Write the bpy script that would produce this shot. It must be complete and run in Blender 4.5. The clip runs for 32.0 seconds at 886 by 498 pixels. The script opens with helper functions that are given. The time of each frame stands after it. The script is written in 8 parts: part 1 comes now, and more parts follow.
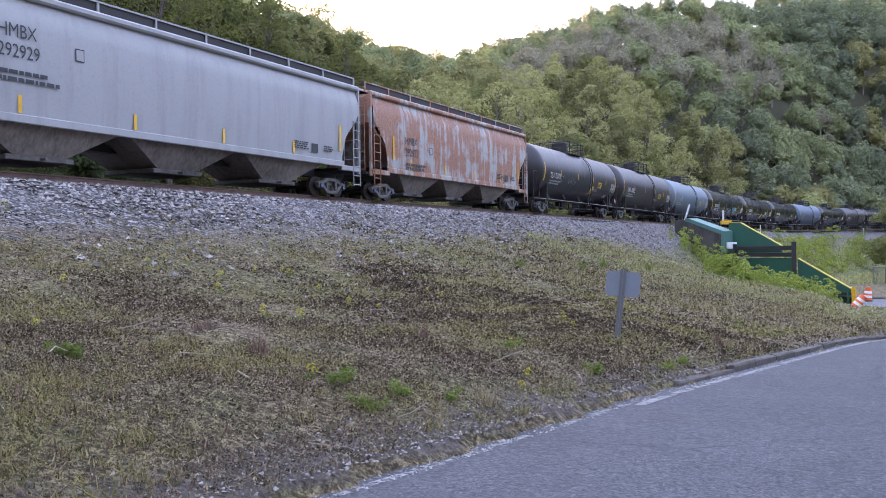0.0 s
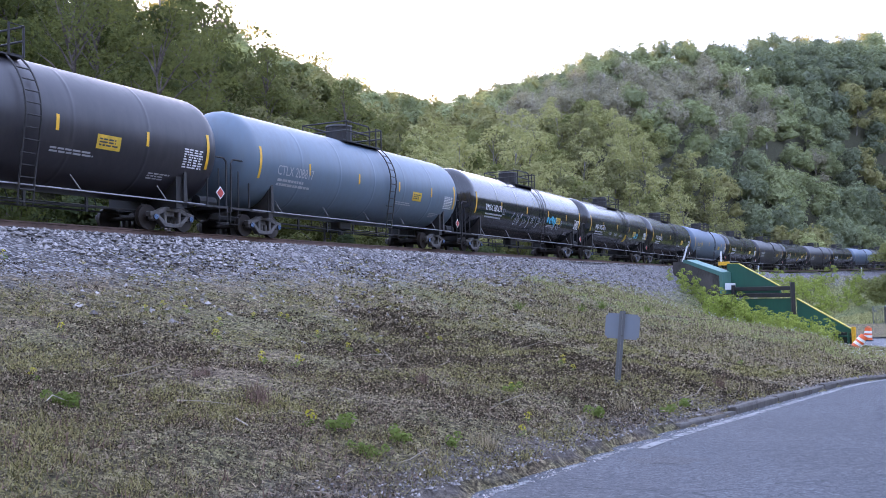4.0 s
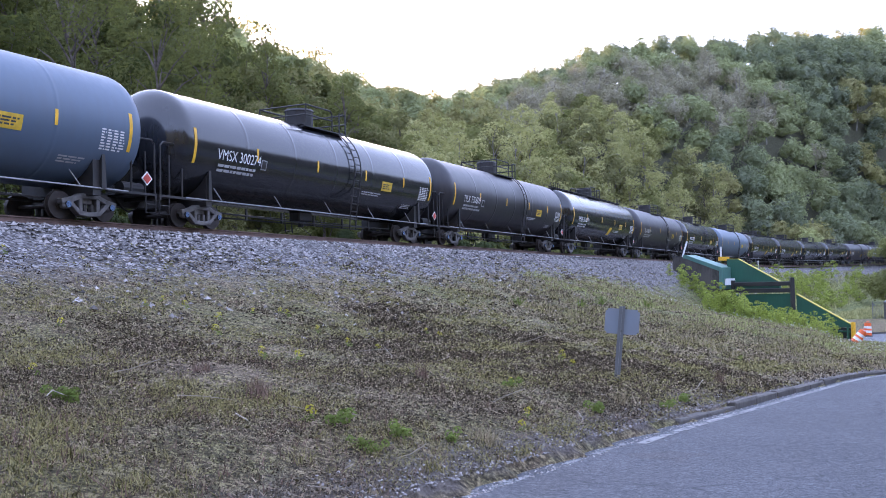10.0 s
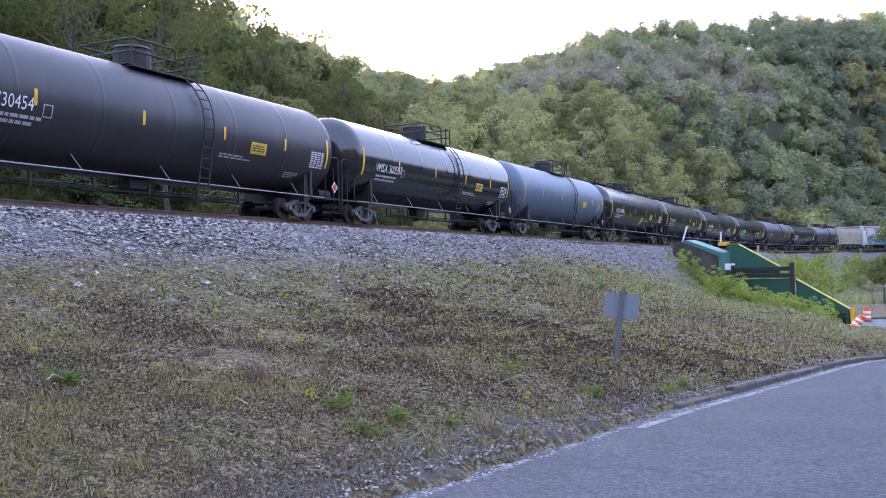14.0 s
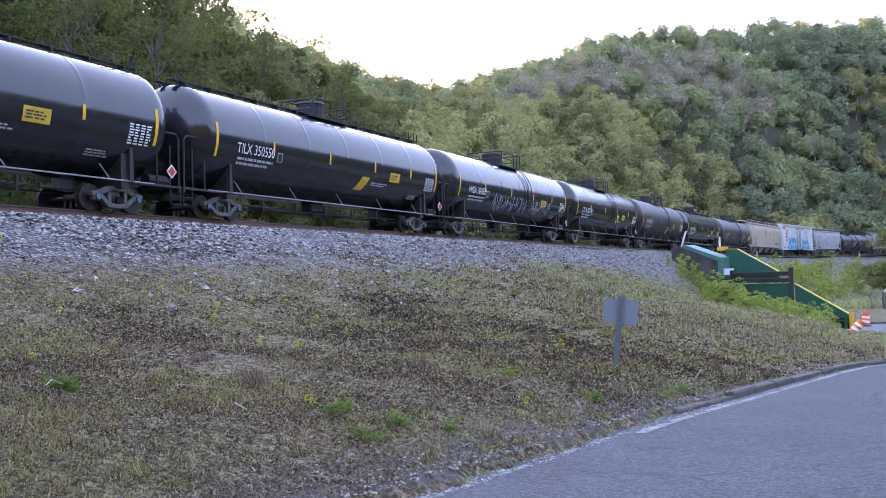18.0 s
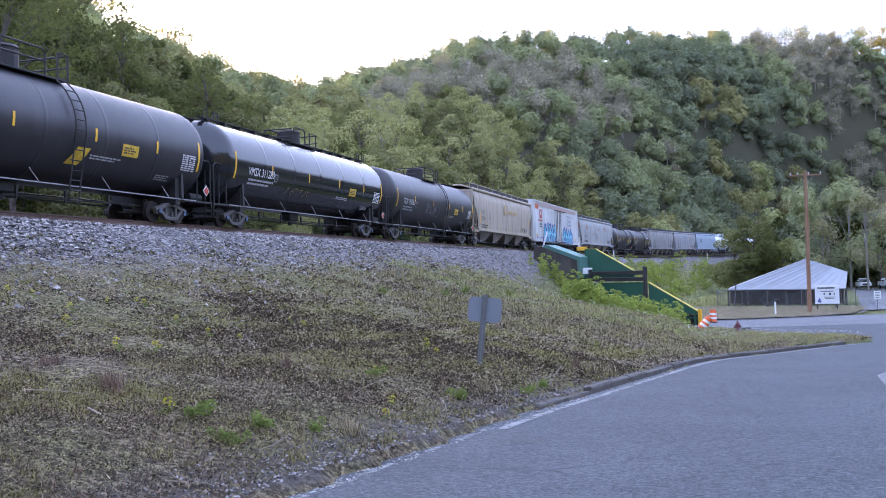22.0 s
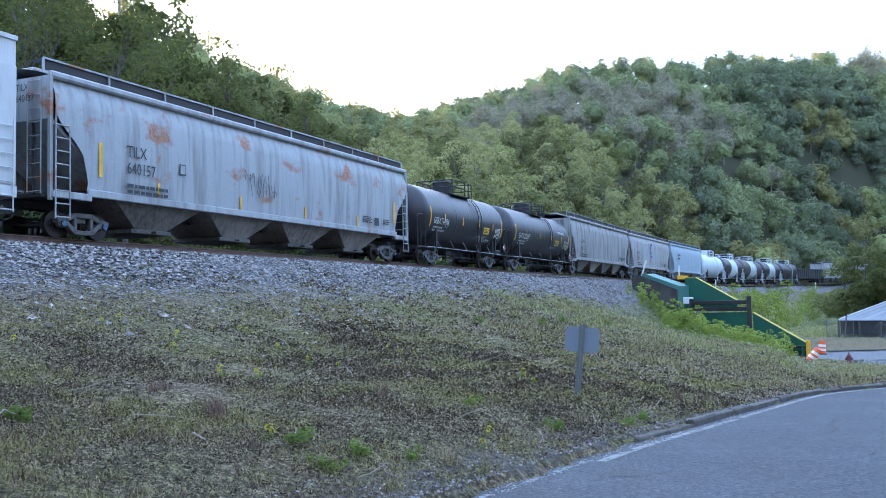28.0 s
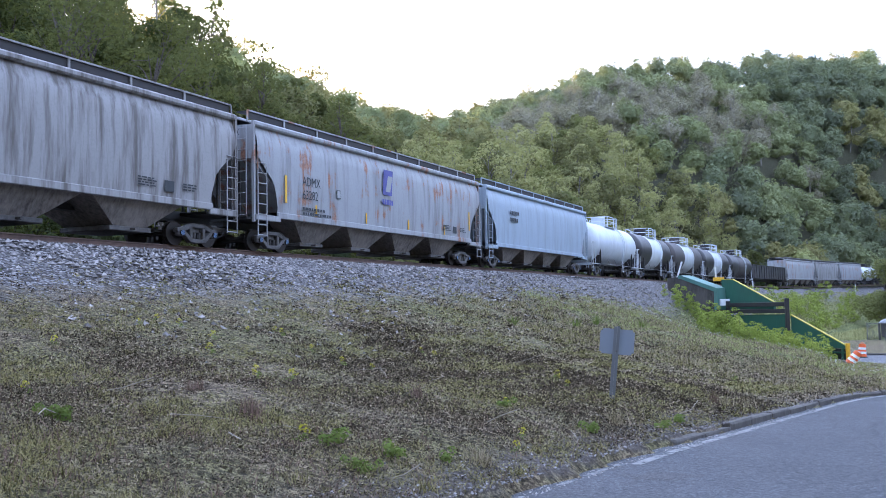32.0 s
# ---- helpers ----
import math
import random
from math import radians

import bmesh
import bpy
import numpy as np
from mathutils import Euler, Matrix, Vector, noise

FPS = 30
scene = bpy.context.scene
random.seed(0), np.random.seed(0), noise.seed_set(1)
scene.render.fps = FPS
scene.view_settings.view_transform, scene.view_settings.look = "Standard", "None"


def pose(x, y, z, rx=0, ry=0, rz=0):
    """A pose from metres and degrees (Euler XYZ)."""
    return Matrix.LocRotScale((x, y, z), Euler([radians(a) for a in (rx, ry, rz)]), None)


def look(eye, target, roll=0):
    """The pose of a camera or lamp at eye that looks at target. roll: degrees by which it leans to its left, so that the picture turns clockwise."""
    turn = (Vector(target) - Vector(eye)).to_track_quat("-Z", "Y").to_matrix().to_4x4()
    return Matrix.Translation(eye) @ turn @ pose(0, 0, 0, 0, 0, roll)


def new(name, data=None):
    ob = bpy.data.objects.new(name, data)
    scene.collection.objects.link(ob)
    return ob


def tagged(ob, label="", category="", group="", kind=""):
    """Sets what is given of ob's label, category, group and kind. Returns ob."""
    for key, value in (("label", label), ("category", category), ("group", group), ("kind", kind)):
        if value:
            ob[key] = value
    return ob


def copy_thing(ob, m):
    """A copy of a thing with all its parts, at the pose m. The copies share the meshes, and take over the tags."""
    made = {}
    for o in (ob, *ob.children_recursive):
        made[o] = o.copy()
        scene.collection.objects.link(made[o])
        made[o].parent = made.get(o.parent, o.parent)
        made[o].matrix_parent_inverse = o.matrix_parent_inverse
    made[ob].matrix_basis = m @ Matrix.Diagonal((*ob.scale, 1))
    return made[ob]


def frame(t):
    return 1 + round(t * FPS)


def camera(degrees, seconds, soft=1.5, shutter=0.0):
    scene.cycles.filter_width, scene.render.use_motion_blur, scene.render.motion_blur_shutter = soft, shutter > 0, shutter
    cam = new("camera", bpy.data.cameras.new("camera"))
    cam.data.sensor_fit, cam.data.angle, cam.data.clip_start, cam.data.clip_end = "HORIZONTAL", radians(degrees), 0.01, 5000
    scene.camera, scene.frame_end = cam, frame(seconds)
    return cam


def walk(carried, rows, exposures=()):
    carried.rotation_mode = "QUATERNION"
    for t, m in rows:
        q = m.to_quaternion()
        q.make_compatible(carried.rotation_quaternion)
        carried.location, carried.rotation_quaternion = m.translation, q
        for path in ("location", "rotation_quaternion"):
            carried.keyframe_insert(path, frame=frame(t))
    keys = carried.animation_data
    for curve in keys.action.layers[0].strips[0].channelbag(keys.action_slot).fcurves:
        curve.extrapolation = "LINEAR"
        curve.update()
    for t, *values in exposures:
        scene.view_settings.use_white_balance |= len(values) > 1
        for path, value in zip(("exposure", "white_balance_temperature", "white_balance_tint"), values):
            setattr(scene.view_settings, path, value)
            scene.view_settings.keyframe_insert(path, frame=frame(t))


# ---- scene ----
cam = camera(51.5, 32.0, 0.9)
EYE = (0.0, 0.0, 1.6)
PATH = [
    (0, pose(*EYE, 90.11, 0.65, 0.07)),
    (0.5, pose(*EYE, 90.98, 0.99, -0.02)),
    (1, pose(*EYE, 91.75, 1.24, 0.01)),
    (1.5, pose(*EYE, 92.35, 1.28, 0.02)),
    (2, pose(*EYE, 92.76, 1.26, 0.01)),
    (2.5, pose(*EYE, 92.98, 1.31, -0.01)),
    (3, pose(*EYE, 92.98, 1.28, 0.00)),
    (3.5, pose(*EYE, 92.94, 1.24, -0.02)),
    (5.5, pose(*EYE, 92.60, 1.27, -0.02)),
    (7, pose(*EYE, 92.57, 1.23, -0.04)),
    (9, pose(*EYE, 92.56, 1.25, -0.04)),
    (11, pose(*EYE, 92.54, 1.23, -0.03)),
    (11.5, pose(*EYE, 92.35, 1.24, -0.04)),
    (12, pose(*EYE, 91.88, 1.14, -0.04)),
    (12.5, pose(*EYE, 91.59, 1.14, -0.05)),
    (13, pose(*EYE, 91.48, 1.16, -0.07)),
    (14, pose(*EYE, 91.60, 1.17, -0.04)),
    (14.5, pose(*EYE, 91.62, 1.17, -0.08)),
    (16.5, pose(*EYE, 91.62, 1.18, -0.09)),
    (17, pose(*EYE, 91.62, 1.18, -0.11)),
    (17.5, pose(*EYE, 91.83, 1.17, -0.09)),
    (18, pose(*EYE, 91.92, 1.21, -0.10)),
    (18.5, pose(*EYE, 91.90, 1.20, -0.32)),
    (19, pose(*EYE, 91.89, 1.14, -0.92)),
    (19.5, pose(*EYE, 91.85, 1.17, -1.71)),
    (20, pose(*EYE, 91.85, 1.19, -2.95)),
    (20.5, pose(*EYE, 91.78, 1.18, -4.59)),
    (21, pose(*EYE, 91.77, 1.20, -6.07)),
    (21.5, pose(*EYE, 91.73, 1.24, -7.36)),
    (22, pose(*EYE, 91.68, 1.23, -8.44)),
    (22.5, pose(*EYE, 91.67, 1.26, -9.34)),
    (23, pose(*EYE, 91.67, 1.28, -9.83)),
    (23.5, pose(*EYE, 91.65, 1.29, -9.81)),
    (24, pose(*EYE, 91.67, 1.26, -9.62)),
    (24.5, pose(*EYE, 91.69, 1.30, -9.17)),
    (25, pose(*EYE, 91.69, 1.26, -8.30)),
    (25.5, pose(*EYE, 91.69, 1.25, -7.59)),
    (27.5, pose(*EYE, 93.26, 1.17, -3.45)),
    (28, pose(*EYE, 93.62, 1.11, -2.45)),
    (28.5, pose(*EYE, 93.78, 1.08, -1.67)),
    (29, pose(*EYE, 93.78, 1.06, -1.05)),
    (29.5, pose(*EYE, 93.78, 0.99, -0.63)),
    (30, pose(*EYE, 93.77, 1.00, -0.40)),
    (31, pose(*EYE, 93.77, 1.02, -0.34)),
    (32, pose(*EYE, 93.75, 0.99, -0.35)),
]
EXPOSURES = [(0.0, 2.0, 6250.0, 28.0), (2.0, 2.03, 5950.0, 28.0), (3.5, 2.06, 5850.0, 27.0), (14.5, 2.06, 5870.0, 28.0), (22.0, 2.0, 5800.0, 27.0), (25.5, 1.95, 5900.0, 32.0),
             (27.3, 1.97, 5260.0, 10.0), (29.0, 2.0, 5260.0, 10.0), (30.0, 2.04, 5700.0, 20.0), (32.0, 2.0, 5760.0, 20.0)]
walk(cam, PATH, EXPOSURES)
# ---- light: a low sun behind the ridge, bright hazy evening sky ----
SUN_EL, SUN_AZ = 13.5, -12.0
world = bpy.data.worlds.new("world")
scene.world = world
world.use_nodes = True
wn, wl = world.node_tree.nodes, world.node_tree.links
sky = wn.new("ShaderNodeTexSky")
sky.sky_type = "NISHITA"
sky.sun_disc = False
sky.sun_elevation, sky.sun_rotation = radians(SUN_EL), radians(SUN_AZ)
sky.dust_density, sky.air_density, sky.ozone_density = 2.5, 1.0, 1.5
wn["Background"].inputs["Strength"].default_value = 0.15
# thin evening haze spreads the light over the whole sky
haze = wn.new("ShaderNodeMix")
haze.data_type = "RGBA"
haze.inputs[0].default_value = 0.62
haze.inputs[7].default_value = (4.3, 5.3, 7.0, 1)
wl.new(sky.outputs["Color"], haze.inputs[6])
wl.new(haze.outputs[2], wn["Background"].inputs["Color"])
sun = new("sun", bpy.data.lights.new("sun", "SUN"))
sun.data.energy, sun.data.angle, sun.data.color = 2.5, radians(0.6), (1.0, 0.72, 0.42)
sun.rotation_euler = look((0, 0, 0), (-math.sin(radians(SUN_AZ)) * math.cos(radians(SUN_EL)), -math.cos(radians(SUN_AZ)) * math.cos(radians(SUN_EL)), -math.sin(radians(SUN_EL)))).to_euler()
# ---- plan: the track, straight past the viewer, then bending right and climbing ----
U = (0.4432, 0.8964)
N = (-0.8964, 0.4432)
C0 = (-3.127, 41.138)
S_BEND, R_BEND = 50.0, 678.0


RISE_S = [-600, -22, -10, 0, 15, 30, 45, 60, 80, 100, 125, 150, 180, 220, 260, 310, 700]
RISE_Z = [3.72, 3.72, 3.77, 3.82, 3.89, 3.96, 4.03, 4.11, 4.17, 4.22, 4.37, 4.7, 5.19, 5.88, 6.58, 7.47, 8.969999999999999]


def rail_z(s):
    """Height of the rail head: nearly level past the viewer, then climbing; eased over some metres."""
    return sum(np.interp(s + d, RISE_S, RISE_Z) for d in (-16, -8, 0, 8, 16)) / 5


def track_at(s, off=0.0):
    """Plan point and heading (radians from +x) at arc length s; off is metres towards the viewer's side."""
    if s <= S_BEND:
        x, y, a = C0[0] + s * U[0], C0[1] + s * U[1], math.atan2(U[1], U[0])
    else:
        a0 = math.atan2(U[1], U[0])
        b = (s - S_BEND) / R_BEND
        bx, by = C0[0] + S_BEND * U[0], C0[1] + S_BEND * U[1]
        cx, cy = bx + R_BEND * U[1], by - R_BEND * U[0]
        a = a0 - b
        x, y = cx - R_BEND * math.sin(a), cy + R_BEND * math.cos(a)
    return x + off * math.sin(a), y - off * math.cos(a), a


def track_coords(x, y):
    """(s, off) of plan points (arrays)."""
    px, py = x - C0[0], y - C0[1]
    s = px * U[0] + py * U[1]
    off = -(px * N[0] + py * N[1])
    bx, by = C0[0] + S_BEND * U[0], C0[1] + S_BEND * U[1]
    cx, cy = bx + R_BEND * U[1], by - R_BEND * U[0]
    dx, dy = x - cx, y - cy
    r = np.hypot(dx, dy)
    a0 = math.atan2(-U[0], U[1]) + math.pi
    ang = np.arctan2(dy, dx)
    b = (a0 - ang + math.pi) % (2 * math.pi) - math.pi
    sc = S_BEND + b * R_BEND
    on = s > S_BEND
    return np.where(on, sc, s), np.where(on, R_BEND - r, off)
# ---- materials ----
def material(name, rough=0.8, metal=0.0, spec=0.5):
    m = bpy.data.materials.new(name)
    m.use_nodes = True
    b = m.node_tree.nodes["Principled BSDF"]
    b.inputs["Roughness"].default_value = rough
    b.inputs["Metallic"].default_value = metal
    b.inputs["Specular IOR Level"].default_value = spec
    return m, m.node_tree.nodes, m.node_tree.links, b


def coords(n, l, kind="Object", scale=(1, 1, 1)):
    tc = n.new("ShaderNodeTexCoord")
    mp = n.new("ShaderNodeMapping")
    mp.inputs["Scale"].default_value = scale
    l.new(tc.outputs[kind], mp.inputs["Vector"])
    return mp.outputs["Vector"]


def noise_tex(n, l, vec, scale, detail=4, rough=0.6):
    t = n.new("ShaderNodeTexNoise")
    t.inputs["Scale"].default_value, t.inputs["Detail"].default_value, t.inputs["Roughness"].default_value = scale, detail, rough
    l.new(vec, t.inputs["Vector"])
    return t.outputs["Fac"]


def ramp(n, l, fac, stops):
    r = n.new("ShaderNodeValToRGB")
    e = r.color_ramp.elements
    while len(e) < len(stops):
        e.new(0.5)
    for k, (p, c) in zip(e, stops):
        k.position, k.color = p, (*c, 1) if len(c) == 3 else c
    l.new(fac, r.inputs["Fac"])
    return r.outputs["Color"]


def mixc(n, l, fac, a, b, kind="MIX"):
    x = n.new("ShaderNodeMix")
    x.data_type, x.blend_type = "RGBA", kind
    for sock, v in ((x.inputs[0], fac), (x.inputs[6], a), (x.inputs[7], b)):
        if isinstance(v, (int, float)):
            sock.default_value = v
        elif isinstance(v, tuple):
            sock.default_value = (*v, 1)
        else:
            l.new(v, sock)
    return x.outputs[2]


def mathn(n, l, op, a, b=0.0, clamp=False):
    x = n.new("ShaderNodeMath")
    x.operation, x.use_clamp = op, clamp
    for sock, v in ((x.inputs[0], a), (x.inputs[1], b)):
        if isinstance(v, (int, float)):
            sock.default_value = v
        else:
            l.new(v, sock)
    return x.outputs[0]


def bump(n, l, b, height, strength=0.4, dist=0.02):
    x = n.new("ShaderNodeBump")
    x.inputs["Strength"].default_value, x.inputs["Distance"].default_value = strength, dist
    l.new(height, x.inputs["Height"])
    l.new(x.outputs["Normal"], b.inputs["Normal"])


def worn(name, colour, rough=0.6, metal=0.0, dirt=(0.08, 0.06, 0.05), amount=0.35, streak=True, spec=0.5, fine=9.0, bumpy=0.15):
    """Painted or bare surface with grime at two scales and vertical streaks."""
    m, n, l, b = material(name, rough, metal, spec)
    big = noise_tex(n, l, coords(n, l, "Object", (0.5, 0.5, 0.5)), 1.3, 5)
    small = noise_tex(n, l, coords(n, l, "Object", (1.6, 1.6, 0.16) if streak else (1, 1, 1)), fine * 0.6, 6, 0.7)
    f = mathn(n, l, "MULTIPLY", big, small)
    f = mathn(n, l, "MULTIPLY", mathn(n, l, "SUBTRACT", f, 0.16), 4.5 * amount, True)
    info = n.new("ShaderNodeObjectInfo")
    tone = mathn(n, l, "ADD", mathn(n, l, "MULTIPLY", info.outputs["Random"], 0.24), 0.88)
    col = mixc(n, l, f, colour, dirt)
    sc = n.new("ShaderNodeVectorMath")
    sc.operation = "SCALE"
    l.new(col, sc.inputs[0])
    l.new(tone, sc.inputs["Scale"])
    l.new(sc.outputs[0], b.inputs["Base Color"])
    r = mathn(n, l, "ADD", mathn(n, l, "MULTIPLY", small, 0.3), rough - 0.15, True)
    l.new(r, b.inputs["Roughness"])
    bump(n, l, b, small, bumpy, 0.01)
    return m


def plain(name, colour, rough=0.6, metal=0.0, var=0.25, scale=12.0):
    m, n, l, b = material(name, rough, metal)
    f = noise_tex(n, l, coords(n, l), scale, 4)
    dark = tuple(c * (1 - var) for c in colour)
    lite = tuple(min(1, c * (1 + var)) for c in colour)
    l.new(ramp(n, l, f, [(0.3, dark), (0.7, lite)]), b.inputs["Base Color"])
    return m


def leaf_material(name, dark, lite, trans=0.42, ragged=0.0, solo=False, cover=0.47, toned=False):
    m = bpy.data.materials.new(name)
    m.use_nodes = True
    n, l = m.node_tree.nodes, m.node_tree.links
    n.remove(n["Principled BSDF"])
    geo = n.new("ShaderNodeNewGeometry")
    info = n.new("ShaderNodeObjectInfo")
    f = mathn(n, l, "ADD", mathn(n, l, "MULTIPLY", geo.outputs["Random Per Island"], 0.45), mathn(n, l, "MULTIPLY", info.outputs["Random"], 0.55))
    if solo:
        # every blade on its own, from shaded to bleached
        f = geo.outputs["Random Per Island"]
    if toned:
        # one tone for each tree of a wood, leaf by leaf a little apart
        at = n.new("ShaderNodeAttribute")
        at.attribute_name = "tone"
        f = mathn(n, l, "ADD", mathn(n, l, "MULTIPLY", geo.outputs["Random Per Island"], 0.35), mathn(n, l, "MULTIPLY", at.outputs["Fac"], 0.65))
    col = ramp(n, l, f, [(0.0, dark), (0.75 if solo else 1.0, lite)])
    d, t, mx = n.new("ShaderNodeBsdfDiffuse"), n.new("ShaderNodeBsdfTranslucent"), n.new("ShaderNodeMixShader")
    mx.inputs[0].default_value = trans
    l.new(col, d.inputs["Color"])
    l.new(mixc(n, l, 0.5, col, (0.25, 0.26, 0.05), "MIX"), t.inputs["Color"])
    l.new(d.outputs[0], mx.inputs[1])
    l.new(t.outputs[0], mx.inputs[2])
    if ragged:
        # clumps break up into small leaves with gaps between
        gap = noise_tex(n, l, coords(n, l, "Object"), ragged, 2, 0.6)
        cut, hole = n.new("ShaderNodeMixShader"), n.new("ShaderNodeBsdfTransparent")
        l.new(ramp(n, l, gap, [(cover, (0, 0, 0)), (cover + 0.03, (1, 1, 1))]), cut.inputs[0])
        l.new(hole.outputs[0], cut.inputs[1])
        l.new(mx.outputs[0], cut.inputs[2])
        l.new(cut.outputs[0], n["Material Output"].inputs["Surface"])
    else:
        l.new(mx.outputs[0], n["Material Output"].inputs["Surface"])
    return m


def ground_material():
    """Weedy bank: dry thatch, moss green, bare soil; crushed stone near the track; masks are laid in the mesh."""
    m, n, l, b = material("ground_cover", 0.95, 0, 0.2)
    v = coords(n, l, "Object")
    a = n.new("ShaderNodeAttribute")
    a.attribute_name = "cover"
    sep = n.new("ShaderNodeSeparateColor")
    l.new(a.outputs["Color"], sep.inputs[0])
    n1, n2, n3 = noise_tex(n, l, v, 0.35, 5), noise_tex(n, l, v, 2.4, 6, 0.75), noise_tex(n, l, v, 19.0, 6, 0.85)
    n5 = noise_tex(n, l, v, 7.0, 5, 0.8)
    grain = mathn(n, l, "ADD", mathn(n, l, "MULTIPLY", n3, 0.62), mathn(n, l, "MULTIPLY", n5, 0.38))
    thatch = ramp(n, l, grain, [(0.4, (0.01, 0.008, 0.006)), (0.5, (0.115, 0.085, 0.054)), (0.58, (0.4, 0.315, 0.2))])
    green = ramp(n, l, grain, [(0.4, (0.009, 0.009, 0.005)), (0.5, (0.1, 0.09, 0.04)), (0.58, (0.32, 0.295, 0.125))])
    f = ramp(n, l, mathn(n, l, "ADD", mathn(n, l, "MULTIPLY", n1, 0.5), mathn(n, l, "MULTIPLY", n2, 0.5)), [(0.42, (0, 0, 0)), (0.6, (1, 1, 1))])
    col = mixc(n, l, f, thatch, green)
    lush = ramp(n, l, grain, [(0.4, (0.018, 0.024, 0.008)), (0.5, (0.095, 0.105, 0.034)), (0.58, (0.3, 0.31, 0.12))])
    col = mixc(n, l, sep.outputs[1], col, lush)
    vo = n.new("ShaderNodeTexVoronoi")
    vo.inputs["Scale"].default_value = 13.0
    l.new(v, vo.inputs["Vector"])
    each = n.new("ShaderNodeSeparateColor")
    l.new(vo.outputs["Color"], each.inputs[0])
    stone = ramp(n, l, each.outputs[0], [(0.0, (0.075, 0.068, 0.066)), (0.55, (0.21, 0.196, 0.19)), (1.0, (0.42, 0.4, 0.39))])
    joint = ramp(n, l, vo.outputs["Distance"], [(0.42, (0, 0, 0)), (0.72, (0.85, 0.85, 0.85))])
    stone = mixc(n, l, joint, stone, (0.035, 0.03, 0.028))
    edge = ramp(n, l, mathn(n, l, "ADD", sep.outputs[0], mathn(n, l, "MULTIPLY", mathn(n, l, "SUBTRACT", n2, 0.5), 1.7)), [(0.35, (0, 0, 0)), (0.7, (1, 1, 1))])
    col = mixc(n, l, edge, col, stone)
    soil = ramp(n, l, grain, [(0.38, (0.03, 0.024, 0.02)), (0.6, (0.2, 0.17, 0.145))])
    dirt = ramp(n, l, mathn(n, l, "ADD", sep.outputs[2], mathn(n, l, "MULTIPLY", mathn(n, l, "SUBTRACT", n2, 0.5), 0.8)), [(0.4, (0, 0, 0)), (0.65, (1, 1, 1))])
    col = mixc(n, l, dirt, col, soil)
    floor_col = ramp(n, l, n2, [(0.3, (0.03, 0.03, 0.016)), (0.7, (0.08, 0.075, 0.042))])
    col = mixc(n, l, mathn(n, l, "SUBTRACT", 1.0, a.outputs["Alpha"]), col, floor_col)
    l.new(col, b.inputs["Base Color"])
    h = mathn(n, l, "ADD", mathn(n, l, "MULTIPLY", n3, 0.6), mathn(n, l, "MULTIPLY", vo.outputs["Distance"], 0.6))
    bump(n, l, b, h, 0.9, 0.08)
    return m


def asphalt_material(name, base=(0.055, 0.059, 0.066)):
    m, n, l, b = material(name, 0.85, 0, 0.35)
    v = coords(n, l, "Object")
    n1, n2, n3 = noise_tex(n, l, v, 0.28, 6, 0.7), noise_tex(n, l, v, 1.6, 6, 0.7), noise_tex(n, l, v, 42.0, 4, 0.8)
    lo, hi = tuple(c * 0.3 for c in base), tuple(c * 2.6 for c in base)
    col = ramp(n, l, n3, [(0.38, lo), (0.5, base), (0.64, hi)])
    col = mixc(n, l, ramp(n, l, n1, [(0.4, (0, 0, 0)), (0.65, (0.6, 0.6, 0.6))]), col, tuple(c * 0.62 for c in base))
    col = mixc(n, l, ramp(n, l, n2, [(0.55, (0, 0, 0)), (0.72, (0.45, 0.45, 0.45))]), col, tuple(c * 1.6 for c in base))
    # worn aggregate speckle and wandering cracks
    n4 = noise_tex(n, l, v, 16.0, 5, 0.85)
    col = mixc(n, l, ramp(n, l, n4, [(0.53, (0, 0, 0)), (0.64, (0.85, 0.85, 0.85))]), col, tuple(c * 2.3 for c in base))
    col = mixc(n, l, ramp(n, l, n4, [(0.36, (0.85, 0.85, 0.85)), (0.47, (0, 0, 0))]), col, tuple(c * 0.3 for c in base))
    wob = n.new("ShaderNodeTexNoise")
    wob.inputs["Scale"].default_value, wob.inputs["Detail"].default_value = 0.9, 5
    l.new(v, wob.inputs["Vector"])
    bent = mixc(n, l, 0.55, v, wob.outputs["Color"], "ADD")
    vo = n.new("ShaderNodeTexVoronoi")
    vo.feature = "DISTANCE_TO_EDGE"
    vo.inputs["Scale"].default_value = 0.28
    l.new(bent, vo.inputs["Vector"])
    crack = ramp(n, l, vo.outputs["Distance"], [(0.002, (0.75, 0.75, 0.75)), (0.006, (0, 0, 0))])
    crack = mixc(n, l, ramp(n, l, n2, [(0.46, (0, 0, 0)), (0.56, (1, 1, 1))]), (0, 0, 0), crack)
    col = mixc(n, l, crack, col, tuple(c * 0.3 for c in base))
    l.new(col, b.inputs["Base Color"])
    bump(n, l, b, mathn(n, l, "ADD", n3, n4), 0.6, 0.012)
    return m


GROUND = ground_material()
ASPHALT = asphalt_material("worn_asphalt")
ASPHALT_PALE = asphalt_material("pale_asphalt", (0.115, 0.117, 0.123))
PAINT_WHITE = worn("worn_road_paint", (0.2, 0.2, 0.197), 0.8, dirt=(0.12, 0.12, 0.12), amount=0.9, streak=False, fine=20)
PAINT_SPENT = worn("crumbled_road_paint", (0.25, 0.25, 0.245), 0.9, dirt=(0.08, 0.083, 0.09), amount=1.3, streak=False, fine=26)


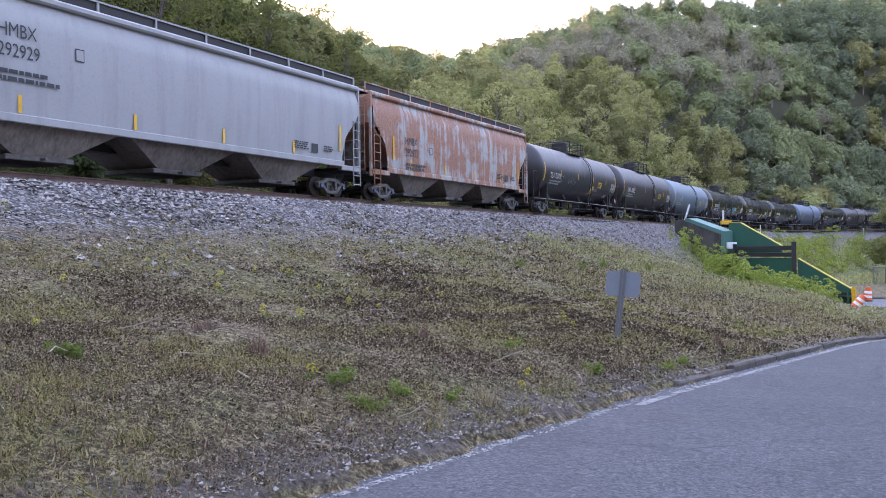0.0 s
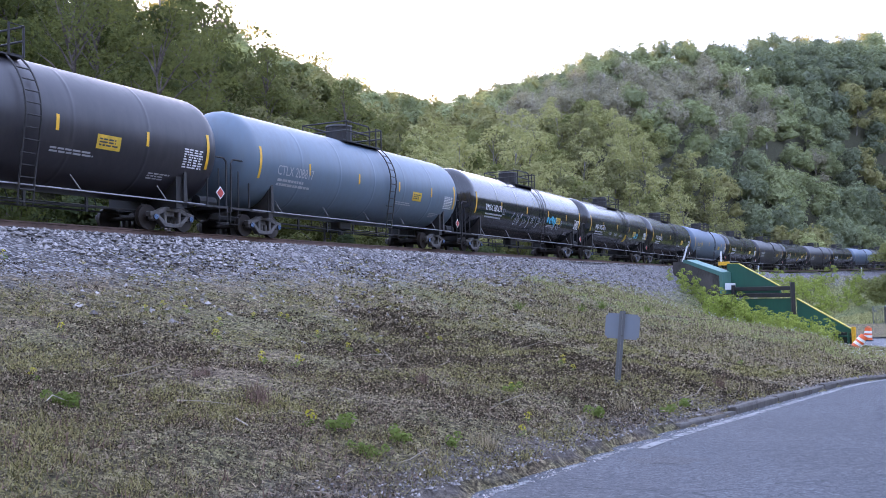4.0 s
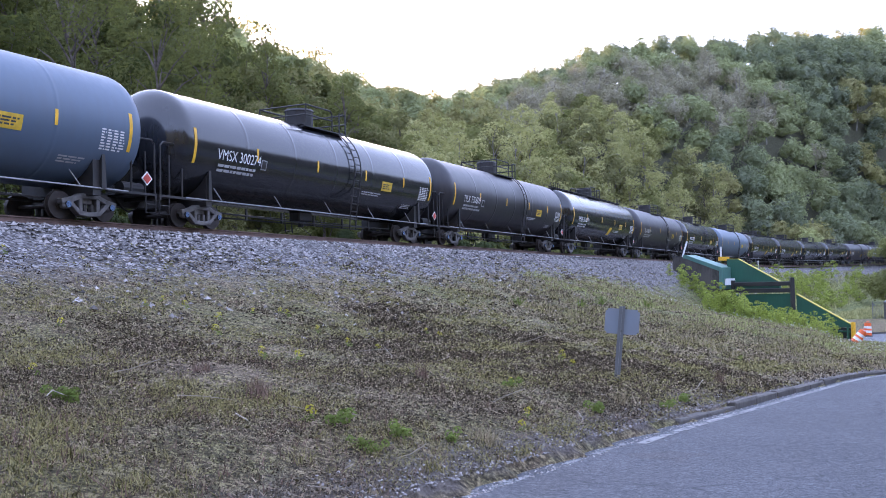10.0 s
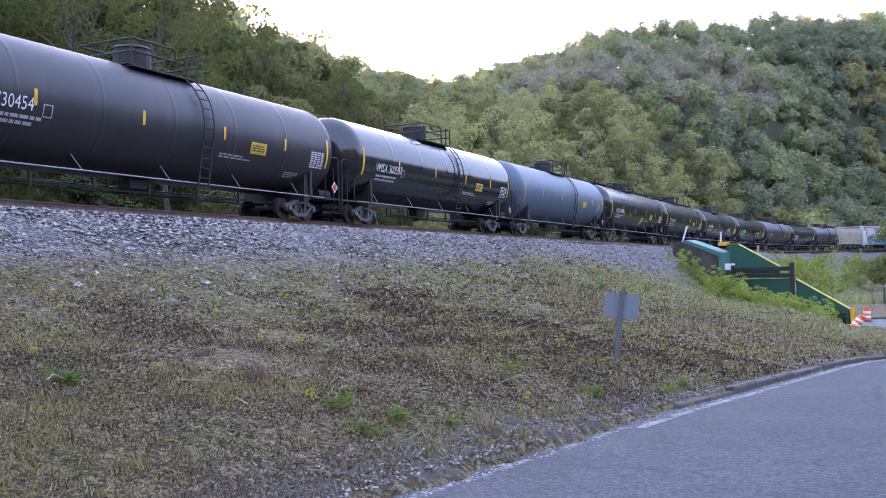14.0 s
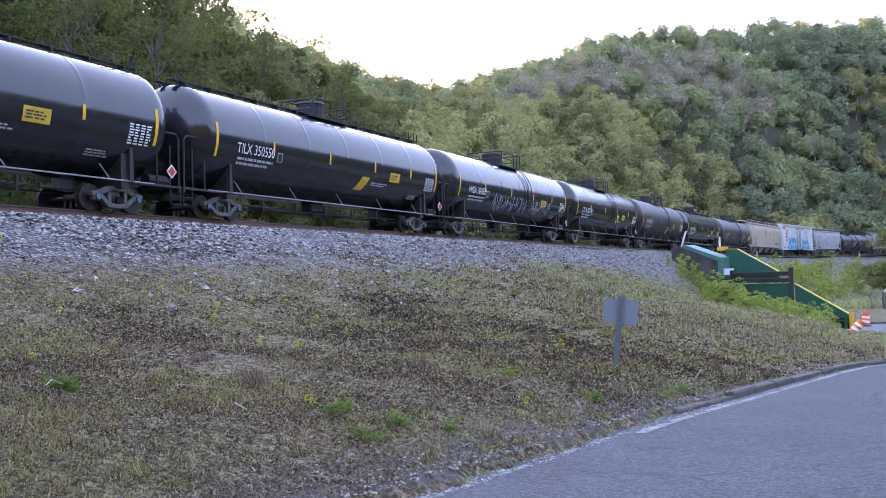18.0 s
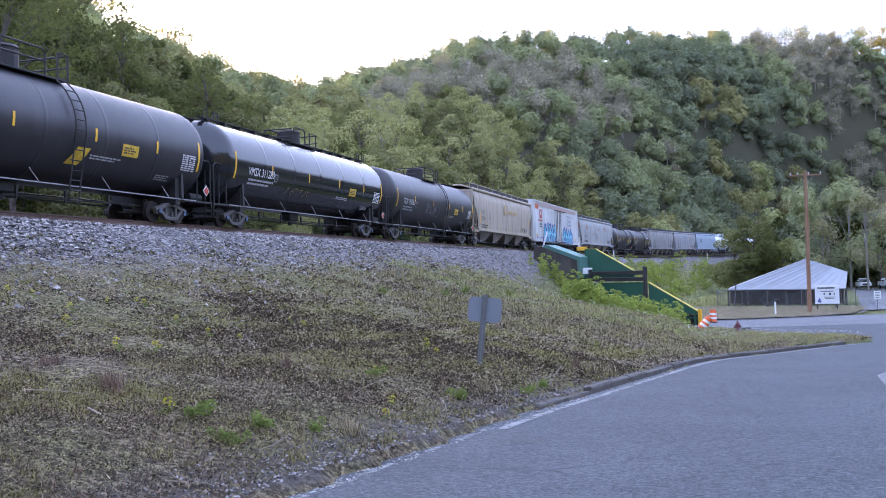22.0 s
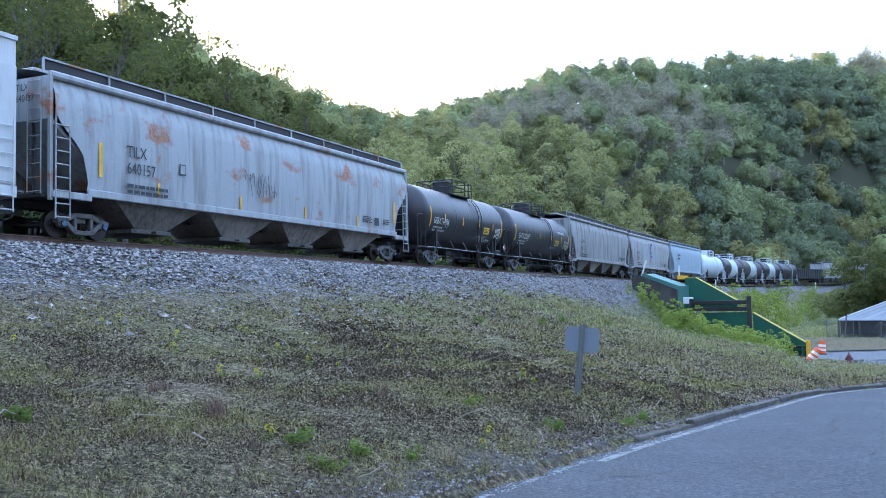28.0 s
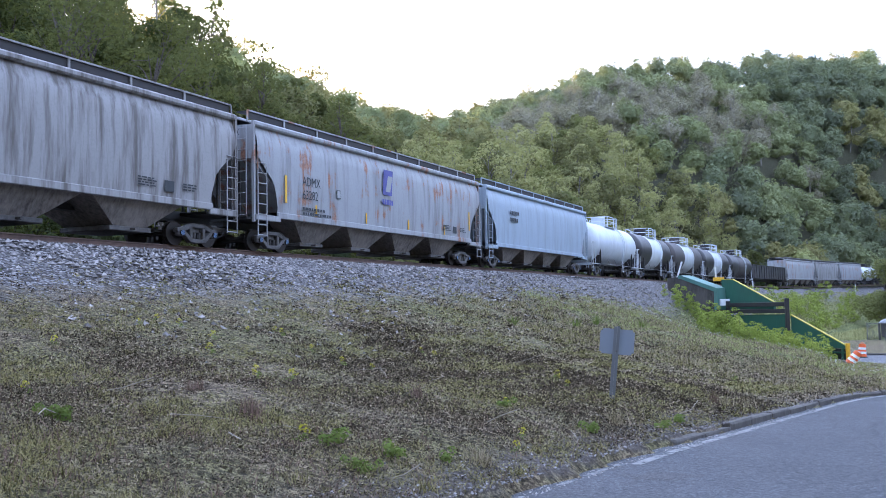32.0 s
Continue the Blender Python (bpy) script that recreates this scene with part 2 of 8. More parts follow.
def spent(m, scale, lo, hi):
    """Wear a surface through in ragged patches."""
    n, l = m.node_tree.nodes, m.node_tree.links
    v = coords(n, l, "Object")
    w = mathn(n, l, "ADD", mathn(n, l, "MULTIPLY", noise_tex(n, l, v, scale, 6, 0.75), 0.7), mathn(n, l, "MULTIPLY", noise_tex(n, l, v, scale * 0.13, 4), 0.3))
    l.new(ramp(n, l, w, [(lo, (0, 0, 0)), (hi, (1, 1, 1))]), n["Principled BSDF"].inputs["Alpha"])


spent(PAINT_SPENT, 9.0, 0.47, 0.53)
spent(PAINT_WHITE, 9.0, 0.4, 0.5)
CONCRETE = worn("weathered_concrete", (0.115, 0.102, 0.088), 0.9, dirt=(0.035, 0.03, 0.026), amount=1.0, fine=16)
RUST = worn("rusty_steel", (0.15, 0.095, 0.075), 0.75, 0.3, dirt=(0.05, 0.035, 0.03), amount=0.6, streak=False)
TIE = worn("creosoted_timber", (0.06, 0.05, 0.042), 0.9, streak=False)
BARK = plain("bark", (0.11, 0.09, 0.075), 0.95, 0, 0.5, 5)
BARK_PALE = plain("pale_bark", (0.22, 0.2, 0.175), 0.95, 0, 0.4, 5)
LEAF_DEEP = leaf_material("deep_leaf", (0.033, 0.044, 0.0209), (0.0715, 0.0853, 0.0385), 0.42)
LEAF_MID = leaf_material("mid_leaf", (0.075, 0.084, 0.036), (0.161, 0.167, 0.0713), 0.42)
LEAF_DARK = leaf_material("shaded_green_leaf", (0.04, 0.055, 0.03), (0.085, 0.105, 0.052), 0.42)
LEAF_OLIVE = leaf_material("olive_leaf", (0.132, 0.128, 0.064), (0.248, 0.24, 0.12), 0.42)
LEAF_GREY = leaf_material("grey_bud_leaf", (0.10, 0.098, 0.075), (0.19, 0.18, 0.14), 0.42)
LEAF_LIGHT = leaf_material("light_leaf", (0.14, 0.153, 0.0612), (0.272, 0.276, 0.119), 0.45)
LEAF_SAPLING = leaf_material("sapling_leaf", (0.2, 0.27, 0.05), (0.45, 0.51, 0.13), 0.45)
LEAF_BUD = leaf_material("budding_leaf", (0.31, 0.3, 0.13), (0.48, 0.455, 0.22), 0.48)

# leaf tints of the far slope, raised and greyed: distance haze put into their colour
FAR_HAZED_LEAVES = [leaf_material("far_deep_leaf", (0.156, 0.181, 0.119), (0.281, 0.312, 0.194), 0.42, 2.6, cover=0.42, toned=True),
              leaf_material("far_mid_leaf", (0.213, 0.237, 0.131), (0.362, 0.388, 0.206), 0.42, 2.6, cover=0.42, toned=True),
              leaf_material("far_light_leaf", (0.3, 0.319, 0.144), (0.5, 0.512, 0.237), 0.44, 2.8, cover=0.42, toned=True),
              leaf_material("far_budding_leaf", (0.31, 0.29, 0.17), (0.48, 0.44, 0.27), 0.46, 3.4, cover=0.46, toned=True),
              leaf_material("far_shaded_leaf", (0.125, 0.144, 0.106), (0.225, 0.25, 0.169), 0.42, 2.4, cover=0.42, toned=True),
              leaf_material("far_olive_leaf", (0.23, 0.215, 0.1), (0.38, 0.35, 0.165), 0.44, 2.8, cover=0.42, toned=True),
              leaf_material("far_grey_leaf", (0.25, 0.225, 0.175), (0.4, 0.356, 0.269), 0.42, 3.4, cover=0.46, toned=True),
              # for crest crowns only: low sunlight put into the leaf colour
              leaf_material("far_sunlit_leaf", (0.34, 0.25, 0.07), (0.55, 0.4, 0.12), 0.55, 3.0, cover=0.46, toned=True)]
# ---- mesh helpers ----
def link_mesh(name, bm, mats, parent=None, smooth=False):
    me = bpy.data.meshes.new(name)
    bm.to_mesh(me)
    bm.free()
    for m in mats if isinstance(mats, (list, tuple)) else [mats]:
        me.materials.append(m)
    if smooth:
        me.polygons.foreach_set("use_smooth", [True] * len(me.polygons))
    ob = new(name, me)
    if parent:
        ob.parent = parent
    return ob


def part(name, bm, mat, parent, label="", smooth=False):
    ob = link_mesh(name, bm, mat, parent, smooth)
    if label:
        ob["label"] = label
    return ob


def mesh_from(name, verts, faces, mats, parent=None, smooth=False):
    me = bpy.data.meshes.new(name)
    me.from_pydata([tuple(v) for v in verts] if not isinstance(verts, np.ndarray) else verts.tolist(), [], faces if isinstance(faces, list) else faces.tolist())
    for m in mats if isinstance(mats, (list, tuple)) else [mats]:
        me.materials.append(m)
    if smooth:
        me.polygons.foreach_set("use_smooth", [True] * len(me.polygons))
    ob = new(name, me)
    if parent:
        ob.parent = parent
    return ob


def box(bm, cx, cy, cz, sx, sy, sz, rot=None, bevel=0.0):
    m = Matrix.Translation((cx, cy, cz)) @ (rot.to_4x4() if rot else Matrix()) @ Matrix.Diagonal((sx, sy, sz, 1))
    r = bmesh.ops.create_cube(bm, size=1, matrix=m)
    if bevel:
        es = list({e for v in r["verts"] for e in v.link_edges})
        bmesh.ops.bevel(bm, geom=es, offset=bevel, segments=1, affect="EDGES")


def rod(bm, a, b, r, n=6, r2=None):
    a, b = Vector(a), Vector(b)
    d = b - a
    m = Matrix.Translation((a + b) / 2) @ d.to_track_quat("Z", "Y").to_matrix().to_4x4()
    bmesh.ops.create_cone(bm, cap_ends=True, segments=n, radius1=r, radius2=r if r2 is None else r2, depth=d.length, matrix=m)


def pipe(bm, pts, r, n=6):
    """One bent tube through the points."""
    pts = [Vector(q) for q in pts]
    rings, side = [], None
    for i, q in enumerate(pts):
        d = (pts[min(i + 1, len(pts) - 1)] - pts[max(i - 1, 0)]).normalized()
        if side is None:
            side = d.orthogonal().normalized()
        side = (side - d * side.dot(d)).normalized()
        up = d.cross(side)
        rings.append([bm.verts.new(q + (side * math.cos(2 * math.pi * k / n) + up * math.sin(2 * math.pi * k / n)) * r) for k in range(n)])
    for a, b in zip(rings, rings[1:]):
        for k in range(n):
            bm.faces.new((a[k], a[(k + 1) % n], b[(k + 1) % n], b[k]))
    bm.faces.new(rings[0][::-1])
    bm.faces.new(rings[-1])


def prism(bm, outline, y0, y1):
    """Extrude an outline in the x-z plane from y0 to y1."""
    f = [bm.verts.new((x, y0, z)) for x, z in outline]
    g = [bm.verts.new((x, y1, z)) for x, z in outline]
    bm.faces.new(f)
    bm.faces.new(g[::-1])
    k = len(f)
    for i in range(k):
        bm.faces.new((f[i], g[i], g[(i + 1) % k], f[(i + 1) % k]))
    bmesh.ops.recalc_face_normals(bm, faces=bm.faces)


# ---- the land ----
# kerb along the bank, from behind the viewer to the nose at the junction, then back to the wing wall
KERB = [(-15, -16), (-9.5, -7), (-5, 0.6), (-2.4, 5), (-0.72, 7.78), (0.2, 9.3), (1.3, 11.05), (2.86, 13.7), (4.3, 15.9), (5.48, 17.6), (8.05, 21.4), (12.0, 26.9),
        (15.4, 29.8), (21.4, 34.7), (22.9, 35.6)]
NOSE = [(22.9, 35.6), (24.6, 37.2), (25.3, 40), (25.6, 46), (26.6, 53), (27.2, 58.5)]
WALL_A, WALL_B = (19.6, 77.6), (26.2, 58.4)


def road_z(y):
    return -0.045 * np.clip(y, -20, 52)


def dist_line(x, y, pts):
    """Distance to a polyline and the height of the road at the nearest point."""
    best = np.full(np.shape(x), 1e9)
    side = np.zeros(np.shape(x))
    for (ax, ay), (bx, by) in zip(pts, pts[1:]):
        ux, uy = bx - ax, by - ay
        t = np.clip(((x - ax) * ux + (y - ay) * uy) / (ux * ux + uy * uy), 0, 1)
        d = np.hypot(x - ax - t * ux, y - ay - t * uy)
        cr = ux * (y - ay) - uy * (x - ax)
        near = d < best
        side = np.where(near, np.sign(cr), side)
        best = np.where(near, d, best)
    return best, side


# skyline of the wooded hills round the valley: bearing (degrees, right positive), elevation of the treetops, distance of the crest
SKY_A = [-180, -120, -70, -45, -30, -20, -14, -9, -5, -2, 0.5, 3, 6, 9, 12, 15, 20, 25, 30, 38, 50, 70, 110, 180]
SKY_E = [23, 23, 17, 20, 19, 17.5, 16.4, 14.4, 12.7, 11.5, 11.2, 11.8, 12.7, 13.5, 13.8, 13.8, 13.8, 13.4, 13.1, 12.5, 12, 14, 22, 23]
SKY_R = [160, 160, 170, 120, 120, 140, 170, 210, 260, 300, 320, 330, 340, 345, 350, 360, 390, 430, 480, 520, 520, 360, 180, 160]


def hill(x, y):
    a = np.degrees(np.arctan2(x, y))
    r = np.hypot(x, y)
    rc = np.interp(a, SKY_A, SKY_R)
    h = rc * np.tan(np.radians(np.interp(a, SKY_A, SKY_E))) - 13.0
    r1 = np.interp(a, [-180, -60, -30, 0, 10, 20, 25, 28, 31, 34, 40, 55, 90, 180], [60, 45, 45, 75, 115, 185, 235, 272, 315, 345, 360, 250, 90, 60])
    t = np.clip((r - r1) / (rc - r1), 0, 1)
    z = h * (0.55 * t + 0.45 * t * t * (3 - 2 * t))
    return np.where(r > rc, h + np.minimum(r - rc, 200) * 0.02, z)


def land_z(x, y):
    s, off = track_coords(x, y)
    rz = rail_z(s)
    top = rz - 0.42
    base = road_z(y)
    dk, side = dist_line(x, y, KERB + NOSE[1:])
    # viewer's side of the track, before the bridge: one bank from the shoulder down to the kerb
    sh = 2.9
    w = np.clip((off - sh), 0, None)
    frac = w / (w + dk + 1e-6)
    shape = frac + (0.10 + 0.21 * np.clip((s - 2) / 24, 0, 1)) * np.sin(frac * math.pi)
    bank = top + (base + 0.13 - top) * np.clip(shape, 0, 1)
    # a low swell behind the kerb
    bank = bank + 0.26 * np.clip(dk / 1.5, 0, 1) * np.clip((7 - dk) / 5, 0, 1) * np.clip((26 - y) / 6, 0, 1)
    drop = np.clip((off - sh) / 1.7, 0, None)
    far_bank = np.maximum(top - drop, base)
    # right of the wing wall lies the road through the underpass
    ax, ay = WALL_A
    bx, by = WALL_B
    right = ((bx - ax) * (y - ay) - (by - ay) * (x - ax)) > 0
    left_of_kerb = side > 0
    # the ground falls along the foot of the wing wall
    wl = math.hypot(bx - ax, by - ay)
    wd = ((x - ax) * (bx - ax) + (y - ay) * (by - ay)) / wl
    wo = np.abs((x - ax) * (by - ay) - (y - ay) * (bx - ax)) / wl
    foot = np.interp(wd, [-2, 1.5, 4, 7, 11, 15, 20, 24], [3.4, 3.2, 2.3, 1.0, -0.3, -1.5, -2.3, -2.3])
    bank = np.minimum(bank, foot + 0.28 * wo + np.clip(-1.5 - wd, 0, 40) * 0.6)
    # the bank runs out to a low grass island at the junction
    ex, ey = bx - 14.0, by - 32.5
    el = math.hypot(ex, ey)
    ed = (ex * (y - 32.5) - ey * (x - 14.0)) / el
    bank = np.where(y > 24, np.minimum(bank, base + 0.2 + 0.75 * np.clip(ed, 0, None) + np.clip(32 - y, 0, 8) * 0.25), bank)
    z = np.where(left_of_kerb & ~right & (s < 54), bank, np.where(s > 68, far_bank, base))
    z = np.where((s < 68) & ~left_of_kerb, base - 0.12, z)
    z = np.where((s >= 54) & (s <= 68), base, z)
    # behind the track
    back = top - np.clip((-off - sh) / 1.8, 0, 1.2)
    z = np.where(off < sh, np.where(off > -sh, top, back), z)
    z = np.where((s > 53.5) & (s < 67.5) & (off > -6), -2.4, z)
    far = np.clip((-off - 9) / 30, 0, 1)
    far = far * far * (3 - 2 * far)
    hz = hill(x, y)
    z = np.where(off < -sh, z + hz * far, z)
    # valley floor beyond the road, rising slowly into the woods
    rr = np.hypot(x, y)
    out = np.clip((rr - 170) / 80, 0, 1) * np.clip((off - 14) / 40, 0, 1) * np.clip((np.degrees(np.arctan2(x, y)) - 40) / 10, 0, 1)
    z = np.where(off > 14, z + hz * out, z)
    # the crossing road lies a little lower than its verges
    z = np.where((x > 27) & (x < 134) & (y > 35) & (y < 68.5) & (off > 8), np.minimum(z, base - 0.12), z)
    # the other side of the valley, behind the viewer
    rear = np.clip((np.abs(np.degrees(np.arctan2(x, y))) - 95) / 20, 0, 1) * np.clip((rr - 60) / 40, 0, 1)
    z = np.where((off > 14) & (rear > 0), z + hz * rear, z)
    return z


def axis(lo, a, b, hi, fine, grow=1.13):
    mid = list(np.arange(a, b, fine))
    left, st, p = [], fine, a
    while p > lo:
        st = min(st * grow, 11.0)
        p -= st
        left.append(p)
    right, st, p = [], fine, mid[-1]
    while p < hi:
        st = min(st * grow, 11.0)
        p += st
        right.append(p)
    return np.array(left[::-1] + mid + right)


def build_land():
    xs, ys = axis(-640, -26, 34, 720, 0.5), axis(-420, 2, 84, 760, 0.5)
    X, Y = np.meshgrid(xs, ys, indexing="ij")
    Z = land_z(X, Y)
    s, off = track_coords(X, Y)
    dk, side = dist_line(X, Y, KERB)
    nearbank = (side > 0) & (off > 2.5)
    rng = np.random.RandomState(3)
    lump = np.zeros_like(X)
    for k in range(14):
        fx, fy = rng.normal(0, 1.1, 2)
        lump += np.sin(fx * X + fy * Y + rng.uniform(0, 6)) * 0.011
    Z = Z + np.where(nearbank, lump * np.clip(dk / 1.5, 0, 1), 0)
    nx, ny = X.shape
    idx = np.arange(nx * ny).reshape(nx, ny)
    faces = np.stack([idx[:-1, :-1], idx[1:, :-1], idx[1:, 1:], idx[:-1, 1:]], -1).reshape(-1, 4)
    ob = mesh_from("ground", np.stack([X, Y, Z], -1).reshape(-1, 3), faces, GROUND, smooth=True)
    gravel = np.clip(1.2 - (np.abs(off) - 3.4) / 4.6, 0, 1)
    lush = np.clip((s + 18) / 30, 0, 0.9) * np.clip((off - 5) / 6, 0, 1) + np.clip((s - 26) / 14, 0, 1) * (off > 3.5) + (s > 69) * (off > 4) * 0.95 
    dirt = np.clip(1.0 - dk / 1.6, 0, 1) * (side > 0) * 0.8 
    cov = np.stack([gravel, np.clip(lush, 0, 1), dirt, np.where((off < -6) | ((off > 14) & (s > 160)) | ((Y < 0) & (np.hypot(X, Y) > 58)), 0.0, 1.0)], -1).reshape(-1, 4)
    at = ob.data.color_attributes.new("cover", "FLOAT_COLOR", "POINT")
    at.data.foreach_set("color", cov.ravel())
    tagged(ob, "weedy dry-grass bank, gravel shoulder and wooded valley ground", "ground", kind="structure")


def strip(name, pts, w0, w1, lift, mat, label, category="road", kind="structure"):
    """A ribbon along plan points from offset w0 to w1 to the right of the way."""
    v, f = [], []
    for i, (x, y) in enumerate(pts):
        ax, ay = pts[max(i - 1, 0)]
        bx, by = pts[min(i + 1, len(pts) - 1)]
        d = math.hypot(bx - ax, by - ay)
        nx, ny = (by - ay) / d, -(bx - ax) / d
        for w in (w0, w1):
            v.append((x + nx * w, y + ny * w, float(road_z(y + ny * w)) + lift))
        if i:
            f.append((2 * i - 2, 2 * i - 1, 2 * i + 1, 2 * i))
    return tagged(mesh_from(name, v, f, mat), label, category, kind=kind)


def smooth_line(pts, n=8):
    out = []
    for i in range(len(pts) - 1):
        p0, p1, p2, p3 = (np.array(pts[min(max(k, 0), len(pts) - 1)]) for k in (i - 1, i, i + 1, i + 2))
        for t in np.linspace(0, 1, n, endpoint=False):
            out.append(tuple(0.5 * (2 * p1 + (p2 - p0) * t + (2 * p0 - 5 * p1 + 4 * p2 - p3) * t * t + (3 * p1 - p0 - 3 * p2 + p3) * t ** 3)))
    return out + [tuple(pts[-1])]


def build_road():
    k = smooth_line(KERB, 6)
    n = smooth_line(NOSE, 5)[1:]
    edge = k + n
    # road sheet: between the kerb line and a far right line
    v, f = [], []
    cols = [0.0, 0.6, 1.5, 3, 5, 8, 12, 18, 30, 50]
    line = [(x, y) for x, y in edge]
    for i, (x, y) in enumerate(line):
        for c in cols:
            qx, qy = x + c * 0.96, y - c * 0.28 if y < 36 else y
            v.append((qx, qy, float(road_z(qy)) + 0.012))
        if i:
            for j in range(len(cols) - 1):
                a = (i - 1) * len(cols) + j
                f.append((a, a + 1, a + len(cols) + 1, a + len(cols)))
    tagged(mesh_from("road", v, f, ASPHALT, smooth=True), "worn blue-grey asphalt road with patches and fine cracks", "road", kind="structure")
    # cross road through the underpass and out to the junction
    ys = np.arange(34, 70.1, 3.0)
    vv, ff = [], []
    xs = np.arange(10, 140, 5.0)
    for x in xs:
        for y in ys:
            vv.append((x, y, float(road_z(y)) + 0.006))
    for i in range(len(xs) - 1):
        for j in range(len(ys) - 1):
            a = i * len(ys) + j
            cx, cy = xs[i] + 2.5, ys[j] + 1.5
            if cx < 26 and cy < 62:
                continue
            ff.append((a, a + len(ys), a + len(ys) + 1, a + 1))
    tagged(mesh_from("cross_road", vv, ff, ASPHALT_PALE), "pale worn asphalt of the crossing road", "road", kind="structure")
    strip("edge_line", k[20:41], 0.12, 0.22, 0.018, PAINT_SPENT, "crumbled pale remains of the edge line", "road marking")
    strip("edge_line", k[40:], 0.3, 0.46, 0.02, PAINT_WHITE, "worn white painted edge line beside the kerb", "road marking")


def build_kerb():
    k = smooth_line(KERB, 6)
    pts = [p for p in k if p[1] > -2]
    # even steps along the line
    out, acc = [pts[0]], 0.0
    for a, b in zip(pts, pts[1:]):
        d = math.hypot(b[0] - a[0], b[1] - a[1])
        q = 0.0
        while acc + d - q >= 1.5:
            q += 1.5 - acc
            acc = 0.0
            out.append((a[0] + (b[0] - a[0]) * q / d, a[1] + (b[1] - a[1]) * q / d))
        acc += d - q
    holder = tagged(new("kerb"), "broken weathered concrete kerb between bank and road", "kerb", kind="structure")
    rng = random.Random(5)
    for a, b in zip(out, out[1:]):
        L = math.hypot(b[0] - a[0], b[1] - a[1])
        mx, my = (a[0] + b[0]) / 2, (a[1] + b[1]) / 2
        bm = bmesh.new()
        box(bm, 0, 0, 0, L - rng.uniform(0.01, 0.05), 0.2, 0.34, bevel=0.03)
        for v in bm.verts:
            v.co += Vector((rng.uniform(-0.012, 0.012), rng.uniform(-0.015, 0.015), rng.uniform(-0.015, 0.015)))
        o = part("kerb_stone", bm, CONCRETE, holder)
        sunk = -0.19 if my < 14.5 else -0.1 + rng.uniform(-0.02, 0.01) if my < 17 else -0.04 + rng.uniform(-0.02, 0.015)
        za, zb = float(road_z(a[1])), float(road_z(b[1]))
        o.matrix_basis = Matrix.Translation((mx, my, (za + zb) / 2 + sunk + 0.02)) @ Matrix.Rotation(math.atan2(b[1] - a[1], b[0] - a[0]), 4, "Z") @ Matrix.Rotation(-math.atan2(zb - za, L), 4, "Y")


def build_track():
    bed = tagged(new("railway_track"), "rusty steel rails on timber ties in crushed grey ballast", "railway track", kind="structure")
    ss = [-540 + 15 * i for i in range(40)] + [60 + 6 * i for i in range(115)]
    for side in (-0.76, 0.76):
        v, f = [], []
        prof = [(-0.07, -0.2), (-0.07, -0.18), (-0.012, -0.13), (-0.012, -0.045), (-0.036, -0.035), (-0.036, 0), (0.036, 0), (0.036, -0.035), (0.012, -0.045), (0.012, -0.13), (0.07, -0.18), (0.07, -0.2)]
        for i, s in enumerate(ss):
            z = rail_z(s)
            for px, pz in prof:
                x, y, a = track_at(s, side + px)
                v.append((x, y, z + pz))
            if i:
                k = len(prof)
                for j in range(k):
                    f.append(((i - 1) * k + j, i * k + j, i * k + (j + 1) % k, (i - 1) * k + (j + 1) % k))
        mesh_from("rail", v, f, RUST, bed)
    tie = None
    for i in range(260):
        s = -40 + 0.55 * i
        x, y, a = track_at(s)
        if tie is None:
            bm = bmesh.new()
            box(bm, 0, 0, 0, 0.22, 2.6, 0.18, bevel=0.015)
            tie = part("tie", bm, TIE, bed)
            o = tie
        else:
            o = new("tie", tie.data)
            o.parent = bed
        o.matrix_basis = pose(x, y, rail_z(s) - 0.29, 0, 0, math.degrees(a))


build_land()
build_road()
build_kerb()
build_track()
# ---- trees ----
def leaf_cloud(rng, lobes, count, size):
    """Folded leaf clumps spread through the outer part of ellipsoid lobes; returns vertices and faces."""
    lobes = np.array(lobes)
    vol = (lobes[:, 3] * lobes[:, 4]) ** 0.9
    pick = rng.choice(len(lobes), count, p=vol / vol.sum())
    d = rng.normal(size=(count, 3))
    d /= np.linalg.norm(d, axis=1)[:, None]
    d[:, 2] = np.where(d[:, 2] < -0.55, -d[:, 2], d[:, 2])
    rad = 1.0 - np.abs(rng.normal(0, 0.2, count))
    rad = np.where(rng.rand(count) < 0.06, 1.0 + rng.rand(count) * 0.22, rad)
    L = lobes[pick]
    c = L[:, :3] + d * rad[:, None] * L[:, [3, 3, 4]]
    nrm = d + rng.normal(0, 0.33, (count, 3)) + np.array([0, 0, 0.25])
    nrm /= np.linalg.norm(nrm, axis=1)[:, None]
    t = np.cross(nrm, rng.normal(size=(count, 3)))
    t /= np.linalg.norm(t, axis=1)[:, None] + 1e-9
    b = np.cross(nrm, t)
    sz = size * rng.uniform(0.55, 1.35, count)[:, None]
    v = np.stack([c - t * sz, c + t * sz * 0.8, c + b * sz * 1.15 + nrm * sz * 0.25], 1).reshape(-1, 3)
    return v, np.arange(count * 3).reshape(-1, 3)


def tree_lobes(rng, h, w, base, n, slim=1.0):
    out = []
    for k in range(n):
        u = (k + rng.rand()) / n
        z = base + (h - base) * (0.08 + 0.84 * u)
        spread = w * (0.25 + 0.75 * math.sin(math.pi * min(1.0, 0.18 + 0.75 * u)))
        a = rng.uniform(0, 2 * math.pi)
        q = spread * math.sqrt(rng.rand()) * 0.75
        r = w * rng.uniform(0.32, 0.52) * (1.1 - 0.45 * u)
        out.append((q * math.cos(a), q * math.sin(a), z, r, r * rng.uniform(0.65, 0.95) * slim))
    return out


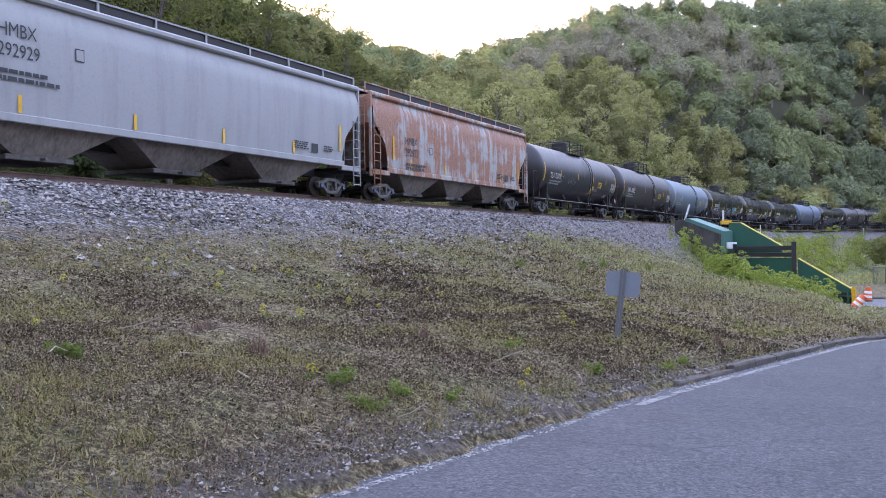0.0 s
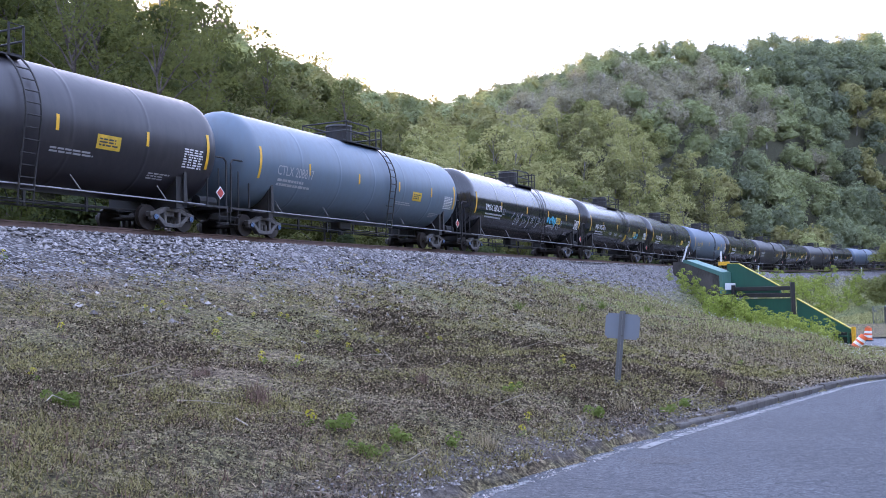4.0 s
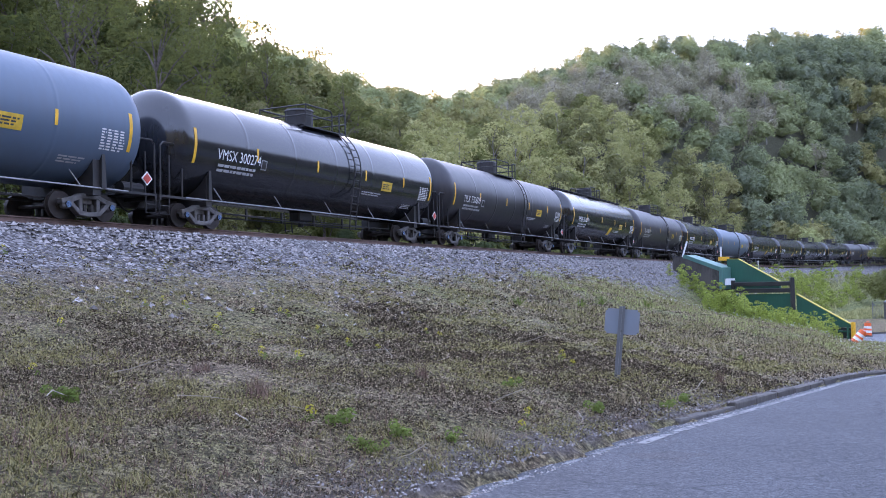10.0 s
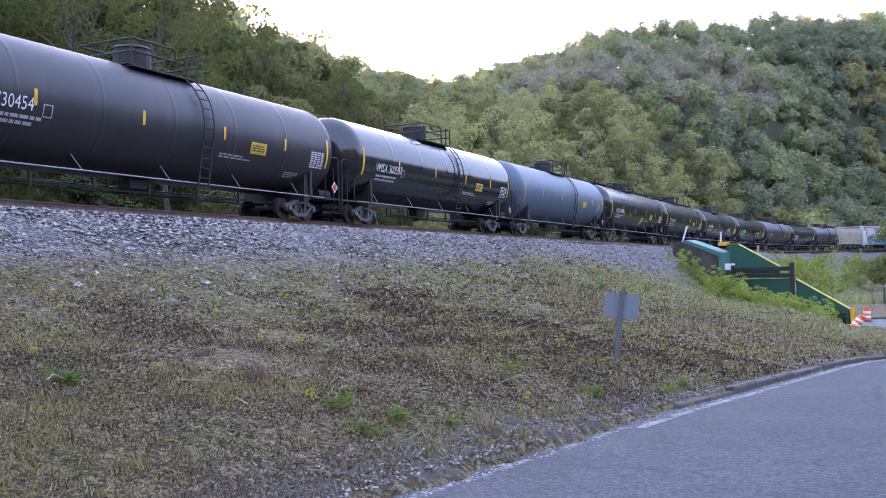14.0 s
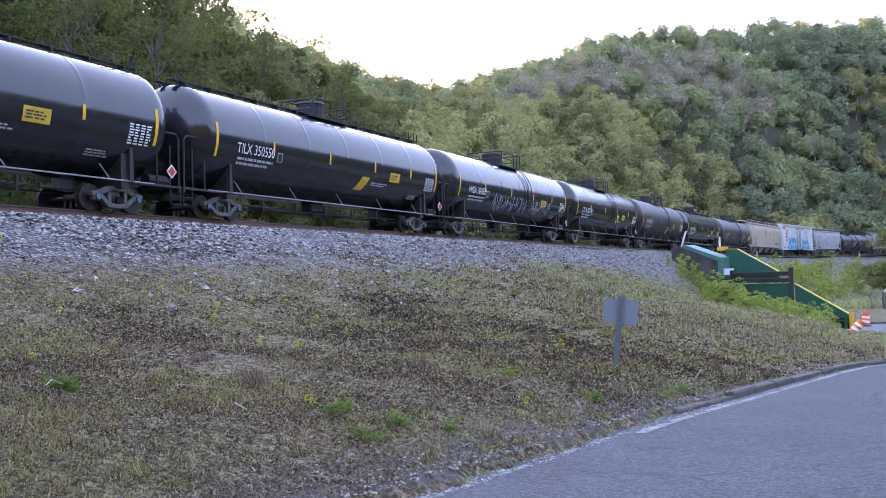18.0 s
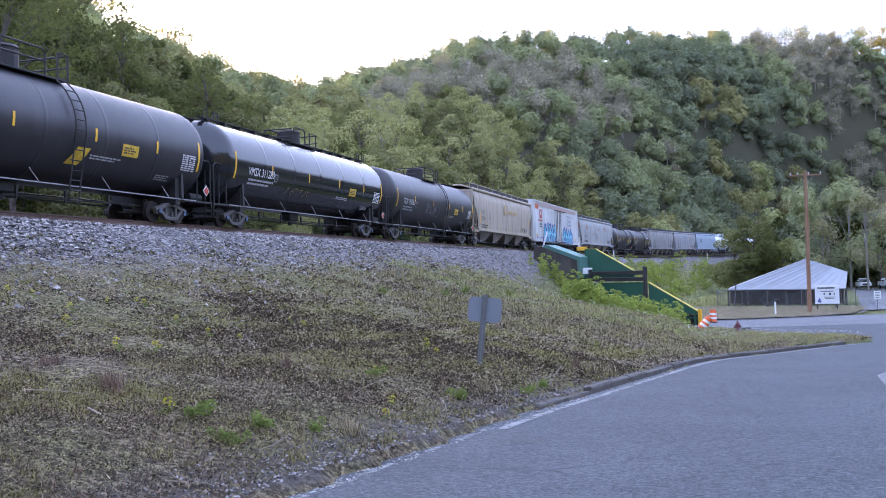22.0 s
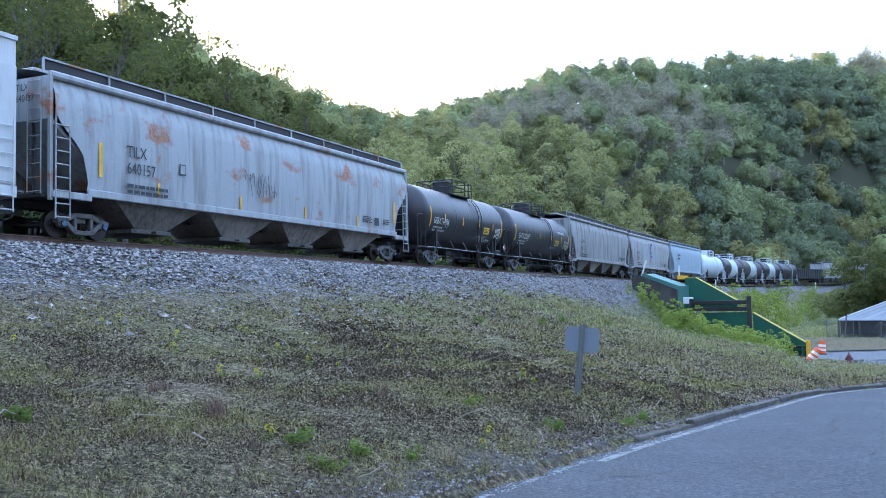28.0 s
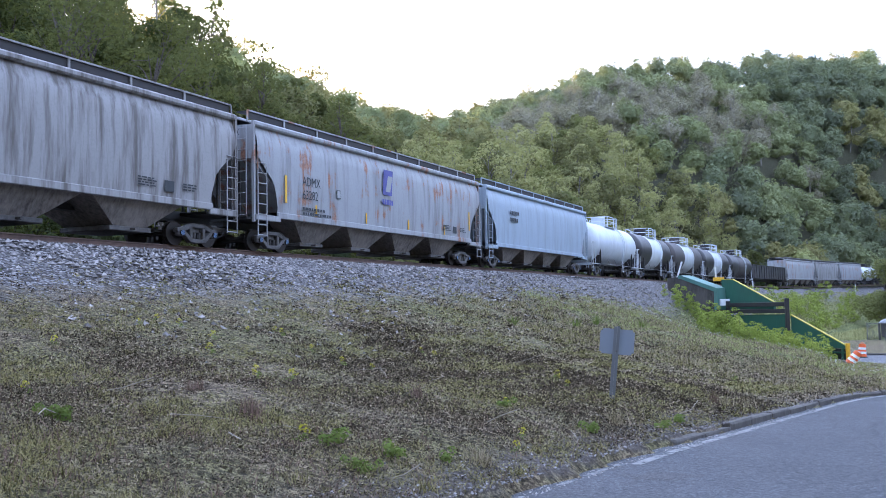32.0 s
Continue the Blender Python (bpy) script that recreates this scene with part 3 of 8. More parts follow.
def tree_wood(rng, h, base, lobes, thick):
    bm = bmesh.new()
    pts = [Vector((0, 0, -0.4))]
    for i in range(1, 6):
        pts.append(Vector((rng.normal(0, 0.12) * i * 0.5, rng.normal(0, 0.12) * i * 0.5, h * 0.78 * i / 5)))
    for i in range(5):
        rod(bm, pts[i], pts[i + 1], thick * (1 - i * 0.17), 7, thick * (1 - (i + 1) * 0.17))
    for q in lobes:
        tgt = Vector(q[:3])
        zz = min(max(base * 0.7, tgt.z - q[3] * 1.6), h * 0.72)
        k = zz / (h * 0.78) * 5
        i = min(4, int(k))
        st = pts[i].lerp(pts[i + 1], k - i)
        mid = st.lerp(tgt, 0.5) + Vector((0, 0, 0.25))
        rod(bm, st, mid, thick * 0.32, 5, thick * 0.2)
        rod(bm, mid, tgt, thick * 0.2, 4, thick * 0.06)
        for _ in range(2):
            e = tgt + Vector(rng.normal(0, q[3] * 0.6, 3))
            rod(bm, mid.lerp(tgt, 0.6), e, thick * 0.09, 3, thick * 0.03)
    return bm


def make_tree(kind, seed, h, w, base, n, leaves, size, leaf, bark, thick, label, category="tree"):
    rng = np.random.RandomState(seed)
    lobes = tree_lobes(rng, h, w, base, n)
    root = tagged(new(kind), label, category, "trees of the wooded valley side")
    part("trunk", tree_wood(rng, h, base, lobes, thick), bark, root)
    v, f = leaf_cloud(rng, lobes, leaves, size)
    mesh_from("crown", v, f, leaf, root)
    return root


KINDS = [
    ("broadleaf_tree", 15, 4.6, 2.2, 15, LEAF_DEEP, BARK, 0.24, "tall dark green broadleaf tree in full leaf", "tree"),
    ("broadleaf_tree", 13, 4.2, 1.6, 14, LEAF_MID, BARK, 0.2, "green broadleaf tree with a rounded crown", "tree"),
    ("broadleaf_tree", 11, 4.4, 1.0, 14, LEAF_LIGHT, BARK, 0.18, "light green spring tree with a spreading crown", "tree"),
    ("budding_tree", 13, 4.3, 1.6, 16, LEAF_BUD, BARK_PALE, 0.17, "pale budding tree with thin grey branches showing", "tree"),
    ("broadleaf_tree", 16, 4.0, 3.0, 14, LEAF_MID, BARK, 0.25, "tall green woodland tree with an uneven crown", "tree"),
    ("shrub", 4.5, 2.6, 0.2, 10, LEAF_LIGHT, BARK, 0.07, "bushy light green shrub", "shrub"),
    ("sapling", 2.2, 0.8, 0.1, 8, LEAF_SAPLING, BARK, 0.025, "young yellow-green sapling in front of the wall", "sapling"),
    ("broadleaf_tree", 12.5, 4.5, 1.2, 16, LEAF_OLIVE, BARK, 0.18, "olive green spring tree with a broad soft crown", "tree"),
    ("shrub", 4.8, 2.8, 0.1, 10, LEAF_DARK, BARK, 0.08, "dark tangled thicket shrub behind the track", "shrub"),
    ("thin_crowned_tree", 17, 3.6, 5.0, 20, LEAF_MID, BARK, 0.22, "tall thin-crowned tree with bare twigs showing", "tree"),
]
LEVELS = [(11000, 0.14), (5600, 0.21), (2300, 0.35)]
PLANTED = {}


def plant(k, level, x, y, z, sc, rng, seed=0):
    """Set one tree of kind k; repeats share the meshes."""
    m = Matrix.Translation((x, y, z)) @ Matrix.Rotation(rng.uniform(0, 6.28), 4, "Z")
    if (k, level, seed) in PLANTED:
        ob = copy_thing(PLANTED[k, level, seed], m)
    else:
        name, h, w, base, n, leaf, bark, thick, label, cat = KINDS[k]
        cnt, size = LEVELS[level]
        if k == 3:
            cnt, size = int(cnt * 0.75), size * 0.7
        if k == 5:
            cnt, size = int(cnt * 0.5), size * 0.65
        if k == 6:
            cnt, size = 520, 0.075
        if k == 9:
            cnt, size = int(cnt * 0.5), size * 0.8
        if k in (2, 7):
            cnt, size = int(cnt * 1.15), size * 0.85
        ob = make_tree(name, 11 + k + 37 * level + 101 * seed, h, w, base, n, cnt, size, leaf, bark, thick, label, cat)
        ob.matrix_basis = m
        PLANTED[k, level, seed] = ob
    ob.scale = (sc * rng.uniform(0.9, 1.15), sc * rng.uniform(0.9, 1.15), sc)
    return ob


def ground_at(x, y):
    return float(land_z(np.array([float(x)]), np.array([float(y)]))[0])


def scatter_trees():
    rng = np.random.RandomState(21)
    spots = []
    tries = 0
    while len(spots) < 250 and tries < 30000:
        tries += 1
        s = rng.uniform(-26, 175)
        o = -rng.uniform(9, 62)
        x, y, a = track_at(s, o)
        if any((x - p[0]) ** 2 + (y - p[1]) ** 2 < 4.3 ** 2 for p in spots):
            continue
        az = math.degrees(math.atan2(x, y))
        if az < -34 or az > 40:
            continue
        spots.append((x, y, -o, az))
    for x, y, d, az in spots:
        u = rng.rand()
        if d < 13:
            k = 5 if u < 0.2 else 8
        elif az < -14:
            k = 0 if u < 0.55 else 4 if u < 0.75 else 1 if u < 0.85 else 9
        elif az < -3:
            k = 1 if u < 0.2 else 2 if u < 0.4 else 7 if u < 0.75 else 9 if u < 0.85 else 4
        elif az < 19:
            k = 3 if u < 0.6 else 2 if u < 0.8 else 7
        else:
            k = 1 if u < 0.5 else 3 if u < 0.65 else 0
        sc = rng.uniform(0.85, 1.2) * (0.72 if d < 22 else 0.95)
        if az < -12 and d > 14:
            sc *= 1.12
        r = math.hypot(x, y)
        plant(k, 0 if r < 72 else 1 if r < 115 else 2, x, y, ground_at(x, y) - 0.2, sc, rng, int(rng.rand() * 2))


def wave(x, y, k):
    """A slow, uneven swell over the plan, about -1 to 1."""
    return math.sin(x * 0.031 + 1.7 * k + 1.3 * math.sin(y * 0.023 + k)) * 0.6 + math.sin(y * 0.047 - 0.9 * k + 1.1 * math.sin(x * 0.039 + 2 * k)) * 0.4


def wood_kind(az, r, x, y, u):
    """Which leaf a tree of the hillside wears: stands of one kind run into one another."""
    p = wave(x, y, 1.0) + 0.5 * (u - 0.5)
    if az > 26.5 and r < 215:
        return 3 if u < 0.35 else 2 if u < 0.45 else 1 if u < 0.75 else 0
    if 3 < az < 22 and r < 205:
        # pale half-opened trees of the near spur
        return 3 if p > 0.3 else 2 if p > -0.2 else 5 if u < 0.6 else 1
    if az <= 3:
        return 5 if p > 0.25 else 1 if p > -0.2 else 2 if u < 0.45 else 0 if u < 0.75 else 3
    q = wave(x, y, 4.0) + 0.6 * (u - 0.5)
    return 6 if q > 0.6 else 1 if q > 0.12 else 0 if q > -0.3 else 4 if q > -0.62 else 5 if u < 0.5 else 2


def far_woods():
    """The wooded hillside beyond, one mass of rounded crowns."""
    rng = np.random.RandomState(8)
    bm = bmesh.new()
    bmesh.ops.create_icosphere(bm, subdivisions=1, radius=1.0)
    ball_v = np.array([v.co for v in bm.verts])
    ball_f = np.array([[v.index for v in f.verts] for f in bm.faces])
    bm.free()
    spots = []
    r = 76.0
    while r < 560:
        g = 5.6 if r < 150 else 6.3 if r < 230 else 7.2 if r < 320 else 8.2
        az = -35.0 + rng.rand() * 3
        while az < 45:
            spots.append((az + math.degrees(rng.uniform(-0.34, 0.34) * g / r), r + rng.uniform(-0.34, 0.34) * g, g))
            az += math.degrees(g / r) * (0.75 if az > 20 and r > 230 else 1.0)
        r += g
    # a thinner stand over the slope behind the viewer
    for k in range(520):
        spots.append((rng.uniform(112, 248), math.sqrt(rng.uniform(75 ** 2, 165 ** 2)), 8.2))
    V, F, mats, tones, TV = [], [], [], [], []
    base = 0
    for az, r, g in spots:
        rc = np.interp((az + 180) % 360 - 180, SKY_A, SKY_R)
        if r > rc + 16:
            continue
        x, y = r * math.sin(radians(az)), r * math.cos(radians(az))
        s, o = track_coords(np.array([x]), np.array([y]))
        if (-60 < o[0] < 10 and s[0] < 180) or abs(o[0]) < 10 or (o[0] > 0 and (az < 29 or (r < 165 and az < 60))) or (az > 100 and o[0] < 14):
            continue
        crest = r > rc - 12
        u, u2 = rng.rand(), rng.rand()
        mi = wood_kind(az, r, x, y, u)
        if crest:
            # nearly half the crest wears the golden leaf, evening sun painted into it
            mi = 7 if u2 < 0.45 else 5 if u2 < 0.65 else 1 if u2 < 0.75 else 6
            if u < 0.15:
                continue
        h = rng.uniform(9.5, 14.5) * (g / 6.6)
        if o[0] > 0 and az < 60:
            h = rng.uniform(13, 21)
        if crest:
            h = rng.uniform(10.0, 20.0)
        w = g * rng.uniform(0.5, 0.72)
        deep = min(h * 0.36, w * 0.95)
        top = h - deep * 0.5
        lobes = [(0, 0, top - deep * 0.55, w * 0.74, deep * 0.85)]
        for k in range(6):
            a = k * 1.05 + rng.uniform(-0.3, 0.3)
            q = w * rng.uniform(0.42, 0.62)
            lobes.append((q * math.cos(a), q * math.sin(a), top - deep * rng.uniform(0.45, 1.15), w * rng.uniform(0.36, 0.52), deep * rng.uniform(0.4, 0.6)))
        for k in range(2):
            lobes.append((rng.normal(0, w * 0.25), rng.normal(0, w * 0.25), top - deep * rng.uniform(0.0, 0.3), w * rng.uniform(0.3, 0.42), deep * 0.4))
        # skirts close the wood below the crown
        for k in range(2):
            lobes.append((rng.normal(0, w * 0.3), rng.normal(0, w * 0.3) - w * 0.2, h * rng.uniform(0.12, 0.4), w * (0.85 if crest else 0.6), h * 0.16))
        count, size = (880, 0.38) if r < 200 else (760, 0.42) if crest else (640, 0.52) if r < 320 else (520, 0.62)
        if az > 100:
            count, size = 200, 0.95
        bare = mi in (3, 6)
        if bare:
            count, size = int(count * 1.1), size * 0.72
        v, f = leaf_cloud(rng, lobes, count, size)
        z0 = ground_at(x, y) - 0.3
        at = np.array([x, y, z0])
        parts_v, parts_f, k0 = [v], [f], len(v)
        for q in lobes[-2:] if crest else lobes[:4] + lobes[-2:]:
            sq = 0.55 if bare else 0.7
            bv = ball_v * (np.array([q[3], q[3], q[4]]) * sq) * (1 + rng.normal(0, 0.1, (len(ball_v), 1))) + np.array(q[:3])
            parts_v.append(bv)
            parts_f.append(ball_f + k0)
            k0 += len(bv)
        v, f = np.concatenate(parts_v) + at, np.concatenate(parts_f)
        tones.append(np.full(len(v), rng.rand()))
        if bare or crest or rng.rand() < 0.05:
            # pale trunk and limbs that show between the leaves
            lean = rng.normal(0, 0.5, 2)
            TV.append([(x - 0.17, y, z0), (x + 0.17, y, z0), (x + lean[0] + 0.05, y + lean[1], z0 + h * 0.92), (x + lean[0] - 0.05, y + lean[1], z0 + h * 0.92)])
            for _ in range(6):
                u0 = rng.uniform(0.35, 0.8)
                bx, by, bz = x + lean[0] * u0, y + lean[1] * u0, z0 + h * 0.92 * u0
                ex, ey, ez = rng.normal(0, w * 0.5), rng.normal(0, w * 0.4), h * rng.uniform(0.12, 0.3)
                TV.append([(bx - 0.06, by, bz), (bx + 0.06, by, bz), (bx + ex + 0.025, by + ey, bz + ez), (bx + ex - 0.025, by + ey, bz + ez)])
        V.append(v)
        F.append(f + base)
        mats.append(np.full(len(f), mi))
        base += len(v)
    ob = mesh_from("far_woods", np.concatenate(V), np.concatenate(F), FAR_HAZED_LEAVES)
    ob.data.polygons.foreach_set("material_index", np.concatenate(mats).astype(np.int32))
    at = ob.data.attributes.new("tone", "FLOAT", "POINT")
    at.data.foreach_set("value", np.concatenate(tones).astype(np.float32))
    tagged(ob, "dense spring woods of mixed greens covering the hillside", "woods", kind="stuff")
    tv = np.array(TV).reshape(-1, 4, 3)
    # each stem is a thin four-sided prism
    back = tv + np.array([0, 0.14, 0])
    allv = np.concatenate([tv, back], 1).reshape(-1, 3)
    i = np.arange(len(tv))[:, None] * 8
    quads = np.concatenate([i + np.array([q]) for q in ((0, 1, 2, 3), (1, 5, 6, 2), (5, 4, 7, 6), (4, 0, 3, 7))])
    tagged(mesh_from("far_stems", allv, quads, BARK_PALE), "pale bare trunks and limbs among the hillside woods", "tree trunks", kind="stuff")


scatter_trees()
far_woods()
# ---- the train ----
def tank_paint(name, colour, rough, dust=(0.11, 0.1, 0.095), amount=0.3):
    m = worn(name, colour, rough, 0.0, dust, amount, True, 0.5 if rough < 0.4 else 0.38, 5.0, 0.004)
    m.node_tree.nodes["Principled BSDF"].inputs["IOR"].default_value = 1.6
    return m


TANK_GLOSS = tank_paint("glossy_black_paint", (0.011, 0.012, 0.015), 0.17, amount=0.1)
TANK_MATTE = tank_paint("dull_black_paint", (0.021, 0.019, 0.023), 0.42, amount=0.2)
TANK_GREY = tank_paint("blue_grey_paint", (0.08, 0.115, 0.165), 0.5, amount=0.15)
TANK_PALE = tank_paint("pale_blue_grey_paint", (0.09, 0.125, 0.175), 0.45, amount=0.2)
TANK_TEAL = tank_paint("teal_grey_paint", (0.11, 0.155, 0.2), 0.45, amount=0.25)
TANK_WHITE = tank_paint("white_tank_paint", (0.62, 0.66, 0.7), 0.45, (0.3, 0.3, 0.3), 0.35)
TANK_BROWN = tank_paint("grimy_brown_black_paint", (0.06, 0.05, 0.048), 0.6, amount=0.4)
STEEL_BLACK = worn("black_steel", (0.018, 0.018, 0.019), 0.6, 0.1, amount=0.3, streak=False)
STEEL_GREY = worn("grimy_cast_steel", (0.16, 0.15, 0.143), 0.7, 0.3, (0.02, 0.018, 0.016), 0.6, False)
WHEEL = worn("worn_wheel_steel", (0.035, 0.03, 0.028), 0.6, 0.5, amount=0.5, streak=False)
CAP_BLUE = plain("blue_bearing_cap", (0.1, 0.16, 0.27), 0.6)
RAIL_PIPE = plain("pale_handrail", (0.3, 0.3, 0.31), 0.5)
MARK_WHITE = plain("white_lettering", (0.72, 0.72, 0.72), 0.7, 0, 0.12, 3)
MARK_GREY = plain("faded_white_lettering", (0.38, 0.38, 0.39), 0.7, 0, 0.15, 3)
MARK_YELLOW = plain("yellow_reflective_tape", (0.75, 0.42, 0.02), 0.5, 0, 0.2, 3)
MARK_GOLD = plain("yellow_panel_paint", (0.62, 0.4, 0.03), 0.6, 0, 0.25, 4)
MARK_PALE = plain("faded_yellow_panel", (0.55, 0.5, 0.16), 0.6, 0, 0.2, 4)
FADED_GOLD = plain("faded_ochre_marking", (0.45, 0.3, 0.14), 0.7, 0, 0.25, 5)
MARK_BLACK = plain("dark_lettering", (0.04, 0.045, 0.05), 0.7, 0, 0.2, 3)
MARK_RED = plain("red_marking", (0.45, 0.05, 0.03), 0.6)
MARK_ORANGE = plain("orange_marking", (0.6, 0.13, 0.03), 0.6)
SPRAY_CYAN = plain("cyan_spray_paint", (0.06, 0.42, 0.62), 0.6, 0, 0.25, 6)
SPRAY_BLUE = plain("violet_blue_spray_paint", (0.10, 0.10, 0.32), 0.6, 0, 0.3, 4)
SPRAY_PALE = plain("pale_spray_paint", (0.32, 0.33, 0.36), 0.6, 0, 0.2, 6)
SPRAY_INK = plain("blue_slogan_paint", (0.07, 0.13, 0.24), 0.6)
SPRAY_GOLD = plain("ochre_spray_paint", (0.22, 0.17, 0.04), 0.6)


def hopper_paint(name, colour, rust=0.0, grime=0.4, seed=0.0, blotch=False):
    """Faded hopper paint: vertical grime streaks, and rust where rust > 0."""
    m, n, l, b = material(name, 0.55, 0, 0.4)
    v = coords(n, l, "Object", (1, 1, 1))
    st = noise_tex(n, l, coords(n, l, "Object", (1.5, 1.5, 0.13)), 1.6 + seed, 7, 0.65)
    big = noise_tex(n, l, coords(n, l, "Object", (0.6, 0.6, 0.9)), 0.8 + seed, 5)
    f = ramp(n, l, st, [(0.46, (0, 0, 0)), (0.64, (grime, grime, grime))])
    col = mixc(n, l, f, colour, (0.13, 0.115, 0.105))
    fine = noise_tex(n, l, v, 14, 5)
    col = mixc(n, l, ramp(n, l, fine, [(0.5, (0, 0, 0)), (0.8, (0.35, 0.35, 0.35))]), col, tuple(c * 0.55 for c in colour))
    if rust:
        k = mathn(n, l, "MULTIPLY", big, 0.68) if blotch else mathn(n, l, "MULTIPLY", big, st)
        r = ramp(n, l, k, [(0.34 - 0.14 * rust, (0, 0, 0)), (0.4 - 0.14 * rust, (0.9, 0.9, 0.9))])
        rc = ramp(n, l, fine, [(0.3, (0.2, 0.075, 0.04)), (0.7, (0.46, 0.22, 0.12))])
        col = mixc(n, l, r, col, rc)
    l.new(col, b.inputs["Base Color"])
    bump(n, l, b, fine, 0.1, 0.01)
    return m


HOP_PALE = hopper_paint("pale_grey_hopper_paint", (0.36, 0.365, 0.365), 0, 0.18)
HOP_RUSTY = hopper_paint("rusted_grey_hopper_paint", (0.4, 0.395, 0.38), 1.05, 0.3, 0.2)
HOP_BEIGE = hopper_paint("beige_hopper_paint", (0.43, 0.36, 0.275), 0, 0.5)
HOP_GREY = hopper_paint("streaked_grey_hopper_paint", (0.36, 0.365, 0.375), 0.3, 0.5, 0.3)
HOP_BLOTCHED = hopper_paint("rust_blotched_hopper_paint", (0.38, 0.39, 0.4), -0.36, 0.5, 0.3, True)
HOP_DIRTY = hopper_paint("grimy_grey_hopper_paint", (0.32, 0.31, 0.305), 0, 1.0, 0.5)
HOP_BLUE = hopper_paint("light_blue_hopper_paint", (0.36, 0.43, 0.5), 0, 0.25, 0.1)
BAY = worn("dirty_hopper_bay_steel", (0.27, 0.235, 0.205), 0.75, 0, (0.06, 0.05, 0.042), 0.8)
REEFER = worn("white_reefer_panel", (0.6, 0.61, 0.62), 0.45, 0, (0.3, 0.25, 0.2), 0.4)
GONDOLA = worn("black_gondola_paint", (0.03, 0.03, 0.032), 0.6, 0, amount=0.5)

TEXTS = {}


def text_mesh(words, slant=0.0, bold=0.0):
    if (words, slant) not in TEXTS:
        c = bpy.data.curves.new("lettering", "FONT")
        c.body, c.size, c.shear, c.align_x, c.align_y, c.offset = words, 1.0, slant, "LEFT", "CENTER", bold
        c.resolution_u = 3
        o = bpy.data.objects.new("lettering", c)
        TEXTS[words, slant] = bpy.data.meshes.new_from_object(o)
        bpy.data.objects.remove(o)
    return TEXTS[words, slant]


def lettering(car, words, x, z, height, mat, ring=None, y=None, width=0.8, end=False, slant=0.0):
    """Words on the viewer's side of a car. ring: (centre height, radius) of a tank."""
    me = text_mesh(words, slant).copy()
    me.materials.append(mat)
    o = new("lettering", me)
    o.parent = car
    k = height / 0.7
    if end:
        base = Matrix.Translation((x, y, z)) @ Matrix.Rotation(radians(-90), 4, "Z") @ Matrix.Rotation(radians(90), 4, "X")
    elif ring:
        t = math.asin(max(-1, min(1, (z - ring[0]) / ring[1])))
        base = Matrix.Translation((x, -(ring[1] + 0.012) * math.cos(t), ring[0] + (ring[1] + 0.012) * math.sin(t))) @ Matrix.Rotation(radians(90) - t, 4, "X")
    else:
        base = Matrix.Translation((x, y, z)) @ Matrix.Rotation(radians(90), 4, "X")
    o.matrix_basis = base @ Matrix.Diagonal((k * width, k, k, 1))
    return o


def patch(car, name, x, z, w, h, mat, ring=None, y=None, lean=0.0, lift=0.008, rows=6):
    """A painted panel that follows the tank's curve (ring) or lies on a flat side (y)."""
    v, f = [], []
    for i in range(rows + 1):
        q = (i / rows - 0.5) * h
        if ring:
            t = math.asin(max(-1, min(1, (z - ring[0]) / ring[1]))) + q / ring[1]
            py, pz = -(ring[1] + lift) * math.cos(t), ring[0] + (ring[1] + lift) * math.sin(t)
        else:
            py, pz = y - lift, z + q
        v += [(x - w / 2 + lean * q, py, pz), (x + w / 2 + lean * q, py, pz)]
        if i:
            f.append((2 * i - 2, 2 * i - 1, 2 * i + 1, 2 * i))
    return mesh_from(name, v, f, mat, car)


def small_print(car, x, z, w, h, lines, mat, ring=None, y=None, seed=0):
    """Illegible small writing as rows of bars."""
    rng = random.Random(seed)
    v, f = [], []
    lift = 0.011
    for i in range(lines):
        q = z + h / 2 - (i + 0.5) * h / lines
        hh = h / lines * 0.28
        p = x
        end = x + w * rng.uniform(0.7, 1.0)
        while p < end - 0.03:
            e = min(end, p + rng.uniform(0.08, 0.3))
            k = len(v)
            for px, pz in ((p, q - hh), (e, q - hh), (e, q + hh), (p, q + hh)):
                if ring:
                    t = math.asin(max(-1, min(1, (pz - ring[0]) / ring[1])))
                    v.append((px, -(ring[1] + lift) * math.cos(t), ring[0] + (ring[1] + lift) * math.sin(t)))
                else:
                    v.append((px, y - lift, pz))
            f.append((k, k + 1, k + 2, k + 3))
            p = e + 0.04
    return mesh_from("small_print", v, f, mat, car)


def spray(car, x, z, w, h, n, mat, seed, ring=None, y=None, thick=0.045, lift=0.014, name="graffiti"):
    """Scribbled letters as ribbons of paint."""
    rng = random.Random(seed)
    v, f = [], []

    def put(px, pz):
        if ring:
            t = math.asin(max(-1, min(1, (pz - ring[0]) / ring[1])))
            return (px, -(ring[1] + lift) * math.cos(t), ring[0] + (ring[1] + lift) * math.sin(t))
        return (px, y - lift, pz)

    for i in range(n):
        cx = x + (i + 0.5) * w / n
        pts = [(cx + rng.uniform(-0.5, 0.5) * w / n * 1.1, z + rng.uniform(-0.5, 0.5) * h) for _ in range(4)]
        pts = smooth_line(pts, 5)
        for (ax, az), (bx, bz) in zip(pts, pts[1:]):
            d = math.hypot(bx - ax, bz - az) + 1e-6
            nx, nz = -(bz - az) / d * thick / 2, (bx - ax) / d * thick / 2
            k = len(v)
            v += [put(ax + nx, az + nz), put(ax - nx, az - nz), put(bx - nx, bz - nz), put(bx + nx, bz + nz)]
            f.append((k, k + 1, k + 2, k + 3))
    return mesh_from(name, v, f, mat, car)


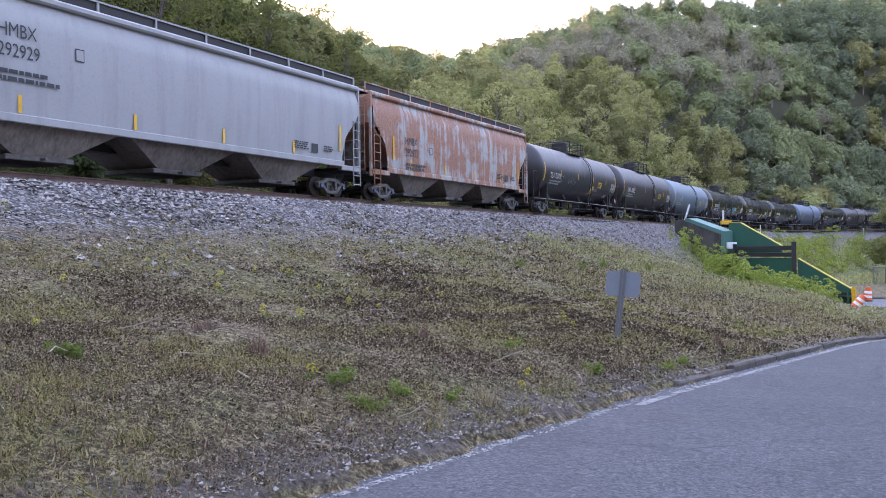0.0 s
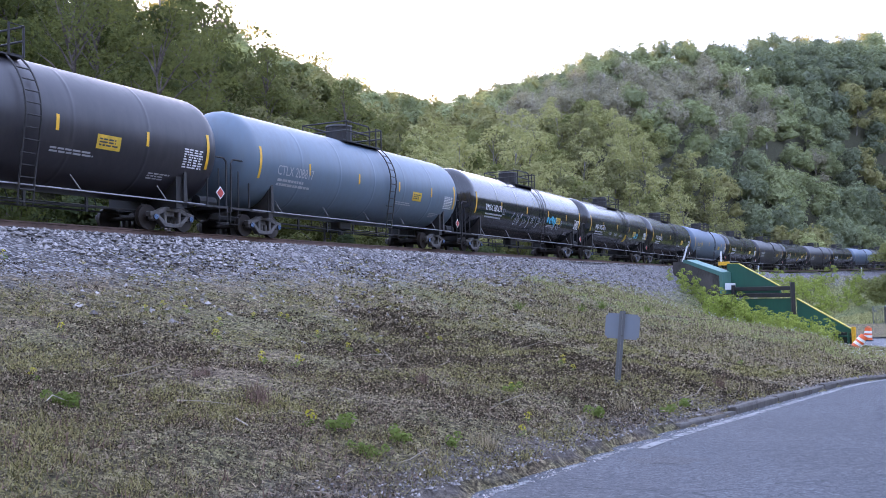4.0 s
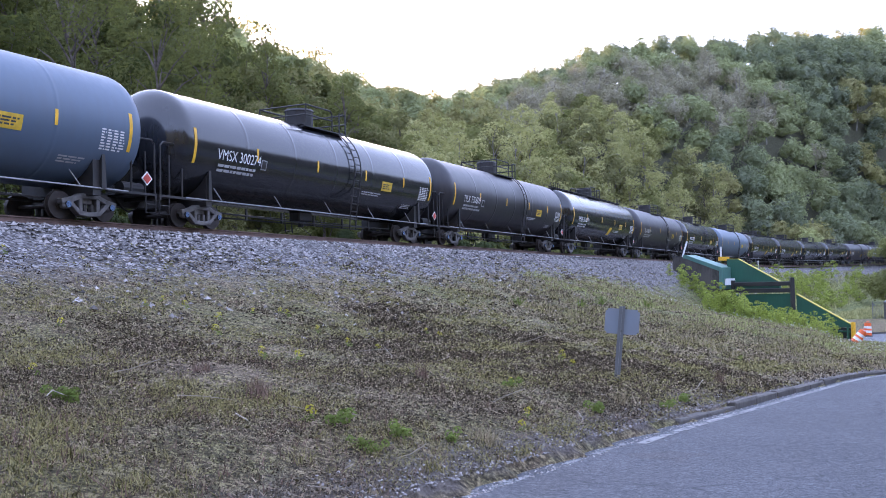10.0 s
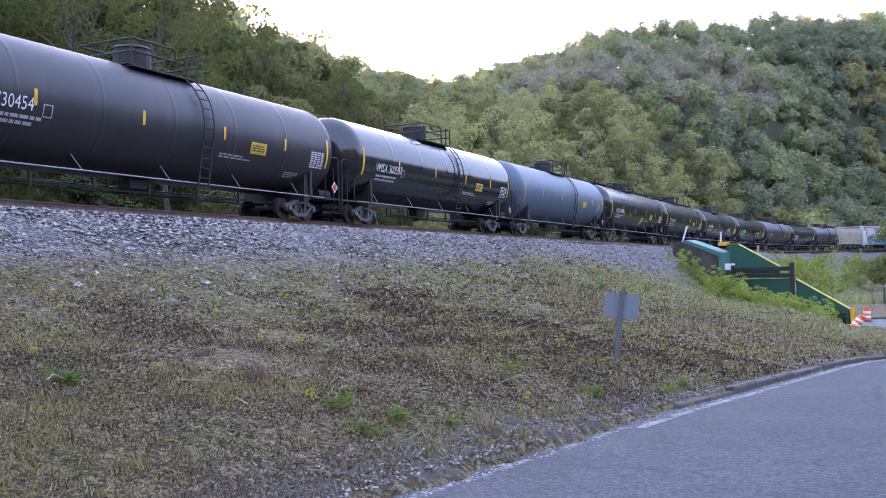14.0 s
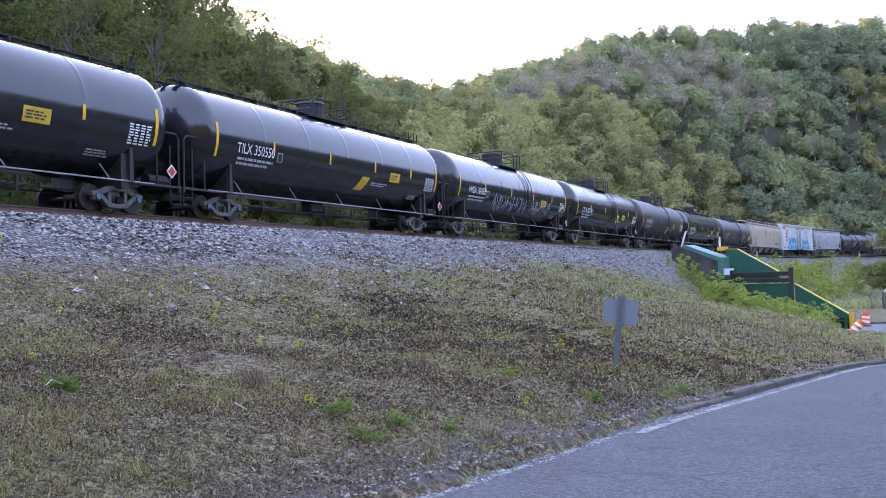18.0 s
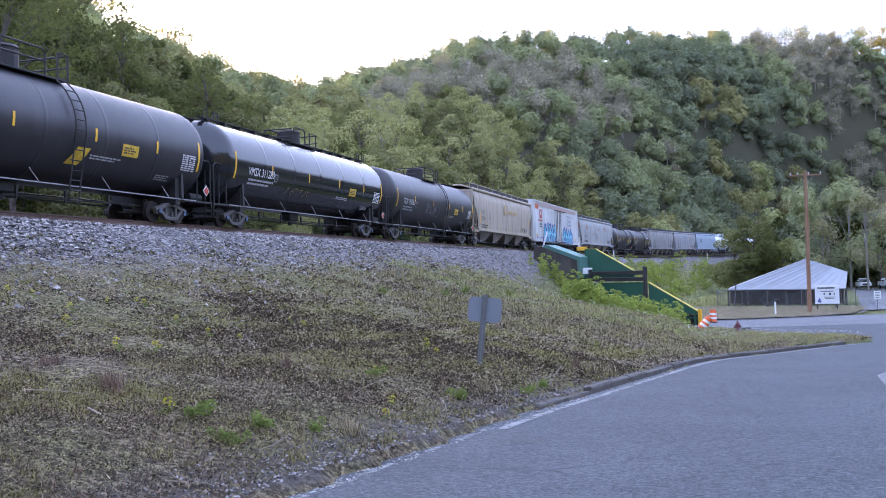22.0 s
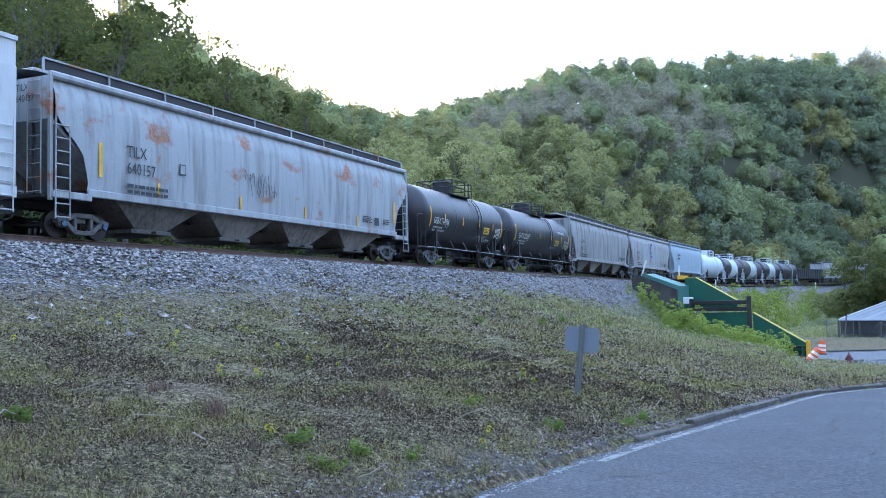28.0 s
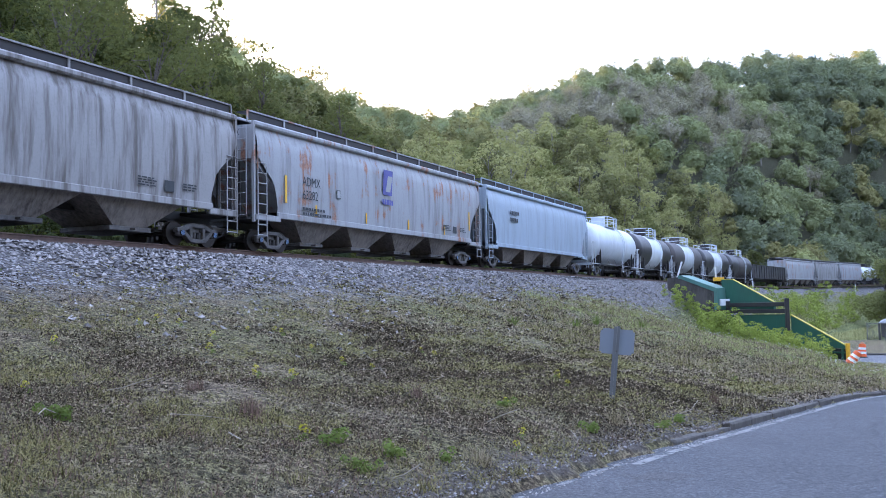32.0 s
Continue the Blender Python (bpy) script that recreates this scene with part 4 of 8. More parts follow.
def block_tag(car, x, z0, w, h, n, seed, y):
    """Chunky angular spray-painted forms: violet cloud, dark outline, cyan fill, pale shine."""
    rng = random.Random(seed)
    strokes = []
    for i in range(n):
        cx = x + (i + 0.5) * w / n
        q = w / n
        a = [(cx - q * 0.4, z0 + rng.uniform(0, 0.15)), (cx - q * 0.15 + rng.uniform(-0.1, 0.1), z0 + h * rng.uniform(0.75, 1.0))]
        b = [(cx - q * 0.1, z0 + h * rng.uniform(0.7, 1.0)), (cx + q * 0.42, z0 + rng.uniform(0, 0.3))]
        c = [(cx - q * 0.35, z0 + h * rng.uniform(0.25, 0.5)), (cx + q * 0.45, z0 + h * rng.uniform(0.35, 0.7))]
        strokes += [a, b, c]

    def ribbon(name, thick, lift, mat, dx=0.0, cut=0.0):
        for (ax, az), (bx, bz) in strokes:
            d = math.hypot(bx - ax, bz - az)
            ux, uz = (bx - ax) / d, (bz - az) / d
            ax, az, bx, bz = ax - ux * thick * 0.2 + dx, az - uz * thick * 0.2, bx + ux * thick * 0.35 - ux * cut + dx, bz + uz * thick * 0.35 - uz * cut
            v = []
            for px, pz in ((ax - uz * thick * 0.6, az + ux * thick * 0.6), (ax + uz * thick * 0.4, az - ux * thick * 0.4), (bx + uz * thick * 0.5, bz - ux * thick * 0.5), (bx - uz * thick * 0.25, bz + ux * thick * 0.25)):
                v.append((px, y - lift, max(pz, z0 - 0.06)))
            mesh_from(name, v, [(0, 1, 2, 3)], mat, car)
            lift += 0.0002

    ribbon("graffiti_cloud", 1.0, 0.006, SPRAY_BLUE, 0.12)
    ribbon("graffiti_outline", 0.62, 0.016, MARK_BLACK)
    ribbon("graffiti_fill", 0.46, 0.026, SPRAY_CYAN)
    ribbon("graffiti_shine", 0.1, 0.036, MARK_WHITE, -0.08, 0.5)


def ring_cyl(bm, x0, x1, y, z, r, n=16, cap=True):
    bmesh.ops.create_cone(bm, cap_ends=cap, segments=n, radius1=r, radius2=r, depth=x1 - x0, matrix=Matrix.Translation(((x0 + x1) / 2, y, z)) @ Matrix.Rotation(radians(90), 4, "Y"))


def wheelset_mesh():
    bm = bmesh.new()

    def disc(y, r, w, n=20):
        bmesh.ops.create_cone(bm, cap_ends=True, segments=n, radius1=r, radius2=r, depth=w, matrix=Matrix.Translation((0, y, 0)) @ Matrix.Rotation(radians(90), 4, "X"))

    disc(0, 0.085, 2.1, 8)
    for s in (-1, 1):
        disc(s * 0.76, 0.46, 0.13, 24)
        disc(s * 0.70, 0.485, 0.03, 24)
        disc(s * 0.83, 0.17, 0.06, 12)
        disc(s * 1.07, 0.11, 0.16, 8)
        for k in range(3):
            a = k * 2.094
            box(bm, 0.06 * math.cos(a), s * 1.16, 0.06 * math.sin(a), 0.035, 0.03, 0.035)
    me = bpy.data.meshes.new("wheelset")
    bm.to_mesh(me)
    bm.free()
    me.materials.append(WHEEL)
    me.materials.append(CAP_BLUE)
    me.polygons.foreach_set("material_index", [1 if abs(q.center.y) > 1.12 else 0 for q in me.polygons])
    return me


def side_frame_mesh():
    bm = bmesh.new()
    # cast frame with two windows and a spring opening, built of members
    pts = [(-1.08, 0.56), (-0.72, 0.62), (-0.34, 0.78), (0.34, 0.78), (0.72, 0.62), (1.08, 0.56)]
    for a, b in zip(pts, pts[1:]):
        d = Vector((b[0] - a[0], 0, b[1] - a[1]))
        box(bm, (a[0] + b[0]) / 2, 0, (a[1] + b[1]) / 2, d.length + 0.06, 0.2, 0.17, Matrix.Rotation(-math.atan2(d.z, d.x), 3, "Y"), 0.02)
    for s in (-1, 1):
        low = [(s * 0.78, 0.56), (s * 0.38, 0.2), (0, 0.17)]
        for a, b in zip(low, low[1:]):
            d = Vector((b[0] - a[0], 0, b[1] - a[1]))
            box(bm, (a[0] + b[0]) / 2, 0, (a[1] + b[1]) / 2, d.length + 0.08, 0.2, 0.16, Matrix.Rotation(-math.atan2(d.z, d.x), 3, "Y"), 0.02)
        box(bm, s * 0.35, 0, 0.48, 0.15, 0.18, 0.58, bevel=0.02)
        box(bm, s * 0.89, 0, 0.47, 0.3, 0.2, 0.28, bevel=0.05)
        for q in (-0.13, 0.13):
            bmesh.ops.create_cone(bm, cap_ends=True, segments=8, radius1=0.075, radius2=0.075, depth=0.28, matrix=Matrix.Translation((q, 0, 0.37)))
    me = bpy.data.meshes.new("side_frame")
    bm.to_mesh(me)
    bm.free()
    me.materials.append(STEEL_GREY)
    return me


def bolster_mesh():
    bm = bmesh.new()
    box(bm, 0, 0, 0.62, 0.42, 2.0, 0.22, bevel=0.03)
    box(bm, 0, 0, 0.78, 0.4, 0.4, 0.14)
    me = bpy.data.meshes.new("bogie")
    bm.to_mesh(me)
    bm.free()
    me.materials.append(STEEL_GREY)
    return me


WHEELSET, SIDE_FRAME, BOLSTER = wheelset_mesh(), side_frame_mesh(), bolster_mesh()


def bogie(car, x):
    b = new("bogie", BOLSTER)
    b.parent = car
    b.matrix_basis = pose(x, 0, 0) @ Matrix.Diagonal((0.86, 1.04, 0.82, 1))
    for y in (-1.0, 1.0):
        o = new("side_frame", SIDE_FRAME)
        o.parent = b
        o.matrix_basis = pose(0, y, 0)
    for q in (-0.89, 0.89):
        o = new("wheelset", WHEELSET)
        o.parent = b
        o.matrix_basis = pose(q, 0, 0.46)


def coupler(car, L):
    for s in (-1, 1):
        bm = bmesh.new()
        box(bm, s * (L / 2 - 0.45), 0, 0.7, 0.8, 0.16, 0.2, bevel=0.03)
        box(bm, s * (L / 2 - 0.06), 0, 0.7, 0.24, 0.32, 0.3, bevel=0.06)
        part("coupler", bm, STEEL_GREY, car)
        bm = bmesh.new()
        pipe(bm, [(s * (L / 2 - 0.5), -0.25, 0.8), (s * (L / 2 - 0.25), -0.27, 0.5), (s * (L / 2), -0.25, 0.42)], 0.03)
        part("brake_hose", bm, STEEL_BLACK, car)


def tank_car(L, paint, walkway=False, radius=1.73, cz=2.66, band=None, label="", railing=None):
    car = tagged(new("tank_car"), label, "tank car", "cars of the freight train")
    rail_mat = STEEL_BLACK if railing is None else railing
    half = L / 2 - 0.3
    R = radius
    # shell with domed heads
    dome = 0.88
    prof = [(-half + dome * (1 - math.cos(i / 8 * math.pi / 2)), R * math.sin(i / 8 * math.pi / 2)) for i in range(9)]
    prof.append((-half + dome + 0.15, R))
    seams = [-half + dome + (2 * half - 2 * dome) * k / 6 for k in range(1, 6)]
    for sx in seams:
        prof += [(sx - 0.12, R), (sx - 0.04, R), (sx - 0.03, R + 0.0025), (sx + 0.03, R + 0.0025), (sx + 0.04, R), (sx + 0.12, R)]
    prof += [(-a, r) for a, r in prof[9::-1]]
    nseg = 40
    v = [(a, r * math.sin(2 * math.pi * k / nseg), cz + r * math.cos(2 * math.pi * k / nseg)) for a, r in prof for k in range(nseg)]
    f = []
    for i in range(len(prof) - 1):
        for k in range(nseg):
            a, b = i * nseg + k, i * nseg + (k + 1) % nseg
            f.append((a, b, b + nseg, a + nseg))
    mats = [paint] + ([band] if band else [])
    shell = mesh_from("tank", v, f, mats, car, True)
    if band:
        mi = [1 if abs(sum(v[q][0] for q in p) / 4) < half * 0.42 else 0 for p in f]
        shell.data.polygons.foreach_set("material_index", mi)
    # stub sills, bolsters, end platforms
    for s in (-1, 1):
        bm = bmesh.new()
        box(bm, s * (half - 0.8), 0, 0.74, 3.2, 0.4, 0.34, bevel=0.02)
        part("stub_sill", bm, STEEL_BLACK, car)
        bm = bmesh.new()
        prism(bm, [(s * (half - 2.0) - 0.14, 0.66), (s * (half - 2.0) + 0.14, 0.66), (s * (half - 2.0) + 0.14, cz - 1.0), (s * (half - 2.0) - 0.14, cz - 1.0)], -1.4, 1.4)
        part("bolster", bm, STEEL_BLACK, car)
        bm = bmesh.new()
        box(bm, s * (half - 0.12), 0, 0.84, 0.7, 2.9, 0.05)
        box(bm, s * (half + 0.2), 0, 0.8, 0.06, 2.9, 0.18)
        box(bm, s * (half - 0.7), -1.4, 0.84, 1.9, 0.09, 0.07)
        part("end_platform", bm, rail_mat, car)
        for y in (-1.42, 1.42):
            bm = bmesh.new()
            xx = s * (half + 0.18)
            pipe(bm, [(xx, y, 0.86), (xx, y, 2.35), (xx - s * 0.12, y, 2.47), (s * (half - 0.6), y, 2.47), (s * (half - 0.75), y, 2.3), (s * (half - 0.75), y, 0.86)], 0.032)
            rod(bm, (s * (half - 0.2), y, 0.86), (s * (half - 0.2), y, 2.1), 0.026)
            part("end_handrail", bm, rail_mat, car)
            bm = bmesh.new()
            xx = s * (half + 0.02)
            pipe(bm, [(xx - 0.2, y, 0.82), (xx - 0.2, y, 0.3), (xx + 0.2, y, 0.3), (xx + 0.2, y, 0.82)], 0.02)
            rod(bm, (xx - 0.2, y, 0.55), (xx + 0.2, y, 0.55), 0.02)
            part("step", bm, rail_mat, car)
        bm = bmesh.new()
        prism(bm, [(s * (half - 1.9), 0.86), (s * (half - 1.9) + 0.16, 0.86), (s * (half - 1.9) + 0.1, 2.0), (s * (half - 1.9), 2.0)], -1.5, -1.4)
        part("saddle_post", bm, STEEL_BLACK, car)
    # long pale handrail along the underside with stays
    zl = 0.86
    for y in (-1.45, 1.45):
        bm = bmesh.new()
        rod(bm, (-half + 0.9, y, zl), (half - 0.9, y, zl), 0.022)
        part("running_handrail", bm, RAIL_PIPE if y < 0 else rail_mat, car)
        for k in range(5):
            x = -half + 2.6 + k * (2 * half - 5.2) / 4
            bm = bmesh.new()
            rod(bm, (x, y, zl), (x - 0.28, y * 0.92, zl + 0.42), 0.016)
            part("handrail_stay", bm, RAIL_PIPE if y < 0 else rail_mat, car)
    # bottom outlet and brake rigging
    bm = bmesh.new()
    box(bm, 0, 0, 0.82, 0.9, 0.5, 0.4, bevel=0.05)
    rod(bm, (0, 0, 0.8), (0, 0, 0.42), 0.12, 8)
    part("bottom_outlet", bm, STEEL_BLACK, car)
    bm = bmesh.new()
    pipe(bm, [(-half + 2.4, -0.6, 0.62), (-0.8, -0.6, 0.5), (half - 2.4, -0.6, 0.58)], 0.03)
    pipe(bm, [(-half + 2.4, 0.3, 0.55), (half - 2.4, 0.3, 0.55)], 0.03)
    for k in range(7):
        x = -half + 2.8 + k * (2 * half - 5.6) / 6
        box(bm, x, -0.6, 0.62, 0.07, 0.07, 0.4)
    part("brake_rigging", bm, STEEL_BLACK, car)
    bm = bmesh.new()
    ring_cyl(bm, half - 0.75, half + 0.05, -0.95, 1.02, 0.19, 12)
    part("air_reservoir", bm, STEEL_BLACK, car)
    bm = bmesh.new()
    ring_cyl(bm, -half - 0.1, -half + 0.2, 0.7, 1.1, 0.2, 12)
    part("brake_cylinder", bm, STEEL_BLACK, car)
    # manway, platform with railing, ladder
    top = cz + R
    px = 0.0
    bm = bmesh.new()
    bmesh.ops.create_cone(bm, cap_ends=True, segments=16, radius1=0.56, radius2=0.56, depth=0.75, matrix=Matrix.Translation((px, 0, top + 0.24)))
    bmesh.ops.create_cone(bm, cap_ends=True, segments=16, radius1=0.6, radius2=0.54, depth=0.08, matrix=Matrix.Translation((px, 0, top + 0.63)))
    part("manway_housing", bm, STEEL_BLACK if railing is None else paint, car)
    reach = 0.62 if walkway else 0.95
    lift = 0.16 if walkway else 0.0
    for y in (-reach, reach):
        bm = bmesh.new()
        box(bm, px + 0.3, y, top - 0.2 + lift, 2.8, 0.3, 0.04)
        box(bm, px + 0.3, y * 0.82, top - 0.28 + lift, 2.6, 0.05, 0.14)
        part("platform", bm, rail_mat, car)
    for x in (-1.0, 1.6):
        bm = bmesh.new()
        box(bm, px + x, 0, top - 0.12 + lift, 0.3, 2 * reach, 0.04)
        part("cross_step", bm, rail_mat, car)
    wide = reach + 0.13
    for y in (-wide, wide):
        z0, z1 = top - 0.2 + lift, top + 0.62
        if walkway:
            hoops = [[(px - 0.9, y, z0), (px - 0.9, y, z1), (px - 0.75, y, z1 + 0.1), (px + 0.15, y, z1 + 0.1), (px + 0.3, y, z1), (px + 0.3, y, z0)],
                     [(px + 0.8, y, z0), (px + 0.8, y, z1), (px + 1.5, y, z1), (px + 1.5, y, z0)]]
        else:
            hoops = [[(px - 1.1, y, z0), (px - 1.1, y, z1), (px + 0.6, y, z1), (px + 0.72, y, z1 - 0.12), (px + 0.72, y, z0)],
                     [(px - 1.1, y, z1 - 0.38), (px + 0.7, y, z1 - 0.38)],
                     [(px + 1.25, y, z0), (px + 1.25, y, z1), (px + 1.7, y, z1), (px + 1.7, y, z0)]]
        for pts in hoops:
            bm = bmesh.new()
            pipe(bm, pts, 0.034)
            part("platform_railing", bm, rail_mat, car)
    for x in (px - 1.1, px + 1.7):
        bm = bmesh.new()
        for zz in (top + 0.24, top + 0.62):
            rod(bm, (x, -wide, zz), (x, wide, zz), 0.03)
        part("end_rail", bm, rail_mat, car)
    if walkway:
        for s in (-1, 1):
            bm = bmesh.new()
            for y in (-0.3, 0.3):
                box(bm, s * (half * 0.5 + 0.35), y, top + 0.1, half - 1.5, 0.24, 0.035)
            for k in range(6):
                x = s * (1.6 + k * (half - 2.0) / 5.5)
                box(bm, x, 0, top + 0.03, 0.06, 1.0, 0.12)
            part("roof_walkway", bm, STEEL_BLACK, car)
            for x in (s * (half - 0.9), s * (half - 1.7)):
                bm = bmesh.new()
                pipe(bm, [(x, -0.5, top), (x, -0.5, top + 0.4), (x + s * 0.3, -0.5, top + 0.4), (x + s * 0.3, -0.5, top)], 0.024)
                part("walkway_grab", bm, STEEL_BLACK, car)
    # cars with a roof walkway are climbed at their ends
    for y in () if walkway else (-1, 1):
        th0 = radians(52)
        ladder = new("ladder")
        ladder.parent = car
        for q in (-0.23, 0.23):
            bm = bmesh.new()
            pts = []
            for i in range(9):
                t = th0 - i / 8 * (th0 + radians(15))
                pts.append((px + 1.36 + q, y * (R + 0.13) * math.cos(t), cz + (R + 0.13) * math.sin(t)))
            pts += [(px + 1.36 + q, y * 1.6, 0.9), (px + 1.36 + q, y * 1.55, 0.32)]
            pipe(bm, pts, 0.026)
            part("stile", bm, rail_mat, ladder)
        bm = bmesh.new()
        rod(bm, (-0.23, 0, 0), (0.23, 0, 0), 0.02)
        rung = part("rung", bm, rail_mat, ladder)
        for i in range(12):
            z = 0.4 + i * 0.31
            dz = z - cz
            yy = (R + 0.13) * 0.96 if z < cz - 0.4 and z > 1.9 else 1.6 if z < cz - 0.4 else math.sqrt(max(0.05, (R + 0.13) ** 2 - dz * dz)) if dz < R else 0.5
            if z < 1.9:
                yy = 1.62
            o = rung
            if i:
                o = new("rung", rung.data)
                o.parent = ladder
            o.location = (px + 1.36, y * yy, z)
    bogie(car, -half + 2.0)
    bogie(car, half - 2.0)
    coupler(car, L)
    return car


def tank_marks(car, L, words, seed, cz=2.66, R=1.73, gold=None, mat=MARK_WHITE, stripes=True):
    """Reflectors, panels and lettering on one tank car."""
    ring = (cz, R)
    half = L / 2 - 0.3
    if stripes:
        for s in (-1, 1):
            v, f = [], []
            for i in range(9):
                t = radians(-24 + i * 4.6)
                for q in (-0.06, 0.06):
                    v.append((s * (half - 1.05) + q, -(R + 0.01) * math.cos(t), cz + (R + 0.01) * math.sin(t)))
                if i:
                    f.append((2 * i - 2, 2 * i - 1, 2 * i + 1, 2 * i))
            mesh_from("end_reflector", v, f, MARK_YELLOW, car)
        for k in (-4.45, -1.15, 2.0, 4.9):
            patch(car, "reflector", k * half / 8.2, cz - 0.12, 0.1, 0.42, MARK_YELLOW, ring)
    if words:
        f = half / 8.2
        lettering(car, words, -6.3 * f, cz - 0.33, 0.345, mat, ring, width=0.78 * min(1, f + 0.1))
        small_print(car, -6.2 * f, cz - 0.72, 2.0 * f, 0.3, 2, MARK_GREY, ring, seed=seed)
        if mat == MARK_WHITE:
            patch(car, "plate_mark", -4.1 * f, cz - 0.42, 0.3, 0.34, MARK_GREY, ring, lift=0.009)
            patch(car, "plate_mark_inset", -4.1 * f, cz - 0.42, 0.24, 0.28, STEEL_BLACK, ring, lift=0.012)
        lettering(car, words, -half - 0.02 + 0.14, cz + 0.75, 0.16, MARK_GREY, y=0.9, end=True)
        small_print(car, 1.9 * f, cz - 0.8, 1.6, 0.16, 2, MARK_GREY, ring, seed=seed + 1)
        small_print(car, 5.2 * f, cz - 1.1, 0.9, 0.2, 3, MARK_GREY, ring, seed=seed + 2)
        patch(car, "safety_panel", 3.6 * f, cz - 0.42, 0.85, 0.4, MARK_GOLD, ring)
        small_print(car, 3.6 * f - 0.34, cz - 0.42, 0.68, 0.24, 3, MARK_BLACK, ring, seed=seed + 3)
        for k in range(4):
            small_print(car, half - 2.1 + 0.22 * k, cz - 0.46, 0.2, 0.6, 8, MARK_WHITE, ring, seed=seed + 4 + k)
    # hazard placard
    bm = bmesh.new()
    box(bm, half - 0.15, -1.44, 1.3, 0.3, 0.02, 0.3, Matrix.Rotation(radians(45), 3, "Y"))
    part("placard", bm, MARK_WHITE, car)
    bm = bmesh.new()
    box(bm, half - 0.15, -1.454, 1.3, 0.23, 0.01, 0.23, Matrix.Rotation(radians(45), 3, "Y"))
    part("placard_face", bm, MARK_RED, car)
    if gold is not None:
        patch(car, "yellow_panel", gold, cz - 0.85, 0.6, 0.62, MARK_GOLD, ring, lean=0.55)


def hopper_car(L, paint, bays=4, label="", rib=10, top=4.72):
    car = tagged(new("hopper_car"), label, "hopper car", "cars of the freight train")
    h = L / 2 - 0.45
    W = 1.53
    zs = 1.28
    rng = random.Random(int(L * 100))
    # curved side plates: straight at the sill, leaning in at the eaves; lower corners cut away over the bogies
    cut = 1.5
    ribs = rib
    for y in (-1, 1):
        v, f = [], []
        nx, nz = ribs * 6, 12
        for i in range(nx + 1):
            u = i / nx
            for j in range(nz + 1):
                w = j / nz
                z = zs + (top - 0.35 - zs) * w
                inset = float(np.interp(w, [0, 0.1, 0.2, 0.36, 0.5, 0.64], [1.15, 1.2, 1.1, 0.95, 0.45, 0.0]))
                x = (u - 0.5) * 2 * (h - 0.15 - inset)
                bow = 0.06 * math.sin(w * math.pi)
                ph = (u * ribs) % 1.0
                rb = -0.012 if (ph < 0.05 or ph > 0.95) else 0.008 * math.sin(math.pi * ph)
                lean = 0.16 * max(0.0, w - 0.82) / 0.18
                v.append((x, y * (W - 0.05 + bow + rb * math.sin(w * math.pi) - lean), z))
                if i and j:
                    a = (i - 1) * (nz + 1) + j - 1
                    f.append((a, a + 1, a + nz + 2, a + nz + 1))
        mesh_from("side_plate", v, f, paint, car, True)
        bm = bmesh.new()
        box(bm, 0, y * (W - 0.02), zs - 0.02, 2 * h - 2.6, 0.09, 0.22, bevel=0.02)
        for s in (-1, 1):
            box(bm, s * (h - 0.75), y * (W - 0.02), 1.12, 1.4, 0.09, 0.2, bevel=0.02)
        part("side_sill", bm, paint, car)
        bm = bmesh.new()
        box(bm, 0, y * (W - 0.13), top - 0.32, 2 * h - 0.05, 0.2, 0.2, bevel=0.05)
        part("eave", bm, paint, car)
    # roof
    v, f = [], []
    for i in range(9):
        a = i / 8 * 2 - 1
        for x in (-h, h):
            v.append((x, a * (W - 0.15), top - 0.34 + 0.28 * (1 - a * a)))
        if i:
            f.append((2 * i - 2, 2 * i - 1, 2 * i + 1, 2 * i))
    mesh_from("roof", v, f, paint, car, True)
    # ends: vertical upper sheet, slope sheet below
    for s in (-1, 1):
        bm = bmesh.new()
        q = [(s * h, top - 0.36), (s * h, top - 1.55), (s * (h - 2.3), 1.5), (s * (h - 2.4), 1.5), (s * (h - 0.12), top - 1.5), (s * (h - 0.12), top - 0.36)]
        prism(bm, q, -W + 0.12, W - 0.12)
        part("end_slope_sheet", bm, paint, car)
        bm = bmesh.new()
        box(bm, s * (h - 0.6), 0, 1.08, 1.5, 2.6, 0.1)
        box(bm, s * (h - 1.2), 0, 1.0, 2.6, 0.4, 0.36)
        for y in (-0.75, 0.75):
            rod(bm, (s * (h - 0.15), y, 1.1), (s * (h - 0.1), y, top - 1.5), 0.05)
        part("end_frame", bm, STEEL_BLACK, car)
        for y in (-1, 1):
            bm = bmesh.new()
            box(bm, s * (h - 0.05), y * (W - 0.1), (top + 0.7) / 2, 0.1, 0.1, top - 1.2)
            part("corner_post", bm, paint, car)
            bm = bmesh.new()
            for q in (0.12, 0.62):
                rod(bm, (s * (h - q), y * (W + 0.03), 0.45), (s * (h - q), y * (W + 0.03), 2.9 if q > 0.3 else 3.4), 0.022)
            for k in range(8):
                z = 0.5 + k * 0.36
                rod(bm, (s * (h - 0.12), y * (W + 0.03), z), (s * (h - 0.62), y * (W + 0.03), z), 0.02)
            part("side_ladder", bm, paint, car)
        bm = bmesh.new()
        for q in (-1.2, -0.7):
            rod(bm, (s * (h + 0.06), q, 1.1), (s * (h + 0.06), q, top - 0.4), 0.02)
        for k in range(9):
            rod(bm, (s * (h + 0.06), -1.2, 1.2 + 0.38 * k), (s * (h + 0.06), -0.7, 1.2 + 0.38 * k), 0.018)
        part("end_ladder", bm, paint, car)
    # discharge bays
    span = 2 * h - 4.7
    bw = span / bays
